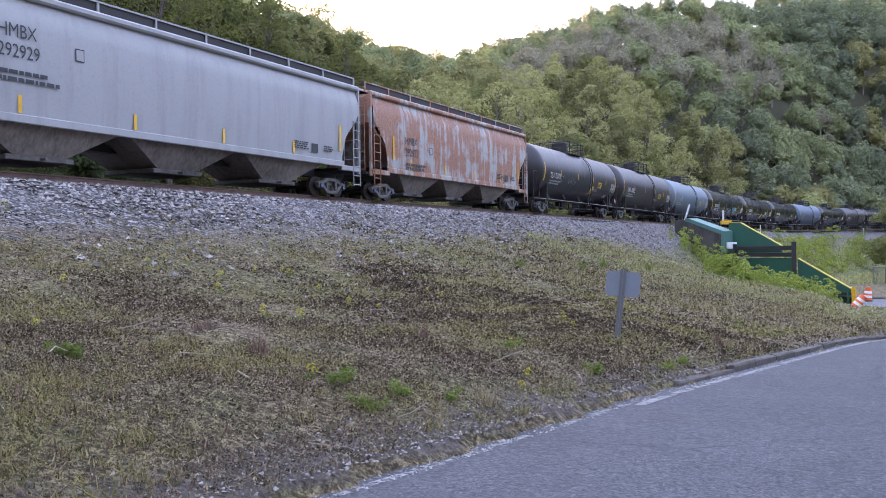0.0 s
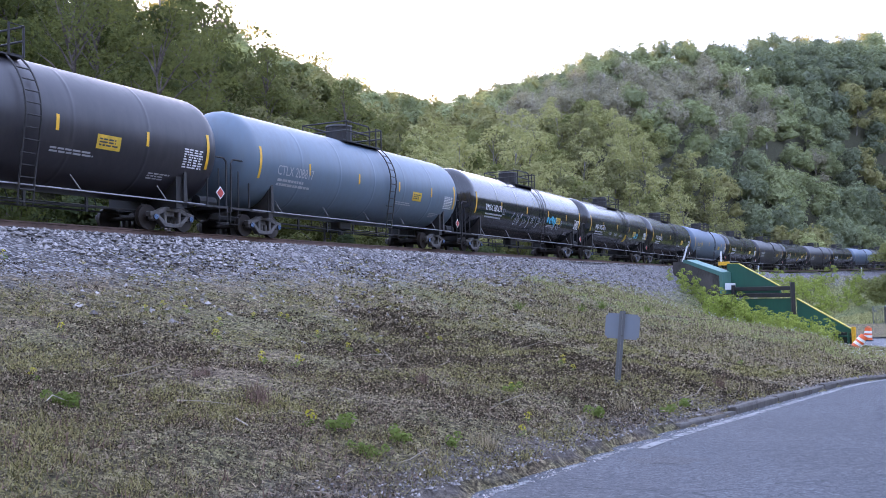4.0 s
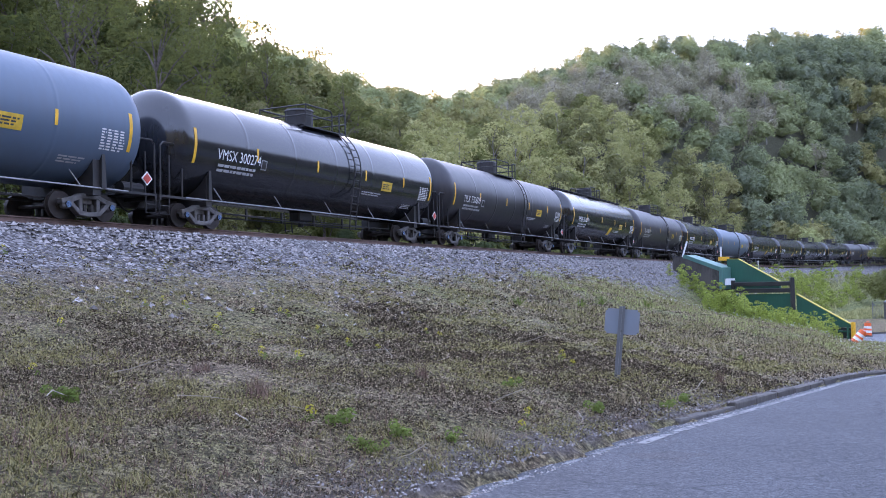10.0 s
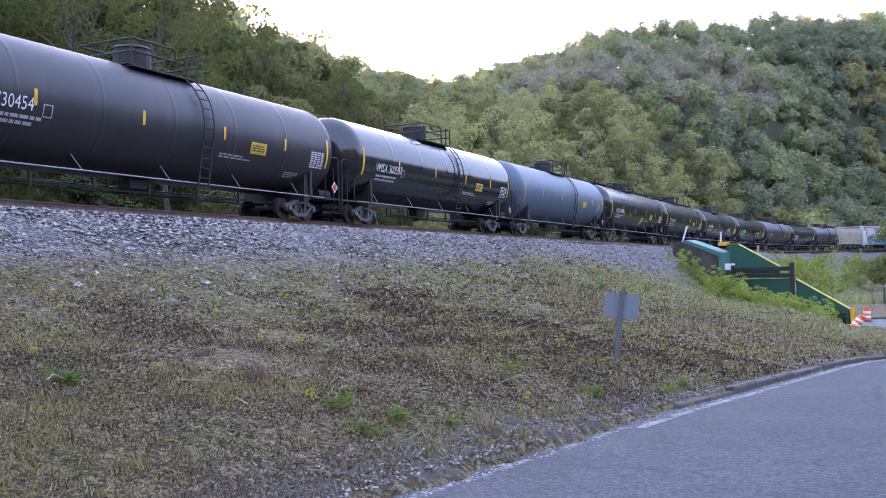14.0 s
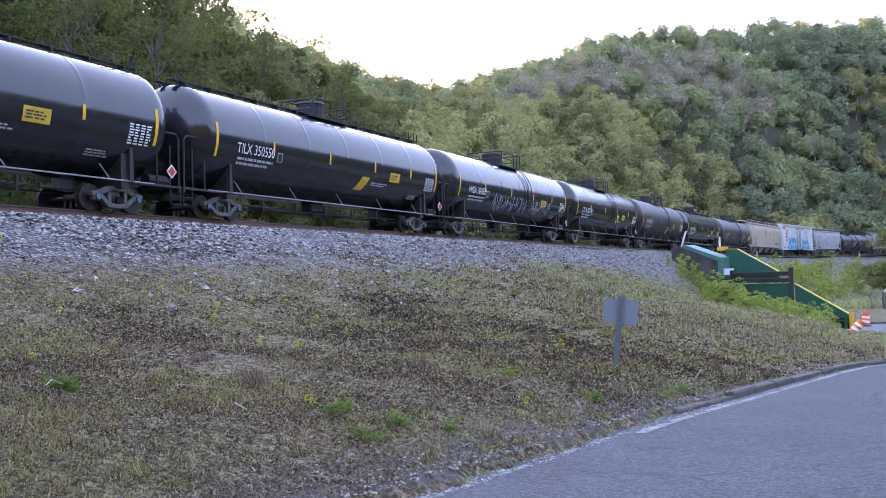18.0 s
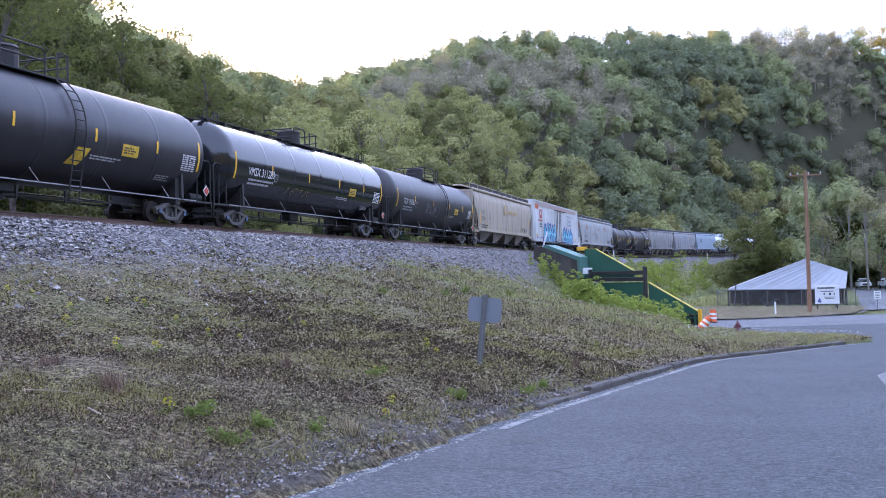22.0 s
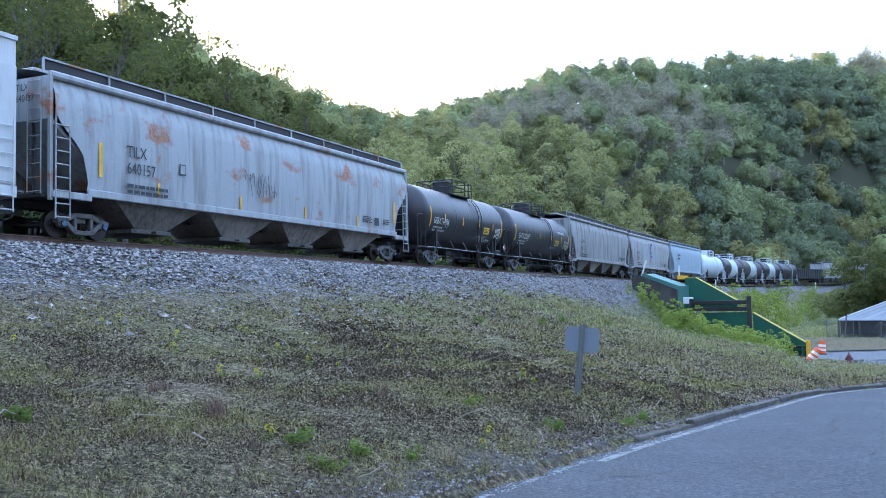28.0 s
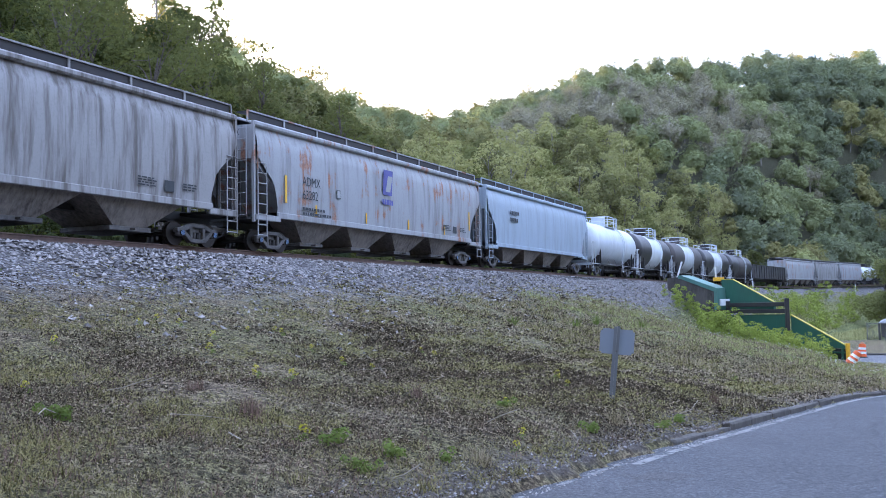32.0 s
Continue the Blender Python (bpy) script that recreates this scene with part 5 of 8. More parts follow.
    for k in range(bays):
        cx = -span / 2 + bw * (k + 0.5)
        v = [(cx - bw / 2, -1.42, 1.3), (cx + bw / 2, -1.42, 1.3), (cx + bw / 2, 1.42, 1.3), (cx - bw / 2, 1.42, 1.3),
             (cx - bw * 0.16, -0.95, 0.42), (cx + bw * 0.16, -0.95, 0.42), (cx + bw * 0.16, 0.95, 0.42), (cx - bw * 0.16, 0.95, 0.42)]
        f = [(0, 1, 5, 4), (1, 2, 6, 5), (2, 3, 7, 6), (3, 0, 4, 7), (4, 5, 6, 7), (3, 2, 1, 0)]
        mesh_from("discharge_bay", v, f, BAY, car)
        bm = bmesh.new()
        box(bm, cx, 0, 0.36, bw * 0.42, 2.0, 0.14, bevel=0.02)
        rod(bm, (cx, -1.2, 0.36), (cx, 1.2, 0.36), 0.04)
        part("outlet_gate", bm, STEEL_GREY, car)
    bm = bmesh.new()
    box(bm, 0, 0, 1.0, 2 * h - 1.5, 0.36, 0.3)
    part("centre_sill", bm, STEEL_BLACK, car)
    # running boards on posts, hatch trough
    for y in (-0.95, 0.95):
        bm = bmesh.new()
        box(bm, 0, y, top + 0.13, 2 * h - 0.1, 0.5, 0.03)
        part("running_board", bm, STEEL_BLACK, car)
        bm = bmesh.new()
        box(bm, 0, y * 1.28, top + 0.14, 2 * h, 0.035, 0.05)
        part("edge_bar", bm, paint, car)
        # added solid strip: the board's dark look from below, built as an upright panel
        bm = bmesh.new()
        box(bm, 0, y * 1.24, top - 0.02, 2 * h - 0.1, 0.012, 0.26)
        part("grating", bm, STEEL_BLACK, car, "dark upright strip added for the running board's underside")
        npost = 9
        for k in range(npost + 1):
            bm = bmesh.new()
            x = -h + 2 * h * k / npost
            box(bm, x, y * 1.28, top - 0.07, 0.07, 0.04, 0.4)
            part("board_post", bm, paint, car)
    bm = bmesh.new()
    box(bm, 0, 0, top + 0.06, 2 * h - 1.0, 0.6, 0.12, bevel=0.03)
    part("hatch_cover", bm, paint, car)
    bogie(car, -h + 1.55)
    bogie(car, h - 1.55)
    coupler(car, L)
    return car


def hopper_marks(car, L, words, number, seed, mat=MARK_BLACK, zt=2.3, stripes=True, along=2.8):
    h = L / 2 - 0.45
    y = -1.565
    if words:
        lettering(car, words, -h + along, zt + 0.35, 0.34, mat, y=y, width=0.85)
        lettering(car, number, -h + along, zt - 0.15, 0.34, mat, y=y, width=0.85)
        small_print(car, -h + along, zt - 0.75, 2.0, 0.36, 2, mat, y=y, seed=seed)
        patch(car, "plate_mark", -h + along + 2.5, zt + 0.1, 0.3, 0.34, mat, y=y + 0.004)
        patch(car, "plate_mark_inset", -h + along + 2.5, zt + 0.1, 0.24, 0.28, HOP_PALE, y=y)
        lettering(car, words, -h - 0.012, 4.1, 0.2, mat, y=-0.2, end=True)
        lettering(car, number, -h - 0.012, 3.8, 0.2, mat, y=-0.2, end=True)
        small_print(car, h - 4.6, 1.75, 0.9, 0.3, 4, mat, y=y + 0.03, seed=seed + 1)
        patch(car, "data_panel", h - 3.3, 1.7, 0.42, 0.34, MARK_BLACK, y=y + 0.03)
        small_print(car, h - 2.7, 1.75, 0.7, 0.25, 3, mat, y=y + 0.03, seed=seed + 2)
    if stripes:
        for q in (-h + 1.75, h - 1.6):
            patch(car, "reflector", q, 2.25, 0.13, 1.0, MARK_YELLOW, y=y)
        for k in range(1, 5):
            patch(car, "reflector", -h + 2 * h * k / 5.2, 1.62, 0.11, 0.45, MARK_YELLOW, y=y + 0.035)


def reefer_car(L, label):
    car = tagged(new("refrigerator_car"), label, "boxcar", "cars of the freight train")
    h, W, z0, z1 = L / 2 - 0.7, 1.54, 0.95, 5.0
    bm = bmesh.new()
    box(bm, 0, 0, (z0 + z1) / 2, 2 * h, 2 * W - 0.06, z1 - z0, bevel=0.03)
    part("body", bm, REEFER, car)
    for y in (-1, 1):
        for k in range(22):
            x = -h + 2 * h * (k + 0.5) / 22
            if abs(x) < 1.9:
                continue
            bm = bmesh.new()
            box(bm, x, y * (W - 0.015), 2.75, 2 * h / 22 - 0.03, 0.03, 3.1, bevel=0.008)
            part("side_panel", bm, REEFER, car)
        bm = bmesh.new()
        box(bm, 0, y * W, z0 + 0.08, 2 * h, 0.06, 0.3, bevel=0.01)
        part("side_sill", bm, REEFER, car)
        bm = bmesh.new()
        box(bm, 0, y * (W + 0.01), 2.8, 3.3, 0.08, 3.3, bevel=0.02)
        part("plug_door", bm, REEFER, car)
        for x in (-1.2, -0.5, 0.5, 1.2):
            bm = bmesh.new()
            rod(bm, (x, y * (W + 0.09), 1.1), (x, y * (W + 0.09), 4.4), 0.03)
            part("lock_bar", bm, STEEL_GREY, car)
        bm = bmesh.new()
        box(bm, 1.0, y * (W + 0.08), 4.52, 5.6, 0.08, 0.1)
        part("door_track", bm, RUST, car)
        bm = bmesh.new()
        box(bm, 1.0, y * (W + 0.08), 1.0, 5.6, 0.1, 0.1)
        part("door_track", bm, RUST, car)
        for s in (-1, 1):
            bm = bmesh.new()
            for q in (0.15, 0.6):
                rod(bm, (s * (h - q), y * (W + 0.06), 0.5), (s * (h - q), y * (W + 0.06), 2.9), 0.02)
            for k in range(7):
                rod(bm, (s * (h - 0.15), y * (W + 0.06), 0.55 + 0.36 * k), (s * (h - 0.6), y * (W + 0.06), 0.55 + 0.36 * k), 0.018)
            part("ladder", bm, REEFER, car)
    bm = bmesh.new()
    prism(bm, [(-h, z1 - 0.02), (-h, z1 + 0.1), (h, z1 + 0.1), (h, z1 - 0.02)], -W - 0.02, W + 0.02)
    part("roof", bm, REEFER, car)
    for s in (-1, 1):
        bm = bmesh.new()
        box(bm, s * (h + 0.12), 0, 2.9, 0.24, 2.2, 2.2, bevel=0.03)
        part("end_unit", bm, STEEL_BLACK, car)
        bm = bmesh.new()
        box(bm, s * (h + 0.2), 0, 1.1, 0.5, 2.6, 0.06)
        part("crossover_step", bm, STEEL_GREY, car)
    bm = bmesh.new()
    box(bm, 0, 0, 0.82, 2 * h, 0.5, 0.3)
    for x in (-5, -2, 2, 5):
        box(bm, x, 0, 0.85, 0.2, 2.6, 0.2)
    box(bm, 2.5, -0.7, 0.6, 1.6, 0.6, 0.5)
    part("underframe", bm, STEEL_BLACK, car)
    bogie(car, -h + 2.1)
    bogie(car, h - 2.1)
    coupler(car, L)
    return car


def gondola_car(L, label):
    car = tagged(new("gondola_car"), label, "gondola car", "cars of the freight train")
    h, W = L / 2 - 0.6, 1.5
    for y in (-1, 1):
        bm = bmesh.new()
        box(bm, 0, y * W, 2.0, 2 * h, 0.06, 1.9)
        box(bm, 0, y * (W + 0.04), 2.98, 2 * h, 0.14, 0.12)
        for k in range(14):
            box(bm, -h + 2 * h * (k + 0.5) / 14, y * (W + 0.06), 2.0, 0.14, 0.12, 1.9)
        part("side", bm, GONDOLA, car)
    for s in (-1, 1):
        bm = bmesh.new()
        box(bm, s * h, 0, 2.0, 0.08, 2 * W, 1.9)
        part("end", bm, GONDOLA, car)
    bm = bmesh.new()
    box(bm, 0, 0, 1.08, 2 * h, 2 * W, 0.14)
    box(bm, 0, 0, 0.85, 2 * h, 0.4, 0.36)
    part("floor", bm, GONDOLA, car)
    bogie(car, -h + 1.9)
    bogie(car, h - 1.9)
    coupler(car, L)
    return car


SPEED = 16.19
# trailing end of each car along the track at the start
ENDS = [-3.4, 15.3, 33.5, 52.2, 70.2, 90.1, 108.9, 127.5, 146.1, 164.8, 183.4, 201.8, 220.9, 239.1, 257.5, 276.7, 295.0, 314.0, 332.4, 351.2, 369.8, 388.6, 410.5, 435.3, 458.1, 471.2, 485.9, 507.3, 527.6, 546.9, 560.6, 574.6, 589.9, 605.1, 619.6, 643.8, 667.2, 686.9, 706.7, 719.8, 737.4, 756.0, 774.7]
LENGTHS = [20.9] + [b - a for a, b in zip(ENDS, ENDS[1:])]
TRAIN = []
SHIFT = 1.0  # from the visible tank end to the coupler


def build_train():
    L = LENGTHS
    HL = "light grey covered hopper car with faded lettering, rolling past"

    def tank(i, paint, words, gold=None, mat=MARK_WHITE, label="", **kw):
        r, cz = kw.get("radius", 1.73), kw.get("cz", 2.66)
        c = tank_car(L[i], paint, label=label, **kw)
        tank_marks(c, L[i], words, 40 + i * 17, cz, r, gold, mat)
        TRAIN.append(c)
        return c

    GL, MA, GR = "glossy black tank car with yellow reflectors", "dull black tank car with yellow reflectors", "blue-grey painted tank car with a centre ladder"
    c = hopper_car(L[0], HOP_PALE, 3, "clean pale grey covered hopper car with dark lettering")
    hopper_marks(c, L[0], "HMBX", "292929", 1, zt=3.05, along=3.2)
    TRAIN.append(c)
    c = hopper_car(L[1], HOP_RUSTY, 3, "grey covered hopper car streaked with orange rust")
    hopper_marks(c, L[1], "HMBX", "292922", 2)
    TRAIN.append(c)
    c = tank(2, TANK_MATTE, "TILX 730799", gold=2.2, label=MA)
    spray(c, -3.2, 2.2, 1.6, 0.45, 6, SPRAY_PALE, 3, (2.66, 1.73), thick=0.03)
    tank(3, TANK_MATTE, "GBRX 708922", label=MA)
    tank(4, TANK_TEAL, "CTLX 208817", label=GR, mat=MARK_GREY)
    c = tank(5, TANK_GLOSS, "VMSX 300130", label="glossy black tank car with white and blue graffiti")
    spray(c, -3.6, 1.95, 5.4, 0.7, 16, SPRAY_PALE, 5, (2.66, 1.73), thick=0.035)
    spray(c, 2.2, 2.2, 1.7, 0.6, 9, SPRAY_CYAN, 6, (2.66, 1.73), thick=0.08)
    spray(c, 3.4, 2.0, 1.6, 0.7, 6, SPRAY_PALE, 7, (2.66, 1.73), thick=0.05)
    c = tank(6, TANK_GLOSS, "VMSX 300173", gold=1.5, label="glossy black tank car with scrawled white words and a yellow panel")
    for k in range(3):
        lettering(c, "WRECK", -3.3 + k * 1.45, 2.0 - 0.03 * k, 0.2, MARK_GREY, (2.66, 1.73), slant=0.3)
    spray(c, 4.0, 2.1, 1.1, 0.5, 7, SPRAY_CYAN, 8, (2.66, 1.73), thick=0.05)
    tank(7, TANK_GLOSS, "VMSX 300961", label=GL)
    tank(8, TANK_GREY, "UTLX 212629", mat=MARK_GOLD, label=GR)
    tank(9, TANK_GLOSS, "VMSX 300274", label=GL)
    tank(10, TANK_MATTE, "TILX 730609", label=MA)
    WK = "glossy black tank car with a roof walkway and yellow panel"
    tank(11, TANK_GLOSS, "VMSX 311817", gold=1.2, walkway=True, label=WK)
    tank(12, TANK_MATTE, "TILX 730454", label=MA)
    tank(13, TANK_GLOSS, "VMSX 300507", label=GL)
    tank(14, TANK_PALE, "", label=GR)
    patch(TRAIN[-1], "safety_panel", 3.6, 2.3, 0.8, 0.4, MARK_GOLD, (2.66, 1.73))
    for k in range(4):
        small_print(TRAIN[-1], 6.4 + 0.22 * k, 2.28, 0.2, 0.6, 8, MARK_GREY, (2.66, 1.73), seed=k)
    c = tank(15, TANK_GLOSS, "VMSX 310969", gold=1.2, walkway=True, label=WK)
    spray(c, -3.2, 2.2, 0.9, 0.5, 3, SPRAY_PALE, 9, (2.66, 1.73), thick=0.02)
    tank(16, TANK_GLOSS, "TILX 350550", gold=1.4, walkway=True, label=WK)
    c = tank(17, TANK_GLOSS, "VMSX 300839", label="glossy black tank car with outlined pale graffiti letters")
    spray(c, -3.8, 1.95, 5.2, 0.9, 22, SPRAY_PALE, 10, (2.66, 1.73), thick=0.045)
    spray(c, 2.0, 1.95, 3.4, 0.8, 14, SPRAY_PALE, 12, (2.66, 1.73), thick=0.045)
    c = tank(18, TANK_GLOSS, "CTCX 300248", label=GL)
    patch(c, "yellow_panel", 2.3, 2.05, 0.55, 0.62, MARK_PALE, (2.66, 1.73), lean=0.35)
    tank(19, TANK_MATTE, "TILX 730564", gold=1.6, label=MA)
    c = tank(20, TANK_GLOSS, "VMSX 311280", walkway=True, label="glossy black tank car with a roof walkway")
    spray(c, -3.4, 1.8, 2.6, 0.4, 6, SPRAY_GOLD, 13, (2.66, 1.73), thick=0.03)
    c = tank(21, TANK_MATTE, "TILX 193067", label="black tank car with white scrawled graffiti")
    spray(c, -2.6, 2.1, 2.8, 0.9, 8, SPRAY_PALE, 14, (2.66, 1.73), thick=0.035)
    spray(c, 1.6, 1.8, 1.8, 0.5, 6, SPRAY_GOLD, 15, (2.66, 1.73), thick=0.03)
    c = hopper_car(L[22], HOP_BEIGE, 4, "grimy beige covered hopper car with a faded yellow emblem")
    hopper_marks(c, L[22], "TILX", "639894", 22, along=2.1)
    bm = bmesh.new()
    bmesh.ops.create_cone(bm, cap_ends=True, segments=24, radius1=0.5, radius2=0.5, depth=0.01, matrix=Matrix.Translation((-0.6, -1.6, 3.2)) @ Matrix.Rotation(radians(90), 4, "X"))
    part("emblem", bm, FADED_GOLD, c)
    bm = bmesh.new()
    bmesh.ops.create_cone(bm, cap_ends=True, segments=20, radius1=0.3, radius2=0.3, depth=0.01, matrix=Matrix.Translation((-0.55, -1.606, 3.22)) @ Matrix.Rotation(radians(90), 4, "X"))
    part("emblem_inset", bm, HOP_BEIGE, c)
    small_print(c, 0.2, 3.1, 3.6, 0.5, 1, FADED_GOLD, y=-1.6, seed=2)
    TRAIN.append(c)
    c = reefer_car(L[23], "white refrigerator boxcar with blue graffiti along the bottom")
    y = -1.56
    patch(c, "emblem", -8.5, 3.75, 1.0, 0.9, MARK_RED, y=y)
    patch(c, "emblem_inset", -8.55, 3.85, 0.4, 0.4, REEFER, y=y - 0.004)
    small_print(c, -9.6, 3.05, 2.4, 0.3, 1, MARK_RED, y=y, seed=4)
    small_print(c, -9.0, 2.55, 1.2, 0.5, 2, MARK_BLACK, y=y, seed=5)
    for k, w in enumerate(("Protecting Today's", "Perishables", "For Tomorrow")):
        lettering(c, w, (4.4, 5.2, 4.9)[k], (4.1, 3.6, 3.12)[k], 0.4, SPRAY_INK, y=y - 0.012, slant=0.35, width=0.75)
    patch(c, "corner_patch", -10.1, 4.45, 1.4, 0.5, MARK_ORANGE, y=y)
    block_tag(c, -7.3, 0.95, 6.0, 1.75, 5, 3, y - 0.02)
    block_tag(c, 2.4, 0.95, 5.2, 1.6, 4, 9, y - 0.02)
    spray(c, -10.3, 1.1, 3.2, 0.4, 8, SPRAY_BLUE, 77, None, y, 0.3, 0.004)
    spray(c, 7.2, 1.1, 2.6, 0.4, 8, SPRAY_BLUE, 78, None, y, 0.3, 0.004)
    patch(c, "eave_band", 0, 4.75, 20.6, 0.34, plain("faded_pink_band", (0.42, 0.31, 0.28), 0.6), y=y)
    for q in (-10.2, 9.6):
        patch(c, "reflector", q, 1.5, 0.5, 0.28, MARK_GOLD, y=y - 0.006)
    TRAIN.append(c)
    c = hopper_car(L[24], HOP_BLOTCHED, 4, "streaked grey covered hopper car with rust patches")
    hopper_marks(c, L[24], "TILX", "640157", 24)
    spray(c, -2.4, 2.3, 2.0, 1.0, 9, STEEL_GREY, 24, None, -1.6, 0.035)
    TRAIN.append(c)
    c = tank(25, TANK_MATTE, "GBRX 714104", radius=1.63, cz=2.56, label="short dull black molten sulphur tank car")
    lettering(c, "MOLTEN SULPHUR", 1.8, 1.6, 0.2, MARK_WHITE, (2.56, 1.63), width=0.75)
    c = tank(26, TANK_MATTE, "GATX 221217", radius=1.63, cz=2.56, label="short grimy black molten sulphur tank car")
    lettering(c, "MOLTEN SULFUR", 3.2, 2.9, 0.2, MARK_WHITE, (2.56, 1.63), width=0.75)
    c = hopper_car(L[27], HOP_DIRTY, 4, "grimy streaked grey covered hopper car", 14)
    hopper_marks(c, L[27], "ADMX", "64371", 27, stripes=False)
    TRAIN.append(c)
    c = hopper_car(L[28], HOP_GREY, 4, "light grey covered hopper car with a leaf emblem", 12)
    hopper_marks(c, L[28], "ADMX", "63282", 28)
    patch(c, "emblem", -0.5, 3.3, 0.8, 1.1, SPRAY_BLUE, y=-1.6, lean=0.1)
    patch(c, "emblem_inset", -0.4, 3.25, 0.4, 0.7, HOP_PALE, y=-1.606, lean=0.3)
    small_print(c, -1.0, 2.45, 1.1, 0.4, 1, SPRAY_BLUE, y=-1.6, seed=9)
    TRAIN.append(c)
    c = hopper_car(L[29], HOP_BLUE, 4, "pale blue covered hopper car", 12)
    small_print(c, -6.0, 3.0, 1.6, 0.8, 2, MARK_BLACK, y=-1.6, seed=10)
    TRAIN.append(c)
    # distant cars
    TRAIN.append(tank_car(L[30], TANK_WHITE, radius=1.6, cz=2.52, label="short white tank car with a white railed platform", railing=TANK_WHITE))
    for i, p, b in ((31, TANK_MATTE, TANK_WHITE), (32, TANK_BROWN, TANK_WHITE), (33, TANK_MATTE, TANK_WHITE), (34, TANK_MATTE, TANK_BROWN)):
        TRAIN.append(tank_car(L[i], p, band=b, radius=1.6, cz=2.52, label="short black tank car with a pale middle band", railing=TANK_WHITE))
    TRAIN.append(gondola_car(L[35], "black ribbed open gondola car"))
    for i, p in ((36, HOP_GREY), (37, HOP_DIRTY), (38, HOP_GREY)):
        TRAIN.append(hopper_car(L[i], p, 4, HL))
    TRAIN.append(tank_car(L[39], TANK_WHITE, radius=1.6, cz=2.52, label="short white tank car"))
    for i in (40, 41, 42):
        TRAIN.append(tank_car(L[i], TANK_MATTE, label="dull black tank car far down the track"))


build_train()


def car_pose(s):
    x, y, a = track_at(s)
    rise = math.degrees(math.atan((rail_z(s + 5) - rail_z(s - 5)) / 10))
    return pose(x, y, rail_z(s), 0, -rise, math.degrees(a))


def drive(car, wheels, way):
    rows = []
    for i, (t, (x, y)) in enumerate(way):
        ax, ay = way[max(i - 1, 0)][1]
        bx, by = way[min(i + 1, len(way) - 1)][1]
        rows.append((t, pose(x, y, float(road_z(y)) + 0.02, 0, 0, math.degrees(math.atan2(by - ay, bx - ax)))))
    t0, t1 = way[0][0], way[-1][0]
    rows = [(0.0, rows[0][1]), (t0 - 0.1, rows[0][1])] + rows
    if t1 < 31.5:
        rows += [(t1 + 0.3, rows[-1][1]), (32.0, rows[-1][1])]
    walk(car, rows)
    for w in wheels:
        at = w.location.copy()
        k0, k1 = round(t0 * FPS), round(t1 * FPS)
        spin = [(0.0, pose(*at)), (t0 - 0.1, pose(*at))]
        for k in range(k0, k1 + 1):
            spin.append((k / FPS, pose(*at) @ Matrix.Rotation(1.35 * (k - k0), 4, "Y")))
        if t1 < 31.9:
            spin.append((32.0, spin[-1][1]))
        walk(w, spin)


def motions():
    for c, e, l in zip(TRAIN, ENDS, LENGTHS):
        rows = []
        e = e + (SHIFT if c.name.startswith("tank") else 0.3)
        for k in range(0, 65):
            t = k * 0.5
            s = e - l / 2 - SPEED * t
            rows.append((t, car_pose(s)))
        if e - l / 2 < 3:
            rows = [rows[0], rows[16], rows[32], rows[48], rows[64]]
        walk(c, rows)
    # a minivan, and later a sedan, come out of the underpass and cross to the right
    drive(VAN, VAN_WHEELS, [(22.93, (21.5, 79.0)), (23.05, (22.6, 73.5)), (23.2, (25.0, 66.8)), (23.35, (28.4, 63.0)), (23.6, (32.2, 61.4)), (23.9, (37.0, 59.8)), (24.2, (42.0, 58.2)), (24.6, (49.0, 56.0)), (25.2, (60.0, 52.6)), (26.0, (75.0, 48.0))])
    drive(SEDAN, SEDAN_WHEELS, [(29.3, (19.6, 89.5)), (29.9, (21.5, 79.0)), (30.3, (22.6, 73.5)), (30.7, (25.3, 66.4)), (31.0, (27.3, 61.2)), (31.2, (29.2, 60.0)), (31.4, (31.4, 59.1)), (31.65, (34.5, 58.0)), (32.0, (38.9, 56.5))])
    # the wheels turn as the train rolls
    lead = {}
    step = SPEED / 0.377 / FPS
    for c in TRAIN:
        for b in c.children:
            if not b.name.startswith("bogie"):
                continue
            for w in b.children:
                if not w.name.startswith("wheelset"):
                    continue
                q = w.matrix_basis.translation.x > 0
                if q not in lead:
                    rows = [(k / FPS, pose(0.89 if q else -0.89, 0, 0.46) @ Matrix.Rotation(-step * k, 4, "Y")) for k in range(0, 32 * FPS + 1)]
                    walk(w, rows)
                    lead[q] = w
                else:
                    w.rotation_mode = "QUATERNION"
                    ad = w.animation_data_create()
                    ad.action = lead[q].animation_data.action
                    ad.action_slot = lead[q].animation_data.action_slot
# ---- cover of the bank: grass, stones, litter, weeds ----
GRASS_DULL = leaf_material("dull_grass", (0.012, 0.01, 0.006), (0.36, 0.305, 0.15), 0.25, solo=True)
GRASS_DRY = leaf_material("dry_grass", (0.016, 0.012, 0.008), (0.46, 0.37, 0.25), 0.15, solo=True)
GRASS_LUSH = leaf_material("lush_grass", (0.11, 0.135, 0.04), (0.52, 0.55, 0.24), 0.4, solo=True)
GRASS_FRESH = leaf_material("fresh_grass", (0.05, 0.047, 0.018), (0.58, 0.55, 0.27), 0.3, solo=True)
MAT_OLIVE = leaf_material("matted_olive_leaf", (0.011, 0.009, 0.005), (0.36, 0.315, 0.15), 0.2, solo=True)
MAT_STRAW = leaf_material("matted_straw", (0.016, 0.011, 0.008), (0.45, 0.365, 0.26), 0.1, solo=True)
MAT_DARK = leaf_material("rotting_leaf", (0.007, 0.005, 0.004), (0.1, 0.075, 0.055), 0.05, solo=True)
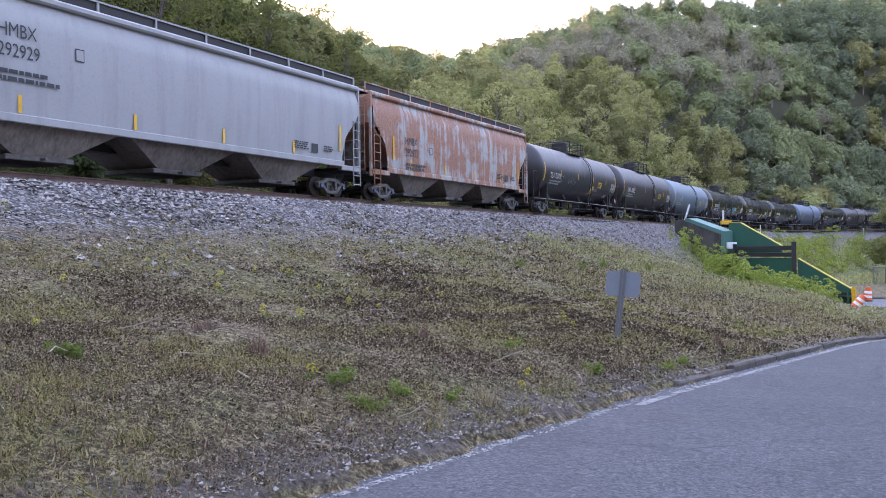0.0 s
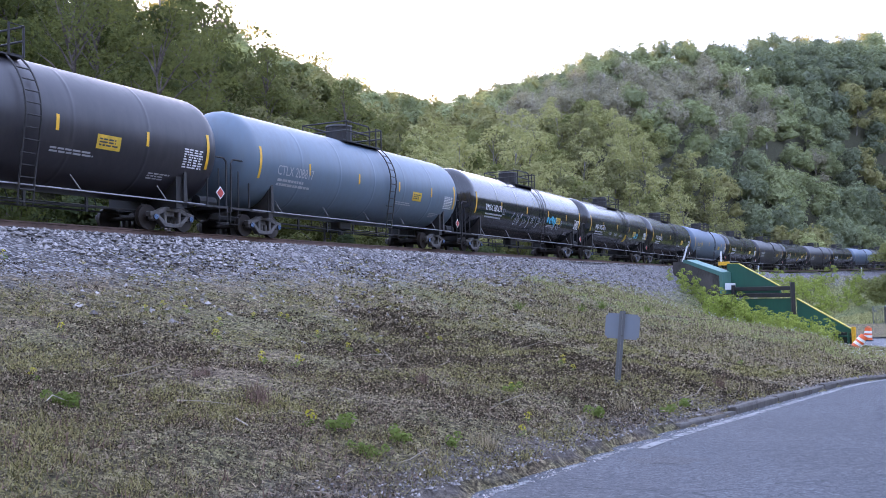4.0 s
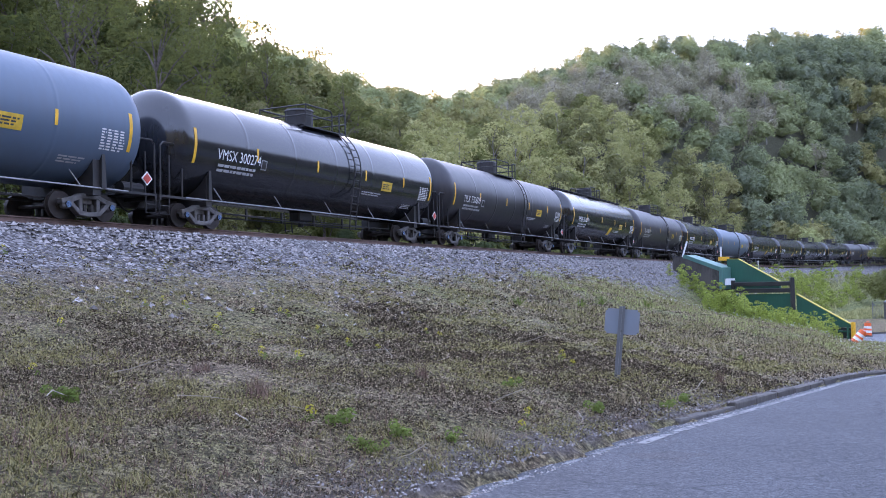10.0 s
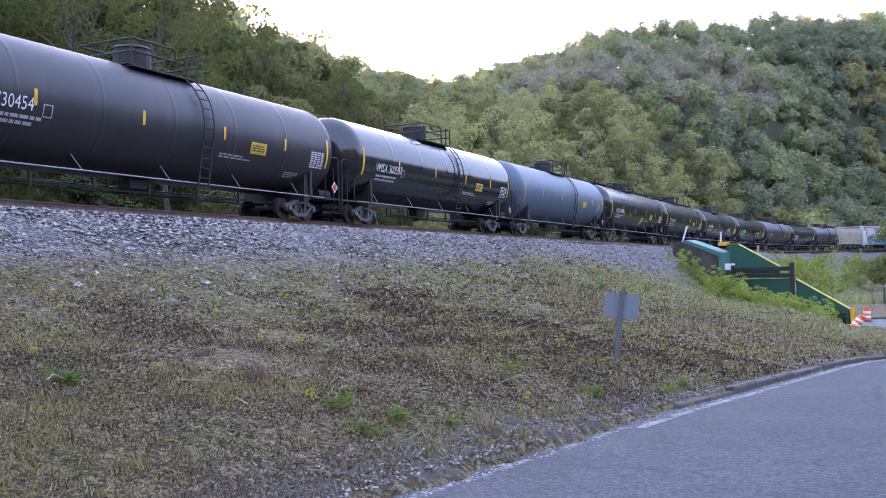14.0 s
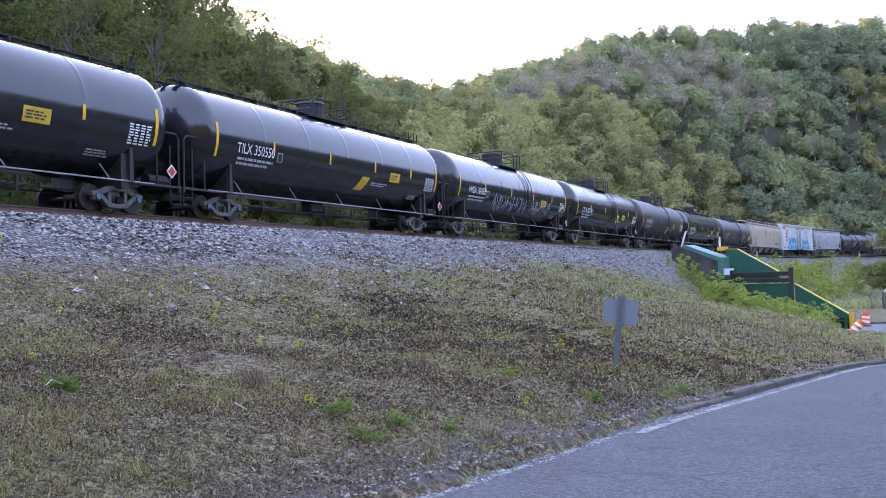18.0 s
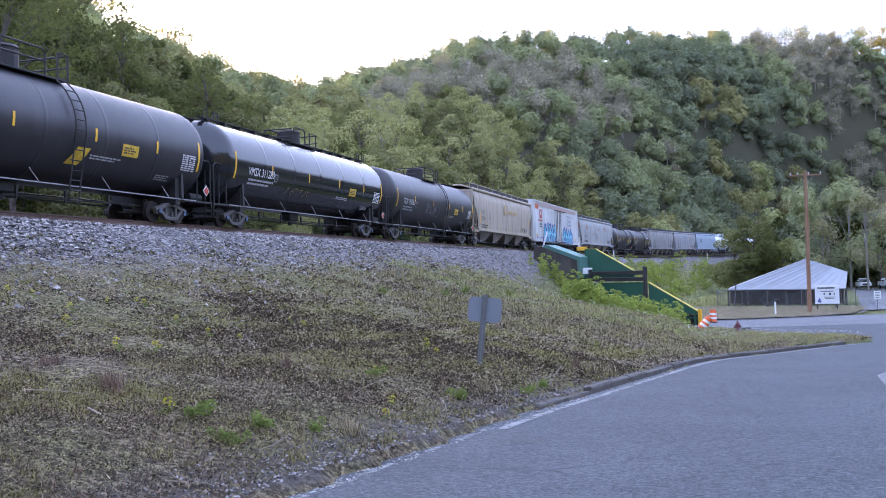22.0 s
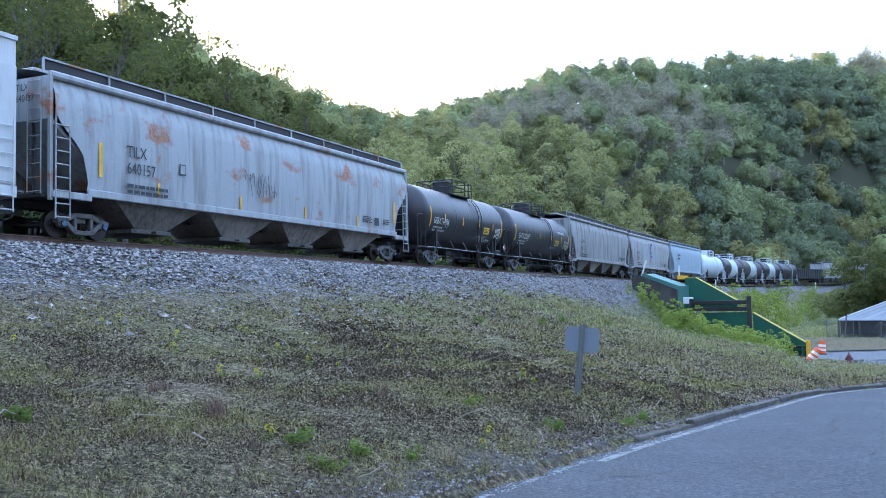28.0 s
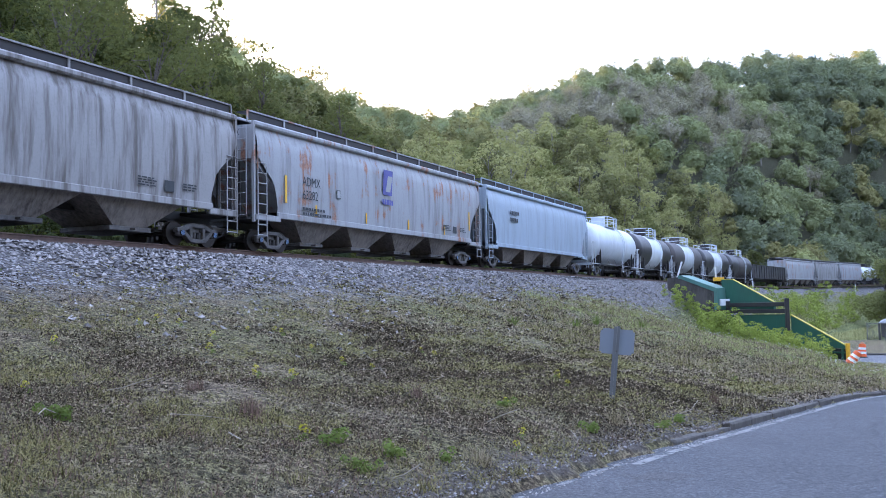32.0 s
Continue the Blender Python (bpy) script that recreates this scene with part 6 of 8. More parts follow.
GRASS_BROWN = leaf_material("withered_stalks", (0.05, 0.03, 0.026), (0.26, 0.17, 0.14), 0.1, solo=True)
LITTER = leaf_material("leaf_litter", (0.02, 0.013, 0.01), (0.3, 0.23, 0.17), 0.1, solo=True)
WEED = leaf_material("weed_leaf", (0.07, 0.11, 0.028), (0.2, 0.26, 0.07), 0.35)
YELLOW_BLOOM = leaf_material("yellow_bloom", (0.4, 0.38, 0.03), (0.62, 0.55, 0.06), 0.3)
WHITE_BLOOM = leaf_material("white_seed_head", (0.5, 0.5, 0.45), (0.75, 0.74, 0.7), 0.3)
STONE = worn("crushed_stone", (0.26, 0.238, 0.225), 0.9, dirt=(0.12, 0.11, 0.105), amount=0.6, streak=False, fine=30)
TWIG = plain("bleached_twig", (0.34, 0.29, 0.23), 0.9, 0, 0.35, 9)


def island_tint(mat, lo, hi):
    """Vary a material from piece to piece of one mesh."""
    n, l = mat.node_tree.nodes, mat.node_tree.links
    b = n["Principled BSDF"]
    geo = n.new("ShaderNodeNewGeometry")
    src = b.inputs["Base Color"].links[0].from_socket
    sc = n.new("ShaderNodeVectorMath")
    sc.operation = "SCALE"
    l.new(src, sc.inputs[0])
    l.new(mathn(n, l, "ADD", mathn(n, l, "MULTIPLY", geo.outputs["Random Per Island"], hi - lo), lo), sc.inputs["Scale"])
    l.new(sc.outputs[0], b.inputs["Base Color"])


island_tint(STONE, 0.3, 1.75)


def bank_points(rng, count, s0, s1, o0, o1, near=0.0, patchy=0.0):
    """Random points on the bank between shoulder and kerb, denser towards the viewer as near grows."""
    xs, ys = [], []
    got = 0
    while got < count:
        k = count * 3
        s, o = rng.uniform(s0, s1, k), rng.uniform(o0, o1, k)
        x, y = C0[0] + s * U[0] - o * N[0], C0[1] + s * U[1] - o * N[1]
        dk, side = dist_line(x, y, KERB + NOSE[1:])
        ax, ay = WALL_A
        bx, by = WALL_B
        right = ((bx - ax) * (y - ay) - (by - ay) * (x - ax)) > -2
        r = np.hypot(x, y)
        az = np.degrees(np.arctan2(x, y))
        # growth comes in patches a metre or two across
        wave = np.sin(x * 1.7 + 1.3 * np.sin(y * 0.9)) + np.sin(y * 1.3 + 1.7 * np.sin(x * 0.8 + 2.0)) + 0.7 * np.sin(3.1 * x - 2.3 * y)
        ok = (rng.rand(k) < np.clip(0.5 + patchy * wave, 0.06, 1)) & (side > 0) & (dk > 0.12) & ~right & (y > 4) & (az > -31) & (rng.rand(k) < np.clip((o - 3.4) / 11.0, 0.02, 1)) & (rng.rand(k) < np.minimum(1, (9.0 / np.maximum(r, 5)) ** near))
        xs.append(x[ok])
        ys.append(y[ok])
        got += ok.sum()
    x, y = np.concatenate(xs)[:count], np.concatenate(ys)[:count]
    return x, y, land_z(x, y) + 0.0


def blades(rng, x, y, z, per, h0, h1, width, lean, spread):
    n = len(x)
    bx = np.repeat(x, per) + rng.normal(0, spread, n * per)
    by = np.repeat(y, per) + rng.normal(0, spread, n * per)
    bz = np.repeat(z, per) - 0.02
    h = np.repeat(rng.uniform(h0, h1, n), per) * rng.uniform(0.5, 1.1, n * per)
    a = rng.uniform(0, 2 * math.pi, n * per)
    l = np.abs(rng.normal(0, lean, n * per)) * h
    w = width * rng.uniform(0.7, 1.4, n * per)
    dx, dy = np.cos(a), np.sin(a)
    e = rng.uniform(0, 2 * math.pi, n * per)
    ex, ey = np.cos(e) * w, np.sin(e) * w
    v = np.stack([np.stack([bx - ex, by - ey, bz], 1), np.stack([bx + ex, by + ey, bz], 1), np.stack([bx + dx * l, by + dy * l, bz + h], 1)], 1).reshape(-1, 3)
    i = np.arange(n * per) * 3
    return v, np.stack([i, i + 1, i + 2], 1)


def stuff(name, v, f, mat, label, category):
    return tagged(mesh_from(name, v, f, mat), label, category, kind="stuff")


def cover_bank():
    rng = np.random.RandomState(31)
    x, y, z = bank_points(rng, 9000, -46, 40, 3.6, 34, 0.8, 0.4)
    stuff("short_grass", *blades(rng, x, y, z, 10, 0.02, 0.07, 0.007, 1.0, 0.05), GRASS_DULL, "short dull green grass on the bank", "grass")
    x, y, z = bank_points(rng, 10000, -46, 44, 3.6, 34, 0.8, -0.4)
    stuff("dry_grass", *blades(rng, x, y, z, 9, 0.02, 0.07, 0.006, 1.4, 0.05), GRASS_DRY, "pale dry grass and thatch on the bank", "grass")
    x, y, z = bank_points(rng, 3500, -46, 14, 4.5, 34, 1.4)
    stuff("withered_stalks", *blades(rng, x, y, z, 6, 0.05, 0.16, 0.005, 0.8, 0.05), GRASS_BROWN, "brown withered weed stalks on the bank", "dead weeds")
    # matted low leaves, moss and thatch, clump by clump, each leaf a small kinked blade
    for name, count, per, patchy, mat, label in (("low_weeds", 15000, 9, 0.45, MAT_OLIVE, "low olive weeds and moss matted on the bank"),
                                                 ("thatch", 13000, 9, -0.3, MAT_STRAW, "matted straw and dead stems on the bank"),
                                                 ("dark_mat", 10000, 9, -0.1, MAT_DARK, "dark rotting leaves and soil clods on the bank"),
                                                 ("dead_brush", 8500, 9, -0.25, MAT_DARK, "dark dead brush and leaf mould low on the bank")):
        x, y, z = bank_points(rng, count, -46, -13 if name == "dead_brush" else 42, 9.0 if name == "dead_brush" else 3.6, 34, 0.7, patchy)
        x, y, z = (np.repeat(q, per) for q in (x, y, z))
        n = len(x)
        r = np.hypot(x, y)
        x, y = x + rng.normal(0, 0.07, n), y + rng.normal(0, 0.07, n)
        c = np.stack([x, y, z + np.abs(rng.normal(0, 0.035, n))], 1)
        d = rng.normal(size=(n, 3)) * np.array([1, 1, 0.7])
        d /= np.linalg.norm(d, axis=1)[:, None]
        e = np.cross(d, rng.normal(size=(n, 3)))
        e /= np.linalg.norm(e, axis=1)[:, None]
        q = (0.0013 * np.clip(r, 7, 30) * rng.uniform(0.6, 1.5, n))[:, None]
        v = np.stack([c - d * q, c + e * q * 0.8, c + d * q], 1).reshape(-1, 3)
        stuff(name, v, np.arange(3 * n).reshape(-1, 3), mat, label, "ground cover")
    # low tussocks, each a small mound
    x, y, z = bank_points(rng, 1100, -46, 30, 6, 34, 0.9, 0.3)
    stuff("tussocks", *blades(rng, x, y, z, 34, 0.06, 0.15, 0.006, 0.9, 0.08), GRASS_DULL, "low olive tussocks of grass on the bank", "grass")
    # fresh growth thickens along the bank towards the bridge
    x, y, z = bank_points(rng, 16000, -30, 46, 6.0, 34, 0.25, 0.3)
    s, o = track_coords(x, y)
    ok = rng.rand(len(x)) < np.clip((s + 20) / 30, 0, 1) ** 1.5
    stuff("fresh_grass", *blades(rng, x[ok], y[ok], z[ok], 8, 0.04, 0.16, 0.009, 0.6, 0.07), GRASS_FRESH, "fresh yellow-green grass on the bank", "grass")
    x, y, z = bank_points(rng, 8500, 0, 46, 6.0, 34, 0.0, 0.3)
    stuff("long_grass", *blades(rng, x, y, z, 8, 0.06, 0.24, 0.011, 0.6, 0.13), GRASS_LUSH, "long fresh grass at the foot of the wall", "grass")
    x, y, z = bank_points(rng, 6500, -8, 44, 7.0, 32, 0.0, 0.3)
    stuff("seeding_grass", *blades(rng, x, y, z, 7, 0.12, 0.3, 0.01, 0.5, 0.12), GRASS_DRY, "pale seeding grass among the green", "grass")
    s, o = rng.uniform(70, 160, 5200), rng.uniform(4.5, 19, 5200)
    pts = np.array([track_at(a, b)[:2] for a, b in zip(s, o)])
    stuff("far_bank_grass", *blades(rng, pts[:, 0], pts[:, 1], land_z(pts[:, 0], pts[:, 1]), 9, 0.15, 0.5, 0.025, 0.6, 0.3), GRASS_FRESH, "rank green growth on the embankment beyond the bridge", "grass")
    # leaf litter, thickest low on the near bank
    x, y, z = bank_points(rng, 5000, -46, 14, 5, 34, 1.3, -0.3)
    n = len(x)
    c = np.stack([x, y, z + 0.03], 1)
    d = rng.normal(size=(n, 3)) * np.array([1, 1, 0.35])
    d /= np.linalg.norm(d, axis=1)[:, None]
    e = np.cross(d, rng.normal(size=(n, 3)))
    e /= np.linalg.norm(e, axis=1)[:, None]
    s = rng.uniform(0.01, 0.034, n)[:, None]
    v = np.stack([c - d * s, c + e * s * 0.6, c + d * s + np.array([0, 0, 0.02]), c - e * s * 0.6], 1).reshape(-1, 3)
    i = np.arange(n) * 4
    stuff("leaf_litter", v, np.concatenate([np.stack([i, i + 1, i + 2], 1), np.stack([i, i + 2, i + 3], 1)]), LITTER, "scattered dead leaves and paper-pale litter", "leaf litter")
    # stones: ballast shoulder, and grit along the kerb
    base = np.array([(1, 0, 0), (-1, 0, 0), (0, 1, 0), (0, -1, 0), (0, 0, 1), (0, 0, -1)], float)
    tri = np.array([(0, 2, 4), (2, 1, 4), (1, 3, 4), (3, 0, 4), (2, 0, 5), (1, 2, 5), (3, 1, 5), (0, 3, 5)])

    def stones(x, y, z, lo, hi):
        n = len(x)
        v = base[None] * (1 + rng.normal(0, 0.25, (n, 6, 1))) + rng.normal(0, 0.18, (n, 6, 3))
        v = v * rng.uniform(lo, hi, n)[:, None, None] * np.array([1, 1, 0.75])
        v = v + np.stack([x, y, z], 1)[:, None]
        return v.reshape(-1, 3), (tri[None] + 6 * np.arange(n)[:, None, None]).reshape(-1, 3)

    n = 22000
    s = rng.uniform(-24, 85, n * 2)
    keep = rng.rand(n * 2) < np.clip(30 / (s + 45), 0.1, 1)
    s = s[keep][:n]
    o = 0.95 + np.abs(rng.normal(0, 1.0, len(s))) * np.where(rng.rand(len(s)) < 0.35, 4.2, 1.7)
    P = C0[0] + s * U[0] - o * N[0], C0[1] + s * U[1] - o * N[1]
    ok = ((s < 51) & (o < 12)) | ((s > 69) & (o < 5))
    x, y = P[0][ok], P[1][ok]
    keep = o[ok] > 5.5
    z = land_z(x, y) + np.where(keep, -0.008, 0.02) + np.where(o[ok] < 2.9, 0.04 * (2.9 - o[ok]) / 1.9, 0)
    stuff("ballast", *stones(x, y, z, 0.035, 0.08), STONE, "crushed grey ballast stones beside the rail", "ballast")
    k = rng.randint(0, len(KERB) - 2, 7000)
    t = rng.rand(7000)
    KA = np.array(KERB)
    pts = KA[k] + (KA[k + 1] - KA[k]) * t[:, None]
    off = -np.abs(rng.normal(0, 0.35, 7000)) + 0.25
    dv = KA[k + 1] - KA[k]
    dv /= np.linalg.norm(dv, axis=1)[:, None]
    x, y = pts[:, 0] + dv[:, 1] * off, pts[:, 1] - dv[:, 0] * off
    ok = (y > 5) & (y < 36)
    x, y = x[ok], y[ok]
    stuff("grit", *stones(x, y, np.maximum(land_z(x, y), road_z(y)) + 0.008, 0.006, 0.022), STONE, "loose grit and pebbles along the road edge", "grit")


def weed_mesh(seed, n, size, h, mat, name, parent):
    rng = np.random.RandomState(seed)
    lobes = [(rng.normal(0, h * 0.3), rng.normal(0, h * 0.3), h * rng.uniform(0.3, 0.8), h * 0.35, h * 0.35) for _ in range(5)]
    v, f = leaf_cloud(rng, lobes, n, size)
    return mesh_from(name, v, f, mat, parent)


def place_weeds():
    """Single plants that stand out on the bank."""
    rng = np.random.RandomState(5)
    tuft = tagged(new("weed"), "fresh green leafy weed on the dry bank", "weed", "weeds on the bank")
    weed_mesh(1, 190, 0.028, 0.22, WEED, "foliage", tuft)
    bloom = tagged(new("wild_mustard"), "small yellow-flowering weed on the bank", "flower", "yellow flowers on the bank")
    weed_mesh(2, 40, 0.02, 0.16, WEED, "foliage", bloom)
    r2 = np.random.RandomState(3)
    v, f = leaf_cloud(r2, [(0, 0, 0.2, 0.07, 0.05), (0.05, 0.03, 0.16, 0.05, 0.04)], 34, 0.018)
    mesh_from("blossom", v, f, YELLOW_BLOOM, bloom)
    yucca = tagged(new("grass_clump"), "spiky blue-green clump of broad leaves", "plant", "clumps on the bank")
    v, f = blades(r2, np.zeros(1), np.zeros(1), np.zeros(1), 60, 0.4, 0.5, 0.014, 0.9, 0.06)
    mesh_from("foliage", v, f, WEED, yucca)
    stalk = tagged(new("dead_tuft"), "brown dead tuft of upright stalks", "dead plant", "dead tufts on the bank")
    v, f = blades(r2, np.zeros(1), np.zeros(1), np.zeros(1), 70, 0.35, 0.45, 0.006, 0.35, 0.08)
    mesh_from("tuft", v, f, GRASS_BROWN, stalk)
    pale = tagged(new("pale_tuft"), "pale straw-coloured grass tuft by the road", "grass", "pale tufts")
    v, f = blades(r2, np.zeros(1), np.zeros(1), np.zeros(1), 90, 0.3, 0.36, 0.007, 0.6, 0.1)
    mesh_from("tuft", v, f, GRASS_DRY, pale)
    used = set()

    def put(ob, x, y, sc):
        z = ground_at(x, y)
        m = pose(x, y, z, 0, 0, rng.uniform(0, 360))
        if ob in used:
            ob = copy_thing(ob, m)
        else:
            used.add(ob)
            ob.matrix_basis = m
        ob.scale = (sc, sc, sc)

    for x, y, sc in WEED_SPOTS:
        put(tuft, x, y, sc)
    for x, y, sc in BLOOM_SPOTS:
        put(bloom, x, y, sc)
    for x, y, sc in CLUMP_SPOTS:
        put(yucca, x, y, sc)
    for x, y, sc in DEAD_SPOTS:
        put(stalk, x, y, sc)
    for x, y, sc in PALE_SPOTS:
        put(pale, x, y, sc)
    # seed heads on the far lower bank
    x, y, z = bank_points(rng, 900, 6, 40, 6, 26, 0)
    v, f = leaf_cloud(rng, np.stack([x, y, z + 0.25, np.full(len(x), 0.03), np.full(len(x), 0.03)], 1), 3200, 0.022)
    stuff("seed_heads", v, f, WHITE_BLOOM, "white dandelion seed heads in the long grass", "flower")
    # saplings and shrubs in front of the wall
    for i in range(110):
        q = 0.3 + 0.7 * rng.rand() if i > 5 else 0.1 + 0.2 * rng.rand()
        x, y = 20.2 + 5.0 * q + rng.normal(0, 0.9) - 2.2, 72.5 - 15 * q + rng.normal(0, 1.2) - 1.2
        plant(6, 1, x, y, ground_at(x, y) - 0.1, rng.uniform(0.45, 1.0), rng, i % 3)
    for i in range(9):
        x, y = 25.2 + rng.normal(0, 0.7) - 1.5, 57 + rng.normal(0, 2.2)
        plant(6, 1, x, y, ground_at(x, y) - 0.1, rng.uniform(0.35, 0.6), rng, i % 3)
    # dry twigs lying on the near bank
    for i in range(34):
        x, y, z = bank_points(rng, 1, -44, 6, 9, 33, 1.5)
        a, L = rng.uniform(0, 6.28), rng.uniform(0.25, 0.9)
        bm = bmesh.new()
        p0 = Vector((0, 0, 0.02))
        p1 = Vector((L * 0.5 * math.cos(a), L * 0.5 * math.sin(a), rng.uniform(0.03, 0.16)))
        p2 = p1 + Vector((L * 0.5 * math.cos(a + 0.4), L * 0.5 * math.sin(a + 0.4), rng.uniform(-0.05, 0.14)))
        pipe(bm, [p0, p1, p2], 0.006, 4)
        o = link_mesh("twig", bm, TWIG)
        o.location = (x[0], y[0], z[0])
        tagged(o, "dry bleached twig lying on the weedy bank", "twig", "twigs on the bank")


BLOOM_SPOTS = [(-5.48, 16.95, 0.6), (-5.36, 17.59, 0.68), (-4.93, 17.59, 0.75), (-4.16, 17.1, 0.83), (-3.89, 15.74, 0.9), (-3.85, 18.68, 0.6), (-3.41, 19.31, 0.68), (-5.78, 13.93, 0.75), (-2.79, 14.14, 0.83), (-8.63, 18.04, 0.9), (-2.76, 13.93, 0.6), (-4.7, 10.56, 0.68), (-2.46, 17.99, 0.75), (-1.74, 16.73, 0.83), (-2.23, 14.11, 0.9), (-1.21, 16.83, 0.6), (-0.39, 20.61, 0.68), (-0.09, 20.12, 0.75), (-3.23, 19.07, 0.83), (2.45, 19.03, 0.9), (1.02, 14.22, 0.6), (0.95, 11.51, 0.68), (1.09, 12.2, 0.75), (-1.41, 9.63, 0.83), (9.54, 52.81, 0.9), (2.45, 18.81, 0.6), (2.48, 17.8, 0.68)]
WEED_SPOTS = [(-3.86, 9.45, 0.64), (-3.77, 9.39, 0.72), (-3.95, 9.48, 0.8), (-0.48, 10.0, 0.88), (-1.13, 9.78, 0.96), (-0.71, 9.26, 0.64), (0.09, 10.37, 0.72), (1.01, 14.07, 0.8), (4.21, 16.34, 0.88), (2.24, 13.78, 0.96), (-0.85, 9.31, 0.64), (8.36, 26.02, 0.72), (3.71, 15.47, 0.8)]
CLUMP_SPOTS = [(2.52, 30.7, 0.8), (5.15, 34.17, 0.9), (6.25, 36.18, 1.0), (8.43, 38.0, 1.1)]
DEAD_SPOTS = [(-3.15, 12.14, 0.64), (-2.11, 10.83, 0.72), (-0.35, 14.01, 0.8), (-2.22, 10.93, 0.88), (5.71, 19.3, 0.96), (-3.22, 12.06, 0.64)]
PALE_SPOTS = [(0.5, 10.59, 0.64), (0.39, 10.63, 0.72), (6.02, 19.55, 0.8), (6.66, 20.04, 0.88), (2.84, 14.87, 0.96)]
cover_bank()
place_weeds()
# ---- things beside the line and the road ----
GREEN_STEEL = worn("green_painted_steel", (0.02, 0.10, 0.062), 0.55, 0, (0.03, 0.05, 0.04), 0.35)
GREEN_PALE = worn("weathered_pale_green_paint", (0.10, 0.24, 0.2), 0.6, 0, (0.08, 0.12, 0.1), 0.4)
YELLOW_EDGE = plain("yellow_edge_paint", (0.5, 0.42, 0.06), 0.6, 0, 0.25, 5)
YELLOW_POST = plain("amber_post_paint", (0.68, 0.36, 0.02), 0.5)
POST_WHITE = worn("white_post_paint", (0.72, 0.72, 0.72), 0.6, 0, (0.35, 0.33, 0.3), 0.4)
SIGN_BACK = worn("dull_aluminium", (0.2, 0.225, 0.26), 0.6, 0.1, (0.2, 0.2, 0.2), 0.3, False)
GALV = worn("galvanised_steel", (0.16, 0.165, 0.17), 0.55, 0.4, (0.12, 0.1, 0.08), 0.4)
POLE_WOOD = worn("brown_pole_timber", (0.26, 0.14, 0.08), 0.85, 0, (0.1, 0.06, 0.04), 0.5)
ORANGE = plain("orange_plastic", (0.75, 0.13, 0.03), 0.5, 0, 0.12, 4)
DRUM_WHITE = plain("white_reflective_band", (0.75, 0.75, 0.72), 0.5)
RUBBER = plain("black_rubber", (0.02, 0.02, 0.02), 0.8)
HYDRANT = plain("dull_red_hydrant_paint", (0.16, 0.045, 0.06), 0.6)
ROOF_METAL = worn("grey_sheet_roof", (0.24, 0.26, 0.285), 0.5, 0.3, (0.2, 0.17, 0.15), 0.5)
SHED_WOOD = worn("dark_weathered_timber", (0.07, 0.06, 0.052), 0.9)
BOARD_WHITE = worn("white_sign_board", (0.72, 0.74, 0.75), 0.6, 0, (0.4, 0.4, 0.4), 0.2)
CAR_WHITE = plain("white_vehicle_paint", (0.7, 0.71, 0.72), 0.3, 0, 0.05, 2)
CAR_SILVER = plain("silver_vehicle_paint", (0.52, 0.54, 0.57), 0.3, 0.2, 0.05, 2)
CAR_BLACK = plain("black_vehicle_paint", (0.012, 0.013, 0.015), 0.2, 0, 0.1, 2)
CHROME = plain("bright_trim", (0.6, 0.6, 0.6), 0.25, 0.9, 0.05)
LIGHT_RED = plain("red_lamp_lens", (0.35, 0.02, 0.02), 0.3)
LIGHT_CLEAR = plain("clear_lamp_lens", (0.6, 0.6, 0.6), 0.2)
GLASS = material("tinted_glass", 0.06, 0, 0.6)[0]
GLASS.node_tree.nodes["Principled BSDF"].inputs["Base Color"].default_value = (0.02, 0.024, 0.027, 1)


def along_wall(d, z=0.0, out=0.0):
    """A point d metres along the wing wall from its upper end; out: metres towards the viewer."""
    ax, ay = WALL_A
    bx, by = WALL_B
    L = math.hypot(bx - ax, by - ay)
    ux, uy = (bx - ax) / L, (by - ay) / L
    return Vector((ax + ux * d + uy * out, ay + uy * d - ux * out, z))


def wall_plate(name, outline, thick, mat, parent, out=0.0, label=""):
    """A vertical plate on the wing wall from an outline of (distance, height)."""
    bm = bmesh.new()
    f = [bm.verts.new(along_wall(d, z, out)) for d, z in outline]
    g = [bm.verts.new(along_wall(d, z, out - thick)) for d, z in outline]
    bm.faces.new(f)
    bm.faces.new(g[::-1])
    k = len(f)
    for i in range(k):
        bm.faces.new((f[i], g[i], g[(i + 1) % k], f[(i + 1) % k]))
    bmesh.ops.recalc_face_normals(bm, faces=bm.faces)
    return part(name, bm, mat, parent, label)


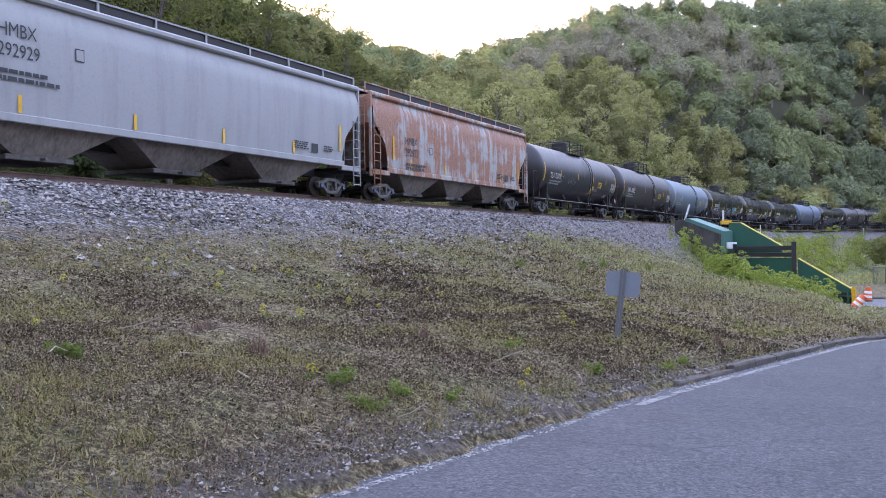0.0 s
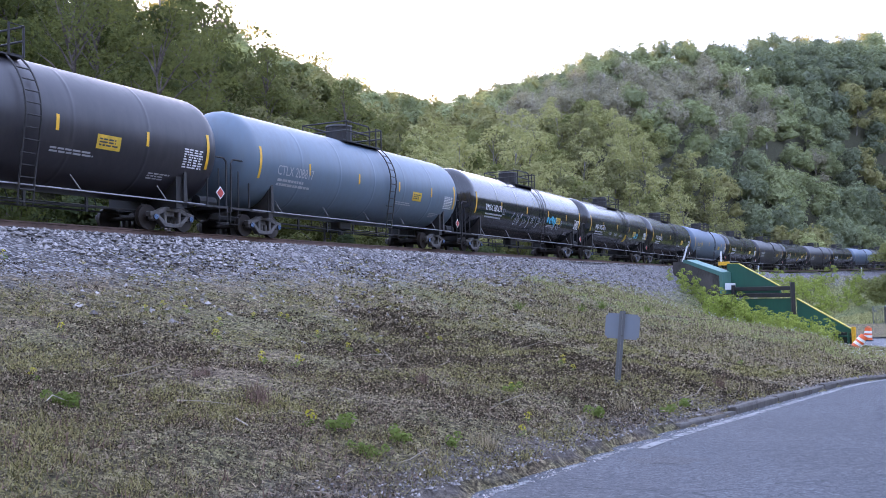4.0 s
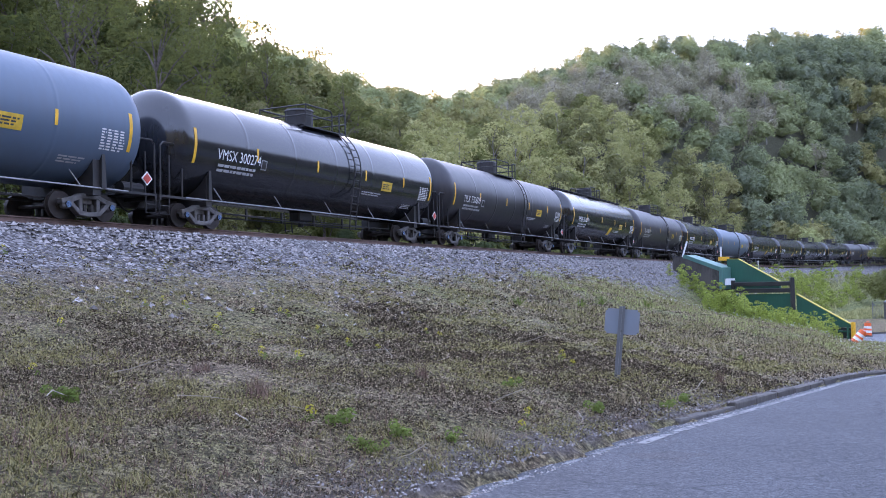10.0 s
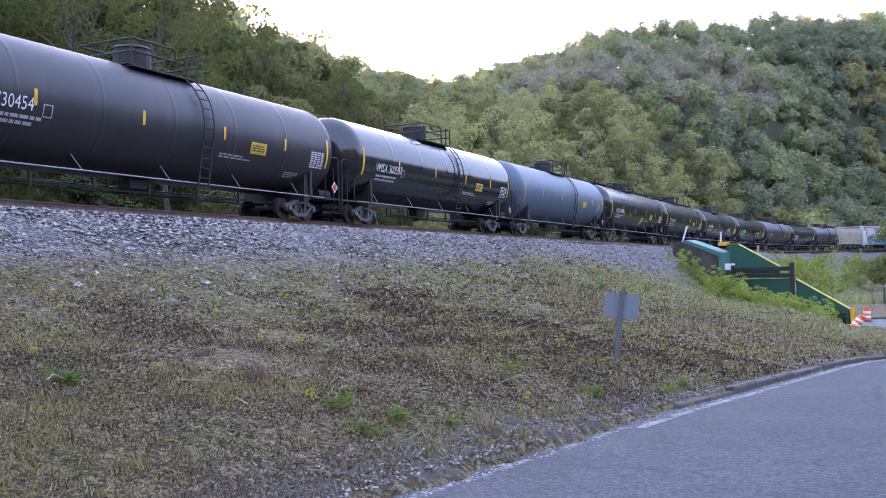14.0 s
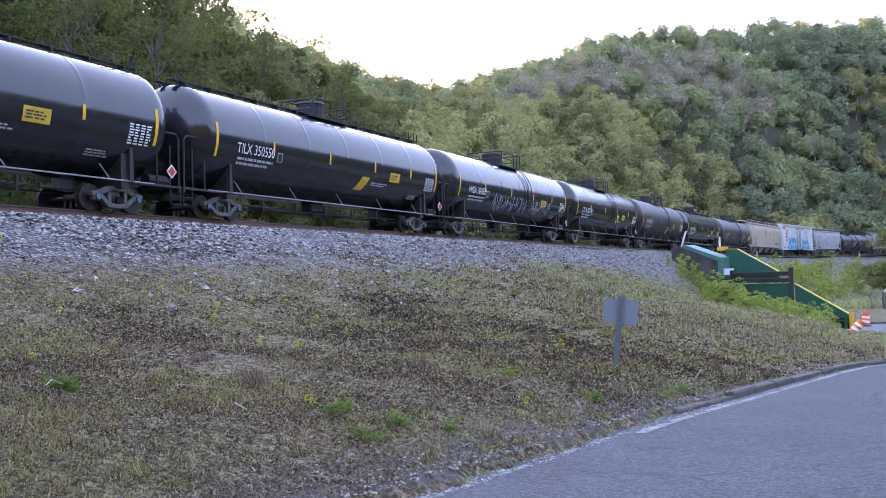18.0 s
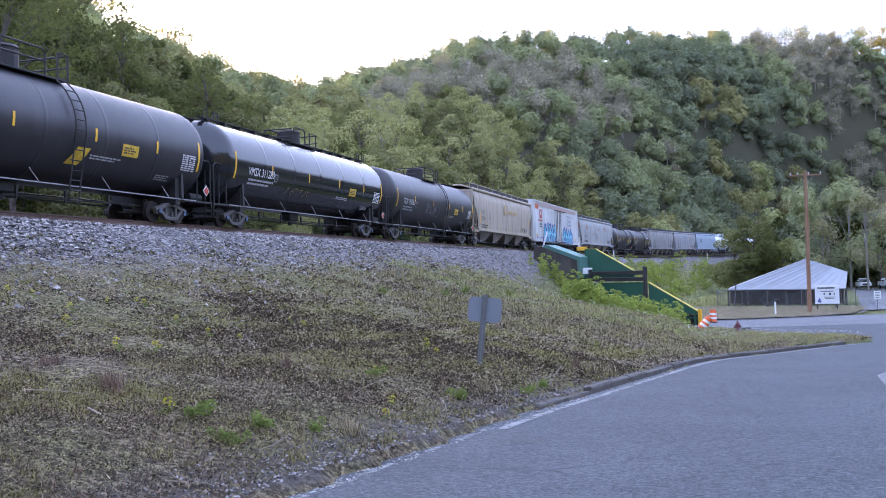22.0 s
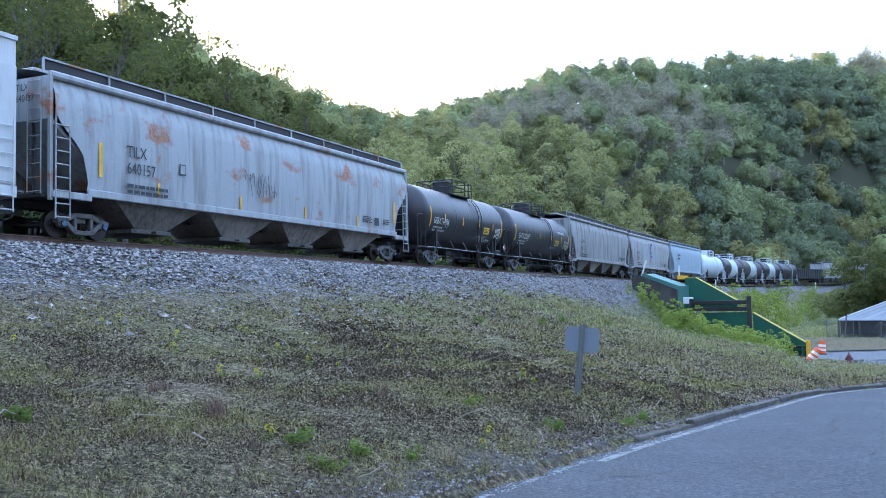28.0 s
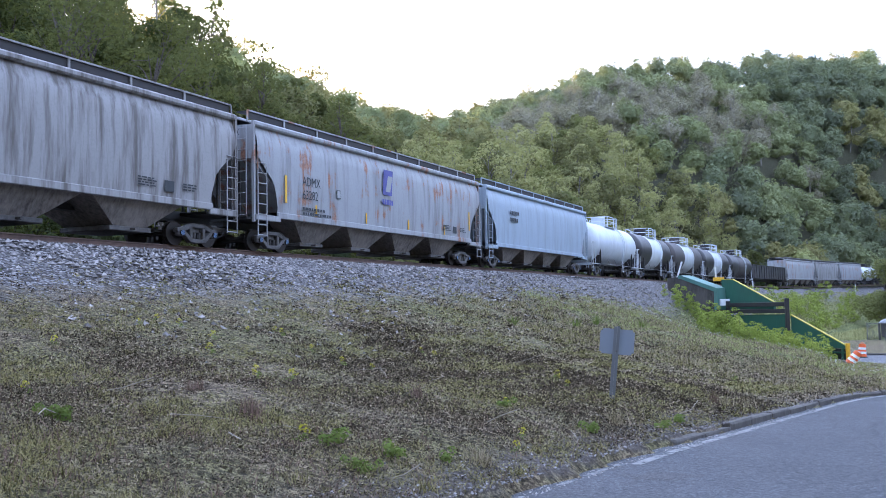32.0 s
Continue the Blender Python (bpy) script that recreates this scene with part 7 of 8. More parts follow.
def wing_wall():
    w = tagged(new("wing_wall"), "stepped bridge wing wall of green steel plates and stained concrete", "retaining wall")
    wall_plate("concrete_wall", [(0.6, 3.9), (2.5, 3.88), (7.2, 2.75), (7.3, -0.5), (0.6, -0.5)], 0.9, CONCRETE, w, 0.5)
    wall_plate("cap", [(2.2, 4.02), (2.6, 4.02), (7.35, 2.86), (7.35, 1.2), (7.0, 1.2), (7.0, 2.6), (2.5, 3.75), (2.2, 3.75)], 0.95, GREEN_PALE, w, 0.56, "pale green painted cap beam")
    wall_plate("upper_plate", [(6.9, 3.5), (8.3, 3.45), (12.9, 1.66), (12.9, 1.1), (6.9, 1.1)], 0.12, GREEN_STEEL, w, -0.25)
    wall_plate("yellow_edge", [(6.9, 3.55), (8.3, 3.5), (12.95, 1.7), (12.9, 1.66), (8.3, 3.45), (6.9, 3.5)], 0.14, YELLOW_EDGE, w, -0.23)
    for z in (1.5, 1.02):
        bm = bmesh.new()
        a, b = along_wall(8.4, z, 0.15), along_wall(14.6, z + 0.08, 0.15)
        d = b - a
        box(bm, (a.x + b.x) / 2, (a.y + b.y) / 2, (a.z + b.z) / 2, d.length, 0.22, 0.3, Matrix.Rotation(math.atan2(d.y, d.x), 3, "Z"), 0.02)
        part("waler", bm, STEEL_BLACK, w)
    wall_plate("mid_plate", [(7.3, 0.75), (14.7, 0.85), (14.7, -1.6), (7.3, -1.0)], 0.12, GREEN_STEEL, w, 0.12)
    for d, z in ((8.2, 1.85), (14.75, 1.95)):
        bm = bmesh.new()
        p = along_wall(d, 0, 0.2)
        box(bm, p.x, p.y, (z - 2.4) / 2, 0.26, 0.26, z + 2.4, bevel=0.02)
        part("soldier_post", bm, STEEL_BLACK, w)
    wall_plate("lower_plate", [(15.0, 0.78), (19.9, -1.15), (19.9, -1.35), (15.0, -1.35)], 0.12, GREEN_STEEL, w, 0.1)
    wall_plate("yellow_edge", [(15.0, 0.83), (19.95, -1.11), (19.95, -1.17), (15.0, 0.77)], 0.14, YELLOW_EDGE, w, 0.12)
    wall_plate("base_plate", [(15.0, -1.37), (19.9, -1.37), (19.9, -2.5), (15.0, -2.5)], 0.1, STEEL_BLACK, w, 0.06)
    bm = bmesh.new()
    for d in (16.6, 18.3, 19.7):
        p = along_wall(d, 0, 0.12)
        box(bm, p.x, p.y, -1.9, 0.12, 0.12, 1.1)
    a, b = along_wall(15.0, -1.62, 0.12), along_wall(19.9, -1.62, 0.12)
    d = b - a
    box(bm, (a.x + b.x) / 2, (a.y + b.y) / 2, -1.62, d.length, 0.1, 0.1, Matrix.Rotation(math.atan2(d.y, d.x), 3, "Z"))
    part("base_frame", bm, GREEN_STEEL, w)
    p = along_wall(20.15, 0, 0.1)
    bm = bmesh.new()
    rod(bm, (p.x, p.y, -2.5), (p.x, p.y, -1.0), 0.14, 10)
    tagged(link_mesh("bollard", bm, YELLOW_POST), "amber painted steel bollard at the wall's end", "bollard")
    # amber block at the upper plate's head
    bm = bmesh.new()
    p = along_wall(6.6, 3.55, -0.2)
    box(bm, p.x, p.y, p.z, 0.8, 0.3, 0.3, bevel=0.02)
    part("end_block", bm, YELLOW_POST, w)
    bm = bmesh.new()
    p = along_wall(7.9, 1.75, 0.25)
    box(bm, p.x, p.y, p.z, 0.7, 0.35, 0.5, bevel=0.02)
    part("bearing_block", bm, BOARD_WHITE, w, "pale block against the concrete")


def bridge():
    b = tagged(new("railway_bridge"), "dark steel girder bridge carrying the track over the road", "bridge")
    s0, s1 = 51.5, 69.0
    for off in (-2.6, 2.6):
        bm = bmesh.new()
        x0, y0, a = track_at(s0, off)
        x1, y1, _ = track_at(s1, off)
        box(bm, (x0 + x1) / 2, (y0 + y1) / 2, rail_z(60) - 1.05, s1 - s0, 0.3, 1.2, Matrix.Rotation(a, 3, "Z"))
        part("girder", bm, STEEL_BLACK, b)
    bm = bmesh.new()
    x0, y0, a = track_at((s0 + s1) / 2)
    box(bm, x0, y0, rail_z(60) - 0.48, s1 - s0, 5.6, 0.12, Matrix.Rotation(a, 3, "Z"))
    part("deck", bm, STEEL_BLACK, b)
    k = 8
    pts = []
    for i in range(k + 1):
        x, y, a = track_at(s0 + 0.5 + (s1 - s0 - 1) * i / k, 2.75)
        z = rail_z(60) - 0.4
        bm = bmesh.new()
        box(bm, x, y, z + 0.5, 0.07, 0.07, 1.05)
        part("railing_post", bm, STEEL_BLACK, b)
        pts.append((x, y, z))
    for h in (0.55, 1.02):
        bm = bmesh.new()
        p, q = pts[0], pts[-1]
        rod(bm, (p[0], p[1], p[2] + h), (q[0], q[1], q[2] + h), 0.04)
        part("handrail", bm, STEEL_BLACK, b)
    for s in (s0 - 0.4, s1 + 0.4):
        x, y, a = track_at(s, 0)
        bm = bmesh.new()
        box(bm, x, y, 0.3, 0.9, 6.4, 5.8, Matrix.Rotation(a, 3, "Z"), 0.03)
        part("abutment", bm, CONCRETE, b)


def marker_post(x, y, h, lean, label, z=None):
    bm = bmesh.new()
    z = ground_at(x, y) - 0.15 if z is None else z
    box(bm, 0, 0, h / 2, 0.14, 0.05, h, bevel=0.01)
    o = link_mesh("marker_post", bm, POST_WHITE)
    o.matrix_basis = pose(x, y, z, 0, lean, -20)
    tagged(o, label, "marker post", "white posts along the line")
    return o


def road_sign():
    s = tagged(new("road_sign"), "grey back of a leaning rectangular sign on a steel post", "road sign")
    base, top = Vector((3.12, 16.92, -0.45)), Vector((3.29, 16.88, 1.23))
    d = (top - base)
    bm = bmesh.new()
    rot = d.to_track_quat("Z", "Y").to_matrix()
    m = (base + top) / 2
    for dx in (-0.03, 0.03):
        box(bm, m.x + dx, m.y - 0.03, m.z, 0.012, 0.05, d.length, rot)
    box(bm, m.x, m.y - 0.01, m.z, 0.07, 0.012, d.length, rot)
    part("post", bm, GALV, s)
    bm = bmesh.new()
    tilt = Matrix.Rotation(radians(5.5), 3, "Y") @ Matrix.Rotation(radians(-11.5), 3, "Z")
    box(bm, 3.285, 16.9, 0.95, 0.62, 0.006, 0.46, tilt)
    es = [e for e in bm.edges if abs((e.verts[0].co - e.verts[1].co).normalized().y) > 0.9]
    bmesh.ops.bevel(bm, geom=es, offset=0.04, segments=3, affect="EDGES")
    part("panel", bm, SIGN_BACK, s)
    for z in (0.78, 1.1):
        bm = bmesh.new()
        rod(bm, (3.26, 16.84, z), (3.26, 16.87, z), 0.015, 6)
        part("bolt", bm, STEEL_GREY, s)


def traffic_drum(x, y, z, tip, turn, label):
    d = tagged(new("traffic_drum"), label, "traffic drum", "orange traffic drums")
    cuts = [0.06, 0.28, 0.44, 0.58, 0.74, 0.98]
    for i, (a, b) in enumerate(zip(cuts, cuts[1:])):
        bm = bmesh.new()
        r0, r1 = 0.30 - 0.08 * a, 0.30 - 0.08 * b
        bmesh.ops.create_cone(bm, cap_ends=True, segments=20, radius1=r0, radius2=r1, depth=b - a, matrix=Matrix.Translation((0, 0, (a + b) / 2)))
        part("band", bm, DRUM_WHITE if i % 2 else ORANGE, d)
    bm = bmesh.new()
    bmesh.ops.create_cone(bm, cap_ends=True, segments=20, radius1=0.40, radius2=0.36, depth=0.1, matrix=Matrix.Translation((0, 0, 0.05)))
    part("base", bm, RUBBER, d)
    bm = bmesh.new()
    pipe(bm, [(-0.1, 0, 0.97), (-0.08, 0, 1.06), (0.08, 0, 1.06), (0.1, 0, 0.97)], 0.02)
    part("handle", bm, ORANGE, d)
    d.matrix_basis = pose(x, y, z, 0, tip, turn)
    d.scale = (1.0, 1.0, 1.0)


def hydrant(x, y, z):
    h = tagged(new("fire_hydrant"), "small dark red fire hydrant in the verge", "hydrant")
    bm = bmesh.new()
    for r, a, b in ((0.17, 0, 0.06), (0.11, 0.06, 0.55), (0.15, 0.52, 0.58), (0.12, 0.58, 0.68), (0.04, 0.68, 0.78)):
        rod(bm, (0, 0, a), (0, 0, b), r, 14, r * (0.6 if a > 0.5 and r > 0.11 and r < 0.14 else 1))
    part("barrel", bm, HYDRANT, h)
    for dx in (-1, 1):
        bm = bmesh.new()
        rod(bm, (dx * 0.08, 0, 0.42), (dx * 0.22, 0, 0.42), 0.07, 10)
        part("outlet", bm, HYDRANT, h)
    bm = bmesh.new()
    rod(bm, (0.5, 0.1, 0), (0.5, 0.1, 0.3), 0.09, 10)
    box(bm, 0.62, 0.1, 0.3, 0.6, 0.1, 0.1, bevel=0.02)
    part("valve_post", bm, STEEL_GREY, h)
    h.matrix_basis = pose(x, y, z)


def utility_pole(x, y, z, h, r, arm, label, cans=0, turn=0):
    p = tagged(new("utility_pole"), label, "utility pole")
    bm = bmesh.new()
    rod(bm, (0, 0, -0.5), (0, 0, h), r, 12, r * 0.7)
    part("pole", bm, POLE_WOOD, p)
    if arm:
        bm = bmesh.new()
        box(bm, 0, -0.12, h - 0.35, arm, 0.1, 0.12, bevel=0.01)
        part("crossarm", bm, POLE_WOOD, p)
        for s in (-1, 1):
            bm = bmesh.new()
            rod(bm, (s * arm * 0.3, -0.14, h - 0.38), (0, -0.1, h - 1.0), 0.02)
            part("brace", bm, GALV, p)
        for q in (-0.48, -0.24, 0.1, 0.48):
            bm = bmesh.new()
            rod(bm, (q * arm, -0.12, h - 0.3), (q * arm, -0.12, h - 0.1), 0.05, 8, 0.03)
            rod(bm, (q * arm, -0.12, h - 0.16), (q * arm, -0.12, h - 0.1), 0.07, 8)
            part("insulator", bm, LIGHT_CLEAR, p)
    for k in range(cans):
        bm = bmesh.new()
        rod(bm, (-0.35 + 0.55 * k, -0.3, h - 2.3), (-0.35 + 0.55 * k, -0.3, h - 1.5), 0.23, 12)
        part("transformer", bm, BOARD_WHITE, p)
    p.matrix_basis = pose(x, y, z, 0, 0, turn)


def wire(name, a, b, sag, r=0.012):
    bm = bmesh.new()
    a, b = Vector(a), Vector(b)
    pts = [a.lerp(b, i / 10) - Vector((0, 0, sag * 4 * (i / 10) * (1 - i / 10))) for i in range(11)]
    pipe(bm, pts, r, 4)
    tagged(link_mesh(name, bm, STEEL_GREY), "thin sagging overhead utility wire", "wire", "overhead wires")


def shed():
    s = tagged(new("open_shed"), "open storage shed with a grey sheet-metal roof", "shed")
    z0 = -2.5
    FL, FR, BR, BL = Vector((45.4, 94.6, -0.55)), Vector((56.0, 89.3, -0.6)), Vector((61.0, 98.5, -0.5)), Vector((50.5, 104.5, -0.5))
    R1, R2 = Vector((54.6, 94.6, 2.65)), Vector((58.7, 93.2, 1.1))

    def sheet(name, pts):
        bm = bmesh.new()
        v = [bm.verts.new(q) for q in pts]
        w = [bm.verts.new(q + Vector((0, 0, -0.12))) for q in pts]
        bm.faces.new(v)
        bm.faces.new(w[::-1])
        for i in range(len(v)):
            j = (i + 1) % len(v)
            bm.faces.new((v[i], w[i], w[j], v[j]))
        bmesh.ops.recalc_face_normals(bm, faces=bm.faces)
        part(name, bm, ROOF_METAL, s)

    # sheets of the front slope, each its own strip
    n = 12
    for i in range(n):
        a, b = i / n, (i + 0.985) / n
        top0, top1 = FL.lerp(R1, 1.0).lerp(R2, a), FL.lerp(R1, 1.0).lerp(R2, b)
        sheet("roof_sheet", [FL.lerp(FR, a), FL.lerp(FR, b), top1, top0])
    sheet("roof_end", [FR, BR, R2])
    sheet("roof_back", [BR, BL, R1, R2])
    sheet("roof_side", [BL, FL, R1])
    for i in range(7):
        q = FL.lerp(FR, i / 6)
        bm = bmesh.new()
        box(bm, q.x + 0.2, q.y + 0.3, (q.z + z0) / 2, 0.16, 0.16, q.z - z0)
        part("post", bm, SHED_WOOD, s)
    for i in range(3):
        q = FR.lerp(BR, (i + 0.5) / 3)
        bm = bmesh.new()
        box(bm, q.x - 0.2, q.y, (q.z + z0) / 2, 0.16, 0.16, q.z - z0)
        part("post", bm, SHED_WOOD, s)
    bm = bmesh.new()
    a, b = BL.lerp(FL, 0.25), BR.lerp(FR, 0.25)
    d = b - a
    box(bm, (a.x + b.x) / 2, (a.y + b.y) / 2, -1.55, d.length, 0.1, 1.9, Matrix.Rotation(math.atan2(d.y, d.x), 3, "Z"))
    part("back_wall", bm, SHED_WOOD, s)
    # stacked steps inside
    st = tagged(new("stacked_steps"), "stepped stack of dark weathered boards under the shed roof", "lumber stack")
    for i in range(8):
        q = FL.lerp(FR, 0.34 + 0.045 * i)
        bm = bmesh.new()
        hgt = 0.25 + 0.21 * i
        box(bm, q.x + 1.4, q.y + 2.6, z0 + hgt / 2, 0.5, 2.0, hgt, Matrix.Rotation(-0.48, 3, "Z"), 0.02)
        part("board_stack", bm, SHED_WOOD if i % 2 else TIE, st)


def fence():
    f = tagged(new("chain_link_fence"), "grey chain-link fence with steel posts", "fence")
    line = [(43.2, 92.5), (46.5, 88.0), (52.0, 84.6), (55.0, 82.8)]
    z = -2.45
    for (ax, ay), (bx, by) in zip(line, line[1:]):
        L = math.hypot(bx - ax, by - ay)
        n = max(2, int(L / 2.4))
        for i in range(n):
            x, y = ax + (bx - ax) * i / n, ay + (by - ay) * i / n
            bm = bmesh.new()
            rod(bm, (x, y, z), (x, y, z + 1.95), 0.04, 8)
            part("fence_post", bm, GALV, f)
        bm = bmesh.new()
        rod(bm, (ax, ay, z + 1.9), (bx, by, z + 1.9), 0.025)
        part("top_rail", bm, GALV, f)
        bm = bmesh.new()
        k = int(L / 0.16)
        for i in range(-12, k):
            for sgn in (1, -1):
                p, q = (i, i + 12) if sgn > 0 else (i + 12, i)
                p, q = min(max(p, 0), k) / k, min(max(q, 0), k) / k
                if abs(p - q) < 0.5 / k:
                    continue
                rod(bm, (ax + (bx - ax) * p, ay + (by - ay) * p, z + 0.05), (ax + (bx - ax) * q, ay + (by - ay) * q, z + 1.88), 0.006, 3)
        part("wire_mesh", bm, GALV, f)
    bm = bmesh.new()
    rod(bm, (44.3, 91.0, z), (44.5, 90.8, 0.2), 0.07, 8)
    tagged(link_mesh("steel_post", bm, GALV), "tall plain galvanised steel post by the fence", "post")


def sign_board():
    b = tagged(new("notice_board"), "white notice board on two posts by the yard gate", "sign board")
    rot = Matrix.Rotation(radians(-28), 3, "Z")
    c = Vector((48.0, 79.6, -2.34))
    bm = bmesh.new()
    box(bm, c.x, c.y, c.z + 1.45, 2.1, 0.06, 1.75, rot, 0.01)
    part("panel", bm, BOARD_WHITE, b)
    for s in (-0.85, 0.85):
        q = rot @ Vector((s, 0.08, 0))
        bm = bmesh.new()
        box(bm, c.x + q.x, c.y + q.y, c.z + 1.1, 0.12, 0.1, 2.4, rot)
        part("post", bm, SHED_WOOD, b)
    bm = bmesh.new()
    for i, (x, z, w, h) in enumerate(((-0.1, 2.05, 1.5, 0.12), (0.0, 1.75, 1.1, 0.07), (0.25, 1.5, 0.16, 0.2), (-0.25, 1.5, 0.14, 0.16), (0.6, 1.5, 0.1, 0.16), (0.2, 1.2, 1.0, 0.05), (0.2, 1.08, 0.8, 0.05))):
        q = rot @ Vector((x, -0.04, 0))
        box(bm, c.x + q.x, c.y + q.y, c.z + z, w, 0.012, h, rot)
    part("printing", bm, MARK_BLACK, b)
    bm = bmesh.new()
    for x, z in ((-0.75, 0.85), (-0.6, 0.8), (-0.66, 0.98)):
        q = rot @ Vector((x, -0.045, 0))
        box(bm, c.x + q.x, c.y + q.y, c.z + z, 0.16, 0.012, 0.22, rot @ Matrix.Rotation(0.5, 3, "Y"))
    part("emblem", bm, SPRAY_BLUE, b)


def small_sign(x, y, z, w, h, tall, label):
    s = tagged(new("yard_sign"), label, "sign")
    bm = bmesh.new()
    rod(bm, (x, y, z), (x, y, z + tall), 0.03, 8)
    part("post", bm, GALV, s)
    bm = bmesh.new()
    rot = Matrix.Rotation(radians(-30), 3, "Z")
    box(bm, x, y - 0.05, z + tall - h / 2, w, 0.02, h, rot)
    part("panel", bm, BOARD_WHITE, s)
    bm = bmesh.new()
    for i in range(4):
        box(bm, x - 0.01, y - 0.075, z + tall - h * (0.2 + 0.2 * i), w * 0.6, 0.01, h * 0.07, rot)
    part("printing", bm, MARK_BLACK, s)


def body_shell(bm, sections, width, smooth_in=0.1):
    """Lofted vehicle body: sections of (x, z bottom, z top, half width bottom, half width top)."""
    rows = []
    for x, zb, zt, wb, wt in sections:
        zm = zb + (zt - zb) * 0.55
        prof = [(-wb * 0.9, zb), (-wb, zb + 0.08), (-wb, zm), (-wt, zt - 0.05), (-wt * 0.85, zt), (wt * 0.85, zt), (wt, zt - 0.05), (wb, zm), (wb, zb + 0.08), (wb * 0.9, zb)]
        rows.append([bm.verts.new((x, y, z)) for y, z in prof])
    for a, b in zip(rows, rows[1:]):
        for i in range(len(a)):
            j = (i + 1) % len(a)
            bm.faces.new((a[i], a[j], b[j], b[i]))
    bm.faces.new(rows[0])
    bm.faces.new(rows[-1][::-1])
    bmesh.ops.recalc_face_normals(bm, faces=bm.faces)


def road_wheel(parent, x, y, r):
    m = Matrix.Rotation(radians(90), 4, "X")
    t = bmesh.new()
    bmesh.ops.create_cone(t, cap_ends=True, segments=24, radius1=r, radius2=r, depth=0.22, matrix=m)
    bmesh.ops.bevel(t, geom=[e for e in t.edges if abs(e.verts[0].co.y - e.verts[1].co.y) < 0.01 and abs(e.verts[0].co.y) > 0.1 and len(e.link_faces) == 2], offset=0.03, segments=1, affect="EDGES")
    w = part("wheel", t, RUBBER, parent)
    w.location = (x, y, r)
    bm = bmesh.new()
    s = -1 if y < 0 else 1
    bmesh.ops.create_cone(bm, cap_ends=True, segments=20, radius1=r * 0.62, radius2=r * 0.62, depth=0.02, matrix=Matrix.Translation((0, s * 0.11, 0)) @ m)
    for k in range(6):
        a = k * math.pi / 3
        box(bm, r * 0.33 * math.cos(a), s * 0.125, r * 0.33 * math.sin(a), r * 0.58, 0.03, 0.06, Matrix.Rotation(-a, 3, "Y"))
    part("rim", bm, CHROME, w)
    return w


def minivan():
    v = tagged(new("minivan"), "black minivan with tinted windows driving along the road", "minivan")
    bm = bmesh.new()
    body_shell(bm, [(-2.55, 0.5, 0.95, 0.88, 0.86), (-2.48, 0.34, 1.1, 0.95, 0.93), (-1.2, 0.28, 1.12, 0.98, 0.95), (0.9, 0.28, 1.1, 0.98, 0.95), (1.5, 0.28, 1.06, 0.97, 0.9), (2.3, 0.3, 0.9, 0.93, 0.8), (2.56, 0.42, 0.72, 0.8, 0.7)], 1.9)
    part("body", bm, CAR_BLACK, v, smooth=False)
    bm = bmesh.new()
    body_shell(bm, [(-2.46, 1.08, 1.2, 0.92, 0.86), (-2.25, 1.08, 1.7, 0.93, 0.76), (-1.9, 1.08, 1.76, 0.93, 0.76), (0.2, 1.08, 1.76, 0.93, 0.76), (0.75, 1.06, 1.66, 0.93, 0.74), (1.75, 1.02, 1.08, 0.9, 0.8)], 1.9)
    part("cabin", bm, CAR_BLACK, v)
    for s in (-1, 1):
        for x0, x1, t0, t1 in ((-2.15, -1.15, -2.05, -1.15), (-1.08, -0.02, -1.08, -0.02), (0.06, 1.25, 0.06, 0.62)):
            bm = bmesh.new()
            q = [(x0, s * 0.945, 1.16), (x1, s * 0.945, 1.16), (t1, s * 0.835, 1.6), (t0, s * 0.835, 1.6)]
            a = [bm.verts.new((x, y, z)) for x, y, z in q]
            b = [bm.verts.new((x, y - s * 0.03, z)) for x, y, z in q]
            bm.faces.new(a)
            bm.faces.new(b[::-1])
            for i in range(4):
                bm.faces.new((a[i], b[i], b[(i + 1) % 4], a[(i + 1) % 4]))
            bmesh.ops.recalc_face_normals(bm, faces=bm.faces)
            part("side_window", bm, GLASS, v)
        bm = bmesh.new()
        box(bm, -0.15, s * 0.985, 0.72, 2.9, 0.02, 0.05)
        part("side_trim", bm, CHROME, v)
        bm = bmesh.new()
        box(bm, -0.8, s * 0.62, 1.8, 2.6, 0.05, 0.05)
        part("roof_rail", bm, CHROME, v)
        bm = bmesh.new()
        box(bm, 1.05, s * 1.03, 1.18, 0.16, 0.16, 0.13, bevel=0.03)
        part("mirror", bm, CAR_BLACK, v)
        bm = bmesh.new()
        box(bm, -2.5, s * 0.82, 1.0, 0.1, 0.2, 0.36, bevel=0.03)
        part("tail_lamp", bm, LIGHT_RED, v)
        bm = bmesh.new()
        box(bm, 2.38, s * 0.7, 0.76, 0.2, 0.3, 0.14, bevel=0.03)
        part("headlamp", bm, LIGHT_CLEAR, v)
    bm = bmesh.new()
    a = [bm.verts.new(q) for q in ((0.86, -0.74, 1.62), (0.86, 0.74, 1.62), (1.74, 0.8, 1.1), (1.74, -0.8, 1.1))]
    bm.faces.new(a)
    part("windscreen", bm, GLASS, v)
    wheels = [road_wheel(v, x, y, 0.34) for x in (-1.55, 1.5) for y in (-0.88, 0.88)]
    return v, wheels


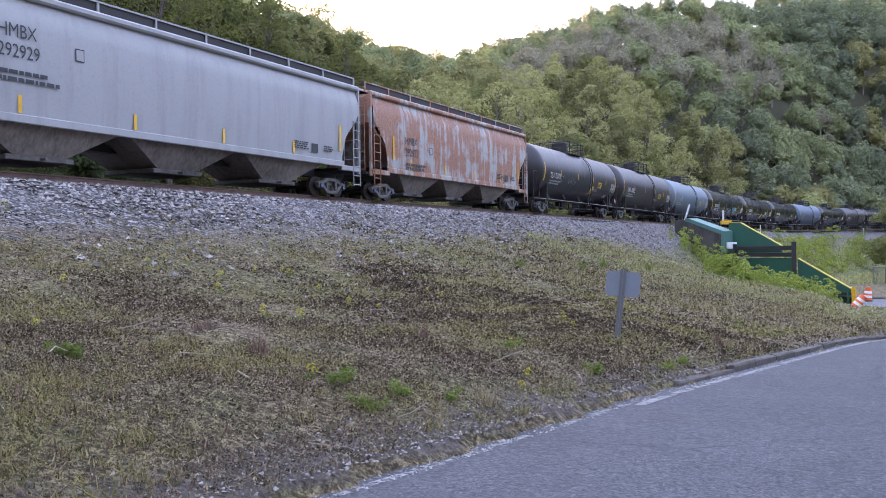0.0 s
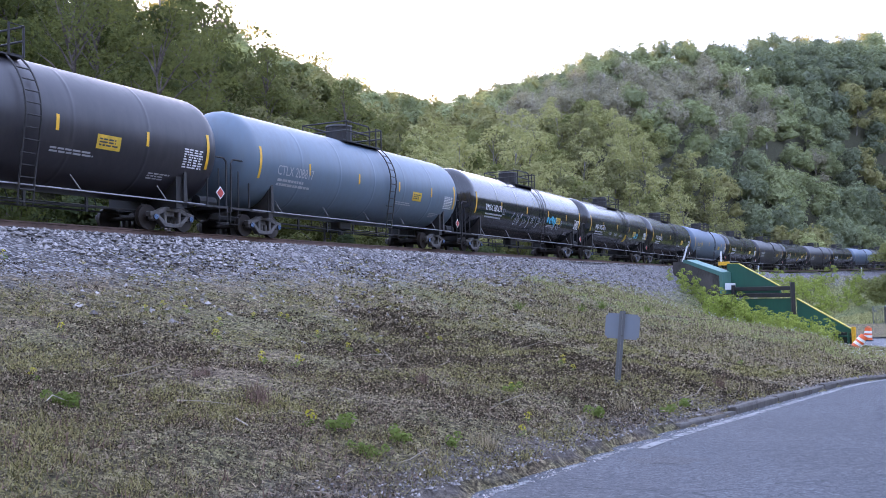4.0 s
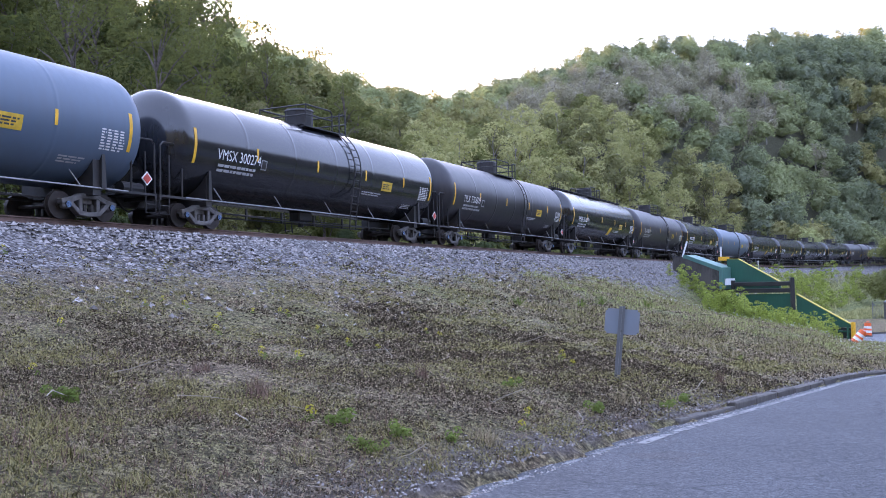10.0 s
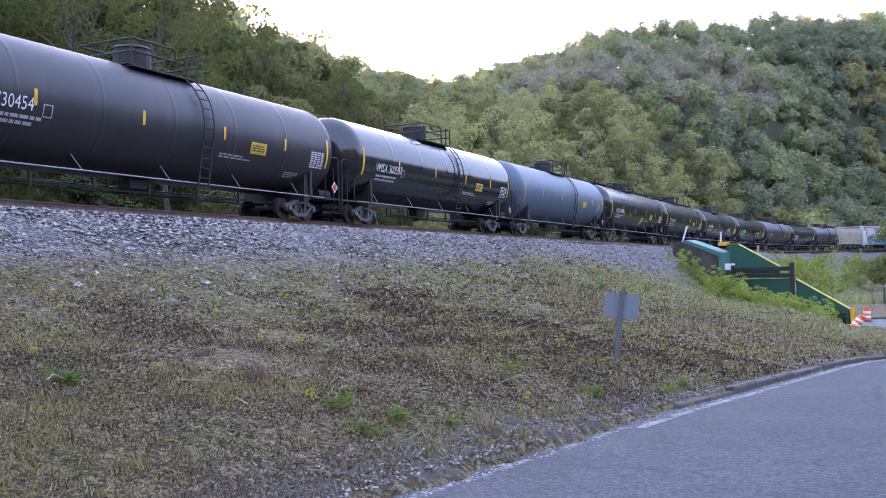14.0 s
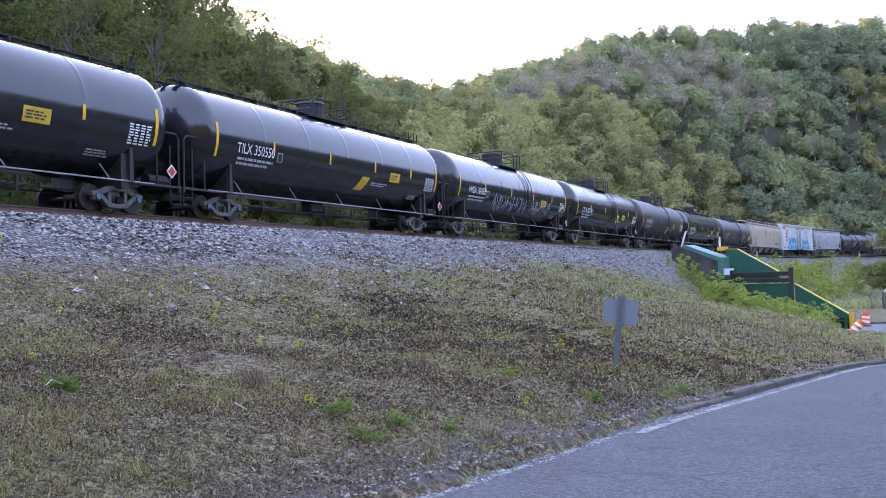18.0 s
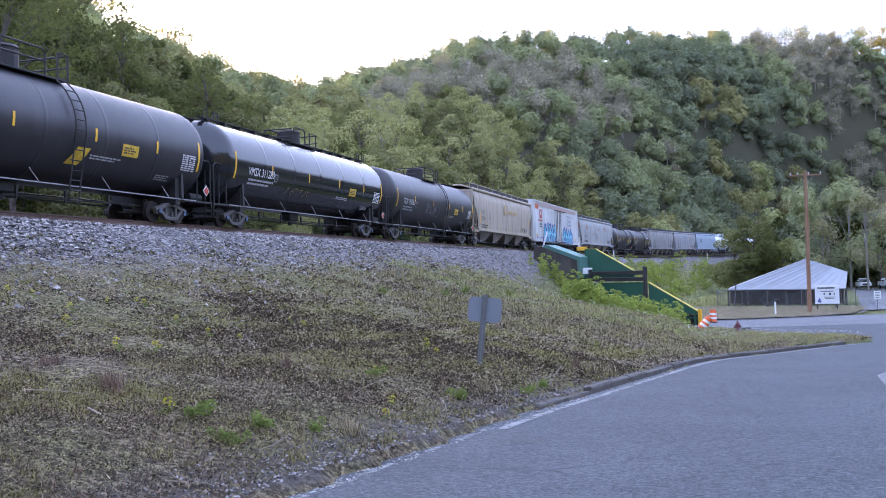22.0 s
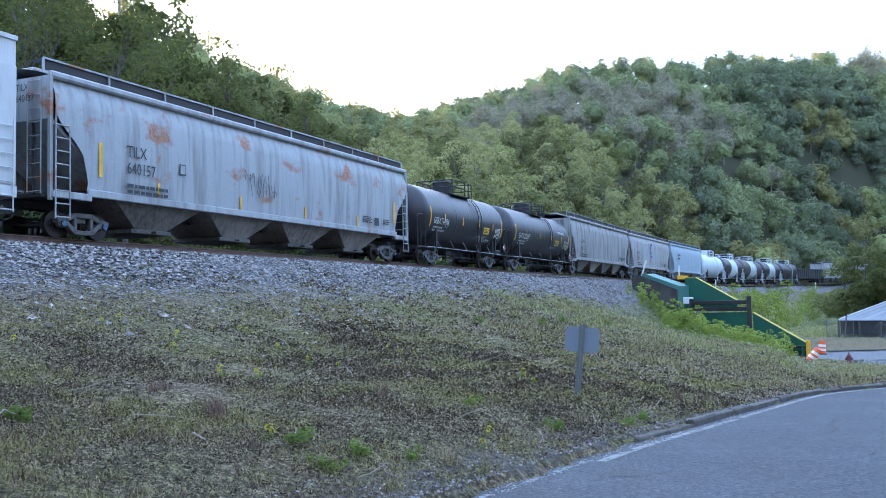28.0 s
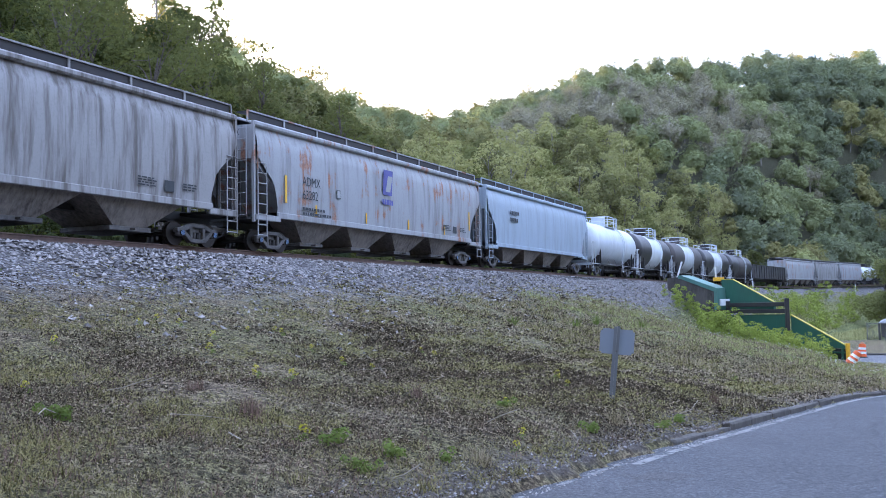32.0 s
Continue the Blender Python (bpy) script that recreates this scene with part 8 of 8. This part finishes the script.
def sedan():
    v = tagged(new("sedan"), "silver-white sedan driving out of the underpass", "car")
    bm = bmesh.new()
    body_shell(bm, [(-2.65, 0.45, 0.88, 0.84, 0.8), (-2.55, 0.32, 0.98, 0.93, 0.88), (-1.3, 0.26, 1.02, 0.97, 0.92), (0.9, 0.26, 0.98, 0.97, 0.92), (2.2, 0.28, 0.86, 0.94, 0.84), (2.62, 0.4, 0.7, 0.82, 0.74)], 1.9)
    part("body", bm, CAR_SILVER, v)
    bm = bmesh.new()
    body_shell(bm, [(-1.75, 0.98, 1.02, 0.86, 0.8), (-1.05, 0.98, 1.42, 0.88, 0.66), (0.25, 0.98, 1.44, 0.88, 0.66), (1.1, 0.96, 1.0, 0.86, 0.78)], 1.9)
    part("cabin", bm, CAR_SILVER, v)
    for sd in (-1, 1):
        for x0, x1, t0, t1 in ((-1.3, -0.3, -0.92, -0.3), (-0.22, 0.85, -0.22, 0.22)):
            bm = bmesh.new()
            q = [(x0, sd * 0.885, 1.05), (x1, sd * 0.885, 1.05), (t1, sd * 0.735, 1.36), (t0, sd * 0.735, 1.36)]
            a = [bm.verts.new(p) for p in q]
            b = [bm.verts.new((p[0], p[1] - sd * 0.03, p[2])) for p in q]
            bm.faces.new(a)
            bm.faces.new(b[::-1])
            for i in range(4):
                bm.faces.new((a[i], b[i], b[(i + 1) % 4], a[(i + 1) % 4]))
            bmesh.ops.recalc_face_normals(bm, faces=bm.faces)
            part("side_window", bm, GLASS, v)
        bm = bmesh.new()
        box(bm, -0.1, sd * 0.975, 0.6, 2.6, 0.02, 0.06)
        part("side_trim", bm, RUBBER, v)
        bm = bmesh.new()
        box(bm, -2.6, sd * 0.66, 0.8, 0.1, 0.36, 0.16, bevel=0.02)
        part("tail_lamp", bm, LIGHT_RED, v)
        bm = bmesh.new()
        box(bm, 2.5, sd * 0.64, 0.68, 0.2, 0.32, 0.13, bevel=0.03)
        part("headlamp", bm, LIGHT_CLEAR, v)
        bm = bmesh.new()
        box(bm, 0.75, sd * 0.98, 1.06, 0.12, 0.16, 0.11, bevel=0.02)
        part("mirror", bm, CAR_SILVER, v)
    for q in (((0.36, 1.41), (1.06, 1.03)), ((-1.1, 1.4), (-1.7, 1.05))):
        bm = bmesh.new()
        (xa, za), (xb, zb) = q
        bm.faces.new([bm.verts.new(p) for p in ((xa, -0.64, za), (xa, 0.64, za), (xb, 0.76, zb), (xb, -0.76, zb))])
        bmesh.ops.translate(bm, verts=bm.verts, vec=(0.02 if xb > 0 else -0.02, 0, 0.03))
        part("windscreen" if xb > 0 else "rear_window", bm, GLASS, v)
    return v, [road_wheel(v, x, y, 0.33) for x in (-1.5, 1.45) for y in (-0.84, 0.84)]


def pickup(x, y, z, turn, label):
    v = tagged(new("pickup_truck"), label, "pickup truck", "parked white pickups")
    bm = bmesh.new()
    body_shell(bm, [(-2.8, 0.55, 1.25, 0.95, 0.95), (0.3, 0.5, 1.28, 0.98, 0.97), (1.3, 0.5, 1.25, 0.98, 0.95), (2.7, 0.5, 1.18, 0.96, 0.9), (2.85, 0.6, 1.05, 0.9, 0.85)], 2)
    part("body", bm, CAR_WHITE, v)
    bm = bmesh.new()
    body_shell(bm, [(-1.0, 1.25, 1.35, 0.9, 0.85), (-0.85, 1.25, 1.9, 0.92, 0.76), (0.7, 1.25, 1.92, 0.92, 0.76), (1.45, 1.22, 1.3, 0.9, 0.82)], 2)
    part("cab", bm, CAR_WHITE, v)
    bm = bmesh.new()
    a = [bm.verts.new(q) for q in ((0.84, -0.72, 1.84), (0.84, 0.72, 1.84), (1.44, 0.8, 1.34), (1.44, -0.8, 1.34))]
    bm.faces.new(a)
    part("windscreen", bm, GLASS, v)
    for s in (-1, 1):
        bm = bmesh.new()
        box(bm, 0.1, s * 0.86, 1.56, 1.4, 0.1, 0.4, Matrix.Rotation(s * 0.25, 3, "X"))
        part("side_window", bm, GLASS, v)
        bm = bmesh.new()
        box(bm, 2.8, s * 0.72, 0.98, 0.12, 0.3, 0.2)
        part("headlamp", bm, LIGHT_CLEAR, v)
        bm = bmesh.new()
        box(bm, 1.1, s * 1.08, 1.42, 0.1, 0.2, 0.2, bevel=0.02)
        part("mirror", bm, RUBBER, v)
    bm = bmesh.new()
    box(bm, 2.84, 0, 0.92, 0.08, 1.1, 0.32, bevel=0.02)
    part("grille", bm, RUBBER, v)
    bm = bmesh.new()
    box(bm, 2.9, 0, 0.6, 0.14, 1.8, 0.22, bevel=0.03)
    part("bumper", bm, RUBBER, v)
    for x_ in (-1.7, 1.85):
        for y_ in (-0.88, 0.88):
            road_wheel(v, x_, y_, 0.4)
    v.matrix_basis = pose(x, y, z, 0, 0, turn)


def flat_sheet(name, pts, lift, mat, label, category):
    bm = bmesh.new()
    v = [bm.verts.new((x, y, float(road_z(y)) + lift)) for x, y in pts]
    f = bm.faces.new(v)
    if f.normal.z < 0:
        f.normal_flip()
    tagged(link_mesh(name, bm, mat), label, category, kind="structure")


wing_wall()
bridge()
marker_post(19.95, 76.6, 1.85, 17, "leaning white marker post on the shoulder", 3.45)
marker_post(21.75, 71.5, 1.0, 0, "upright white marker post at the bridge end", 3.5)
for s in (88, 170):
    q = track_at(s, 4.2)
    marker_post(q[0], q[1], 1.6, 0, "upright white post beside the far track")
road_sign()
traffic_drum(30.1, 65.4, -2.36, 4, 10, "orange and white traffic drum standing on the road")
traffic_drum(24.8, 55.7, -2.2, 36, -20, "orange and white traffic drum tipped over on the verge")
hydrant(25.7, 52.4, -2.25)
flat_sheet("road_patch", [(2.72 + 0.48 * math.cos(a) * (1 + 0.18 * math.sin(3 * a + 1)), 11.45 + 0.34 * math.sin(a) * (1 + 0.2 * math.cos(5 * a))) for a in [k * 0.2618 for k in range(24)]], 0.016, asphalt_material("dark_patched_asphalt", (0.055, 0.056, 0.06)), "dark irregular repair patch in the asphalt", "road patch")
utility_pole(44.0, 75.8, -2.4, 12.6, 0.19, 2.6, "tall brown timber utility pole with a crossarm", turn=-30)
utility_pole(62.9, 90.1, -2.4, 11.5, 0.13, 0, "slim timber pole with two pale transformer cans", 2, -30)
for dx in (-0.5, 0.5):
    wire("overhead_wire", (44.0 + dx, 75.7, 6.0 + dx * 0.4), (63.0, 90.0, 8.2), 0.6)
    wire("overhead_wire", (63.0, 90.0, 8.0), (110.0, 100.0, 9.0 + dx), 0.8)
wire("guy_wire", (44.0, 75.8, 9.4), (39.0, 78.0, 5.0), 0.3)
shed()
fence()
sign_board()
small_sign(52.4, 78.6, -2.4, 0.62, 0.75, 1.75, "small white notice on a post by the driveway")
marker_post(39.2, 72.9, 1.4, 0, "white marker post with a yellow top on the verge")
pickup(95.5, 147.0, -2.3, -115, "white pickup truck parked facing the road")
pickup(100.5, 147.5, -2.3, -108, "white pickup truck with a black grille, parked")
VAN, VAN_WHEELS = minivan()
SEDAN, SEDAN_WHEELS = sedan()
flat_sheet("driveway", [(50.2, 77.5), (58.5, 76.0), (104, 140), (106, 152), (92, 152), (90, 141)], 0.03, ASPHALT_PALE, "narrow asphalt driveway to the yard", "driveway")
flat_sheet("verge", [(28.5, 69.2), (33, 68.3), (40, 69.0), (45.5, 71.6), (50, 77.2), (54.5, 83.4), (43, 92.6), (33, 90), (29, 80)], 0.1, GROUND, "low grass verge before the shed", "verge")
strip("far_kerb", [(54, 74.5), (50.2, 76.4), (45.8, 70.9), (40, 68.2), (33, 67.5), (28.4, 68.4)], 0.0, 0.35, 0.13, CONCRETE, "pale concrete kerb of the far verge", "kerb")
flat_sheet("concrete_apron", [(10.0, 14.6), (12.6, 19.0), (16.2, 23.0), (21, 24), (21, 12), (11, 10)], 0.02, asphalt_material("pale_concrete_apron", (0.16, 0.16, 0.165)), "pale concrete apron joining the road", "apron")
_rng = np.random.RandomState(77)
for x, y, k, sc in ((68.5, 133.4, 1, 1.1), (66.5, 136.0, 2, 0.95), (70.5, 134.0, 1, 0.9), (72, 131, 2, 0.8), (112, 168, 1, 1.3), (120, 170, 3, 1.3), (126, 160, 0, 1.2), (104, 174, 1, 1.2), (116, 152, 1, 0.8), (122, 150, 2, 0.8),
                    (90, 165, 0, 1.0), (98, 170, 1, 1.1), (106, 168, 0, 1.1), (84, 160, 1, 1.0), (114, 165, 1, 1.2)):
    plant(k, 1 if y < 140 else 2, x, y, ground_at(x, y) - 0.2, sc * (0.85 if k == 1 else 1), _rng)
for i in range(70):
    s_, o_ = _rng.uniform(71, 160), _rng.uniform(5.5, 13)
    x, y, _a = track_at(s_, o_)
    plant(6, 1, x, y, ground_at(x, y) - 0.15, _rng.uniform(0.5, 1.6), _rng, i % 3)


motions()
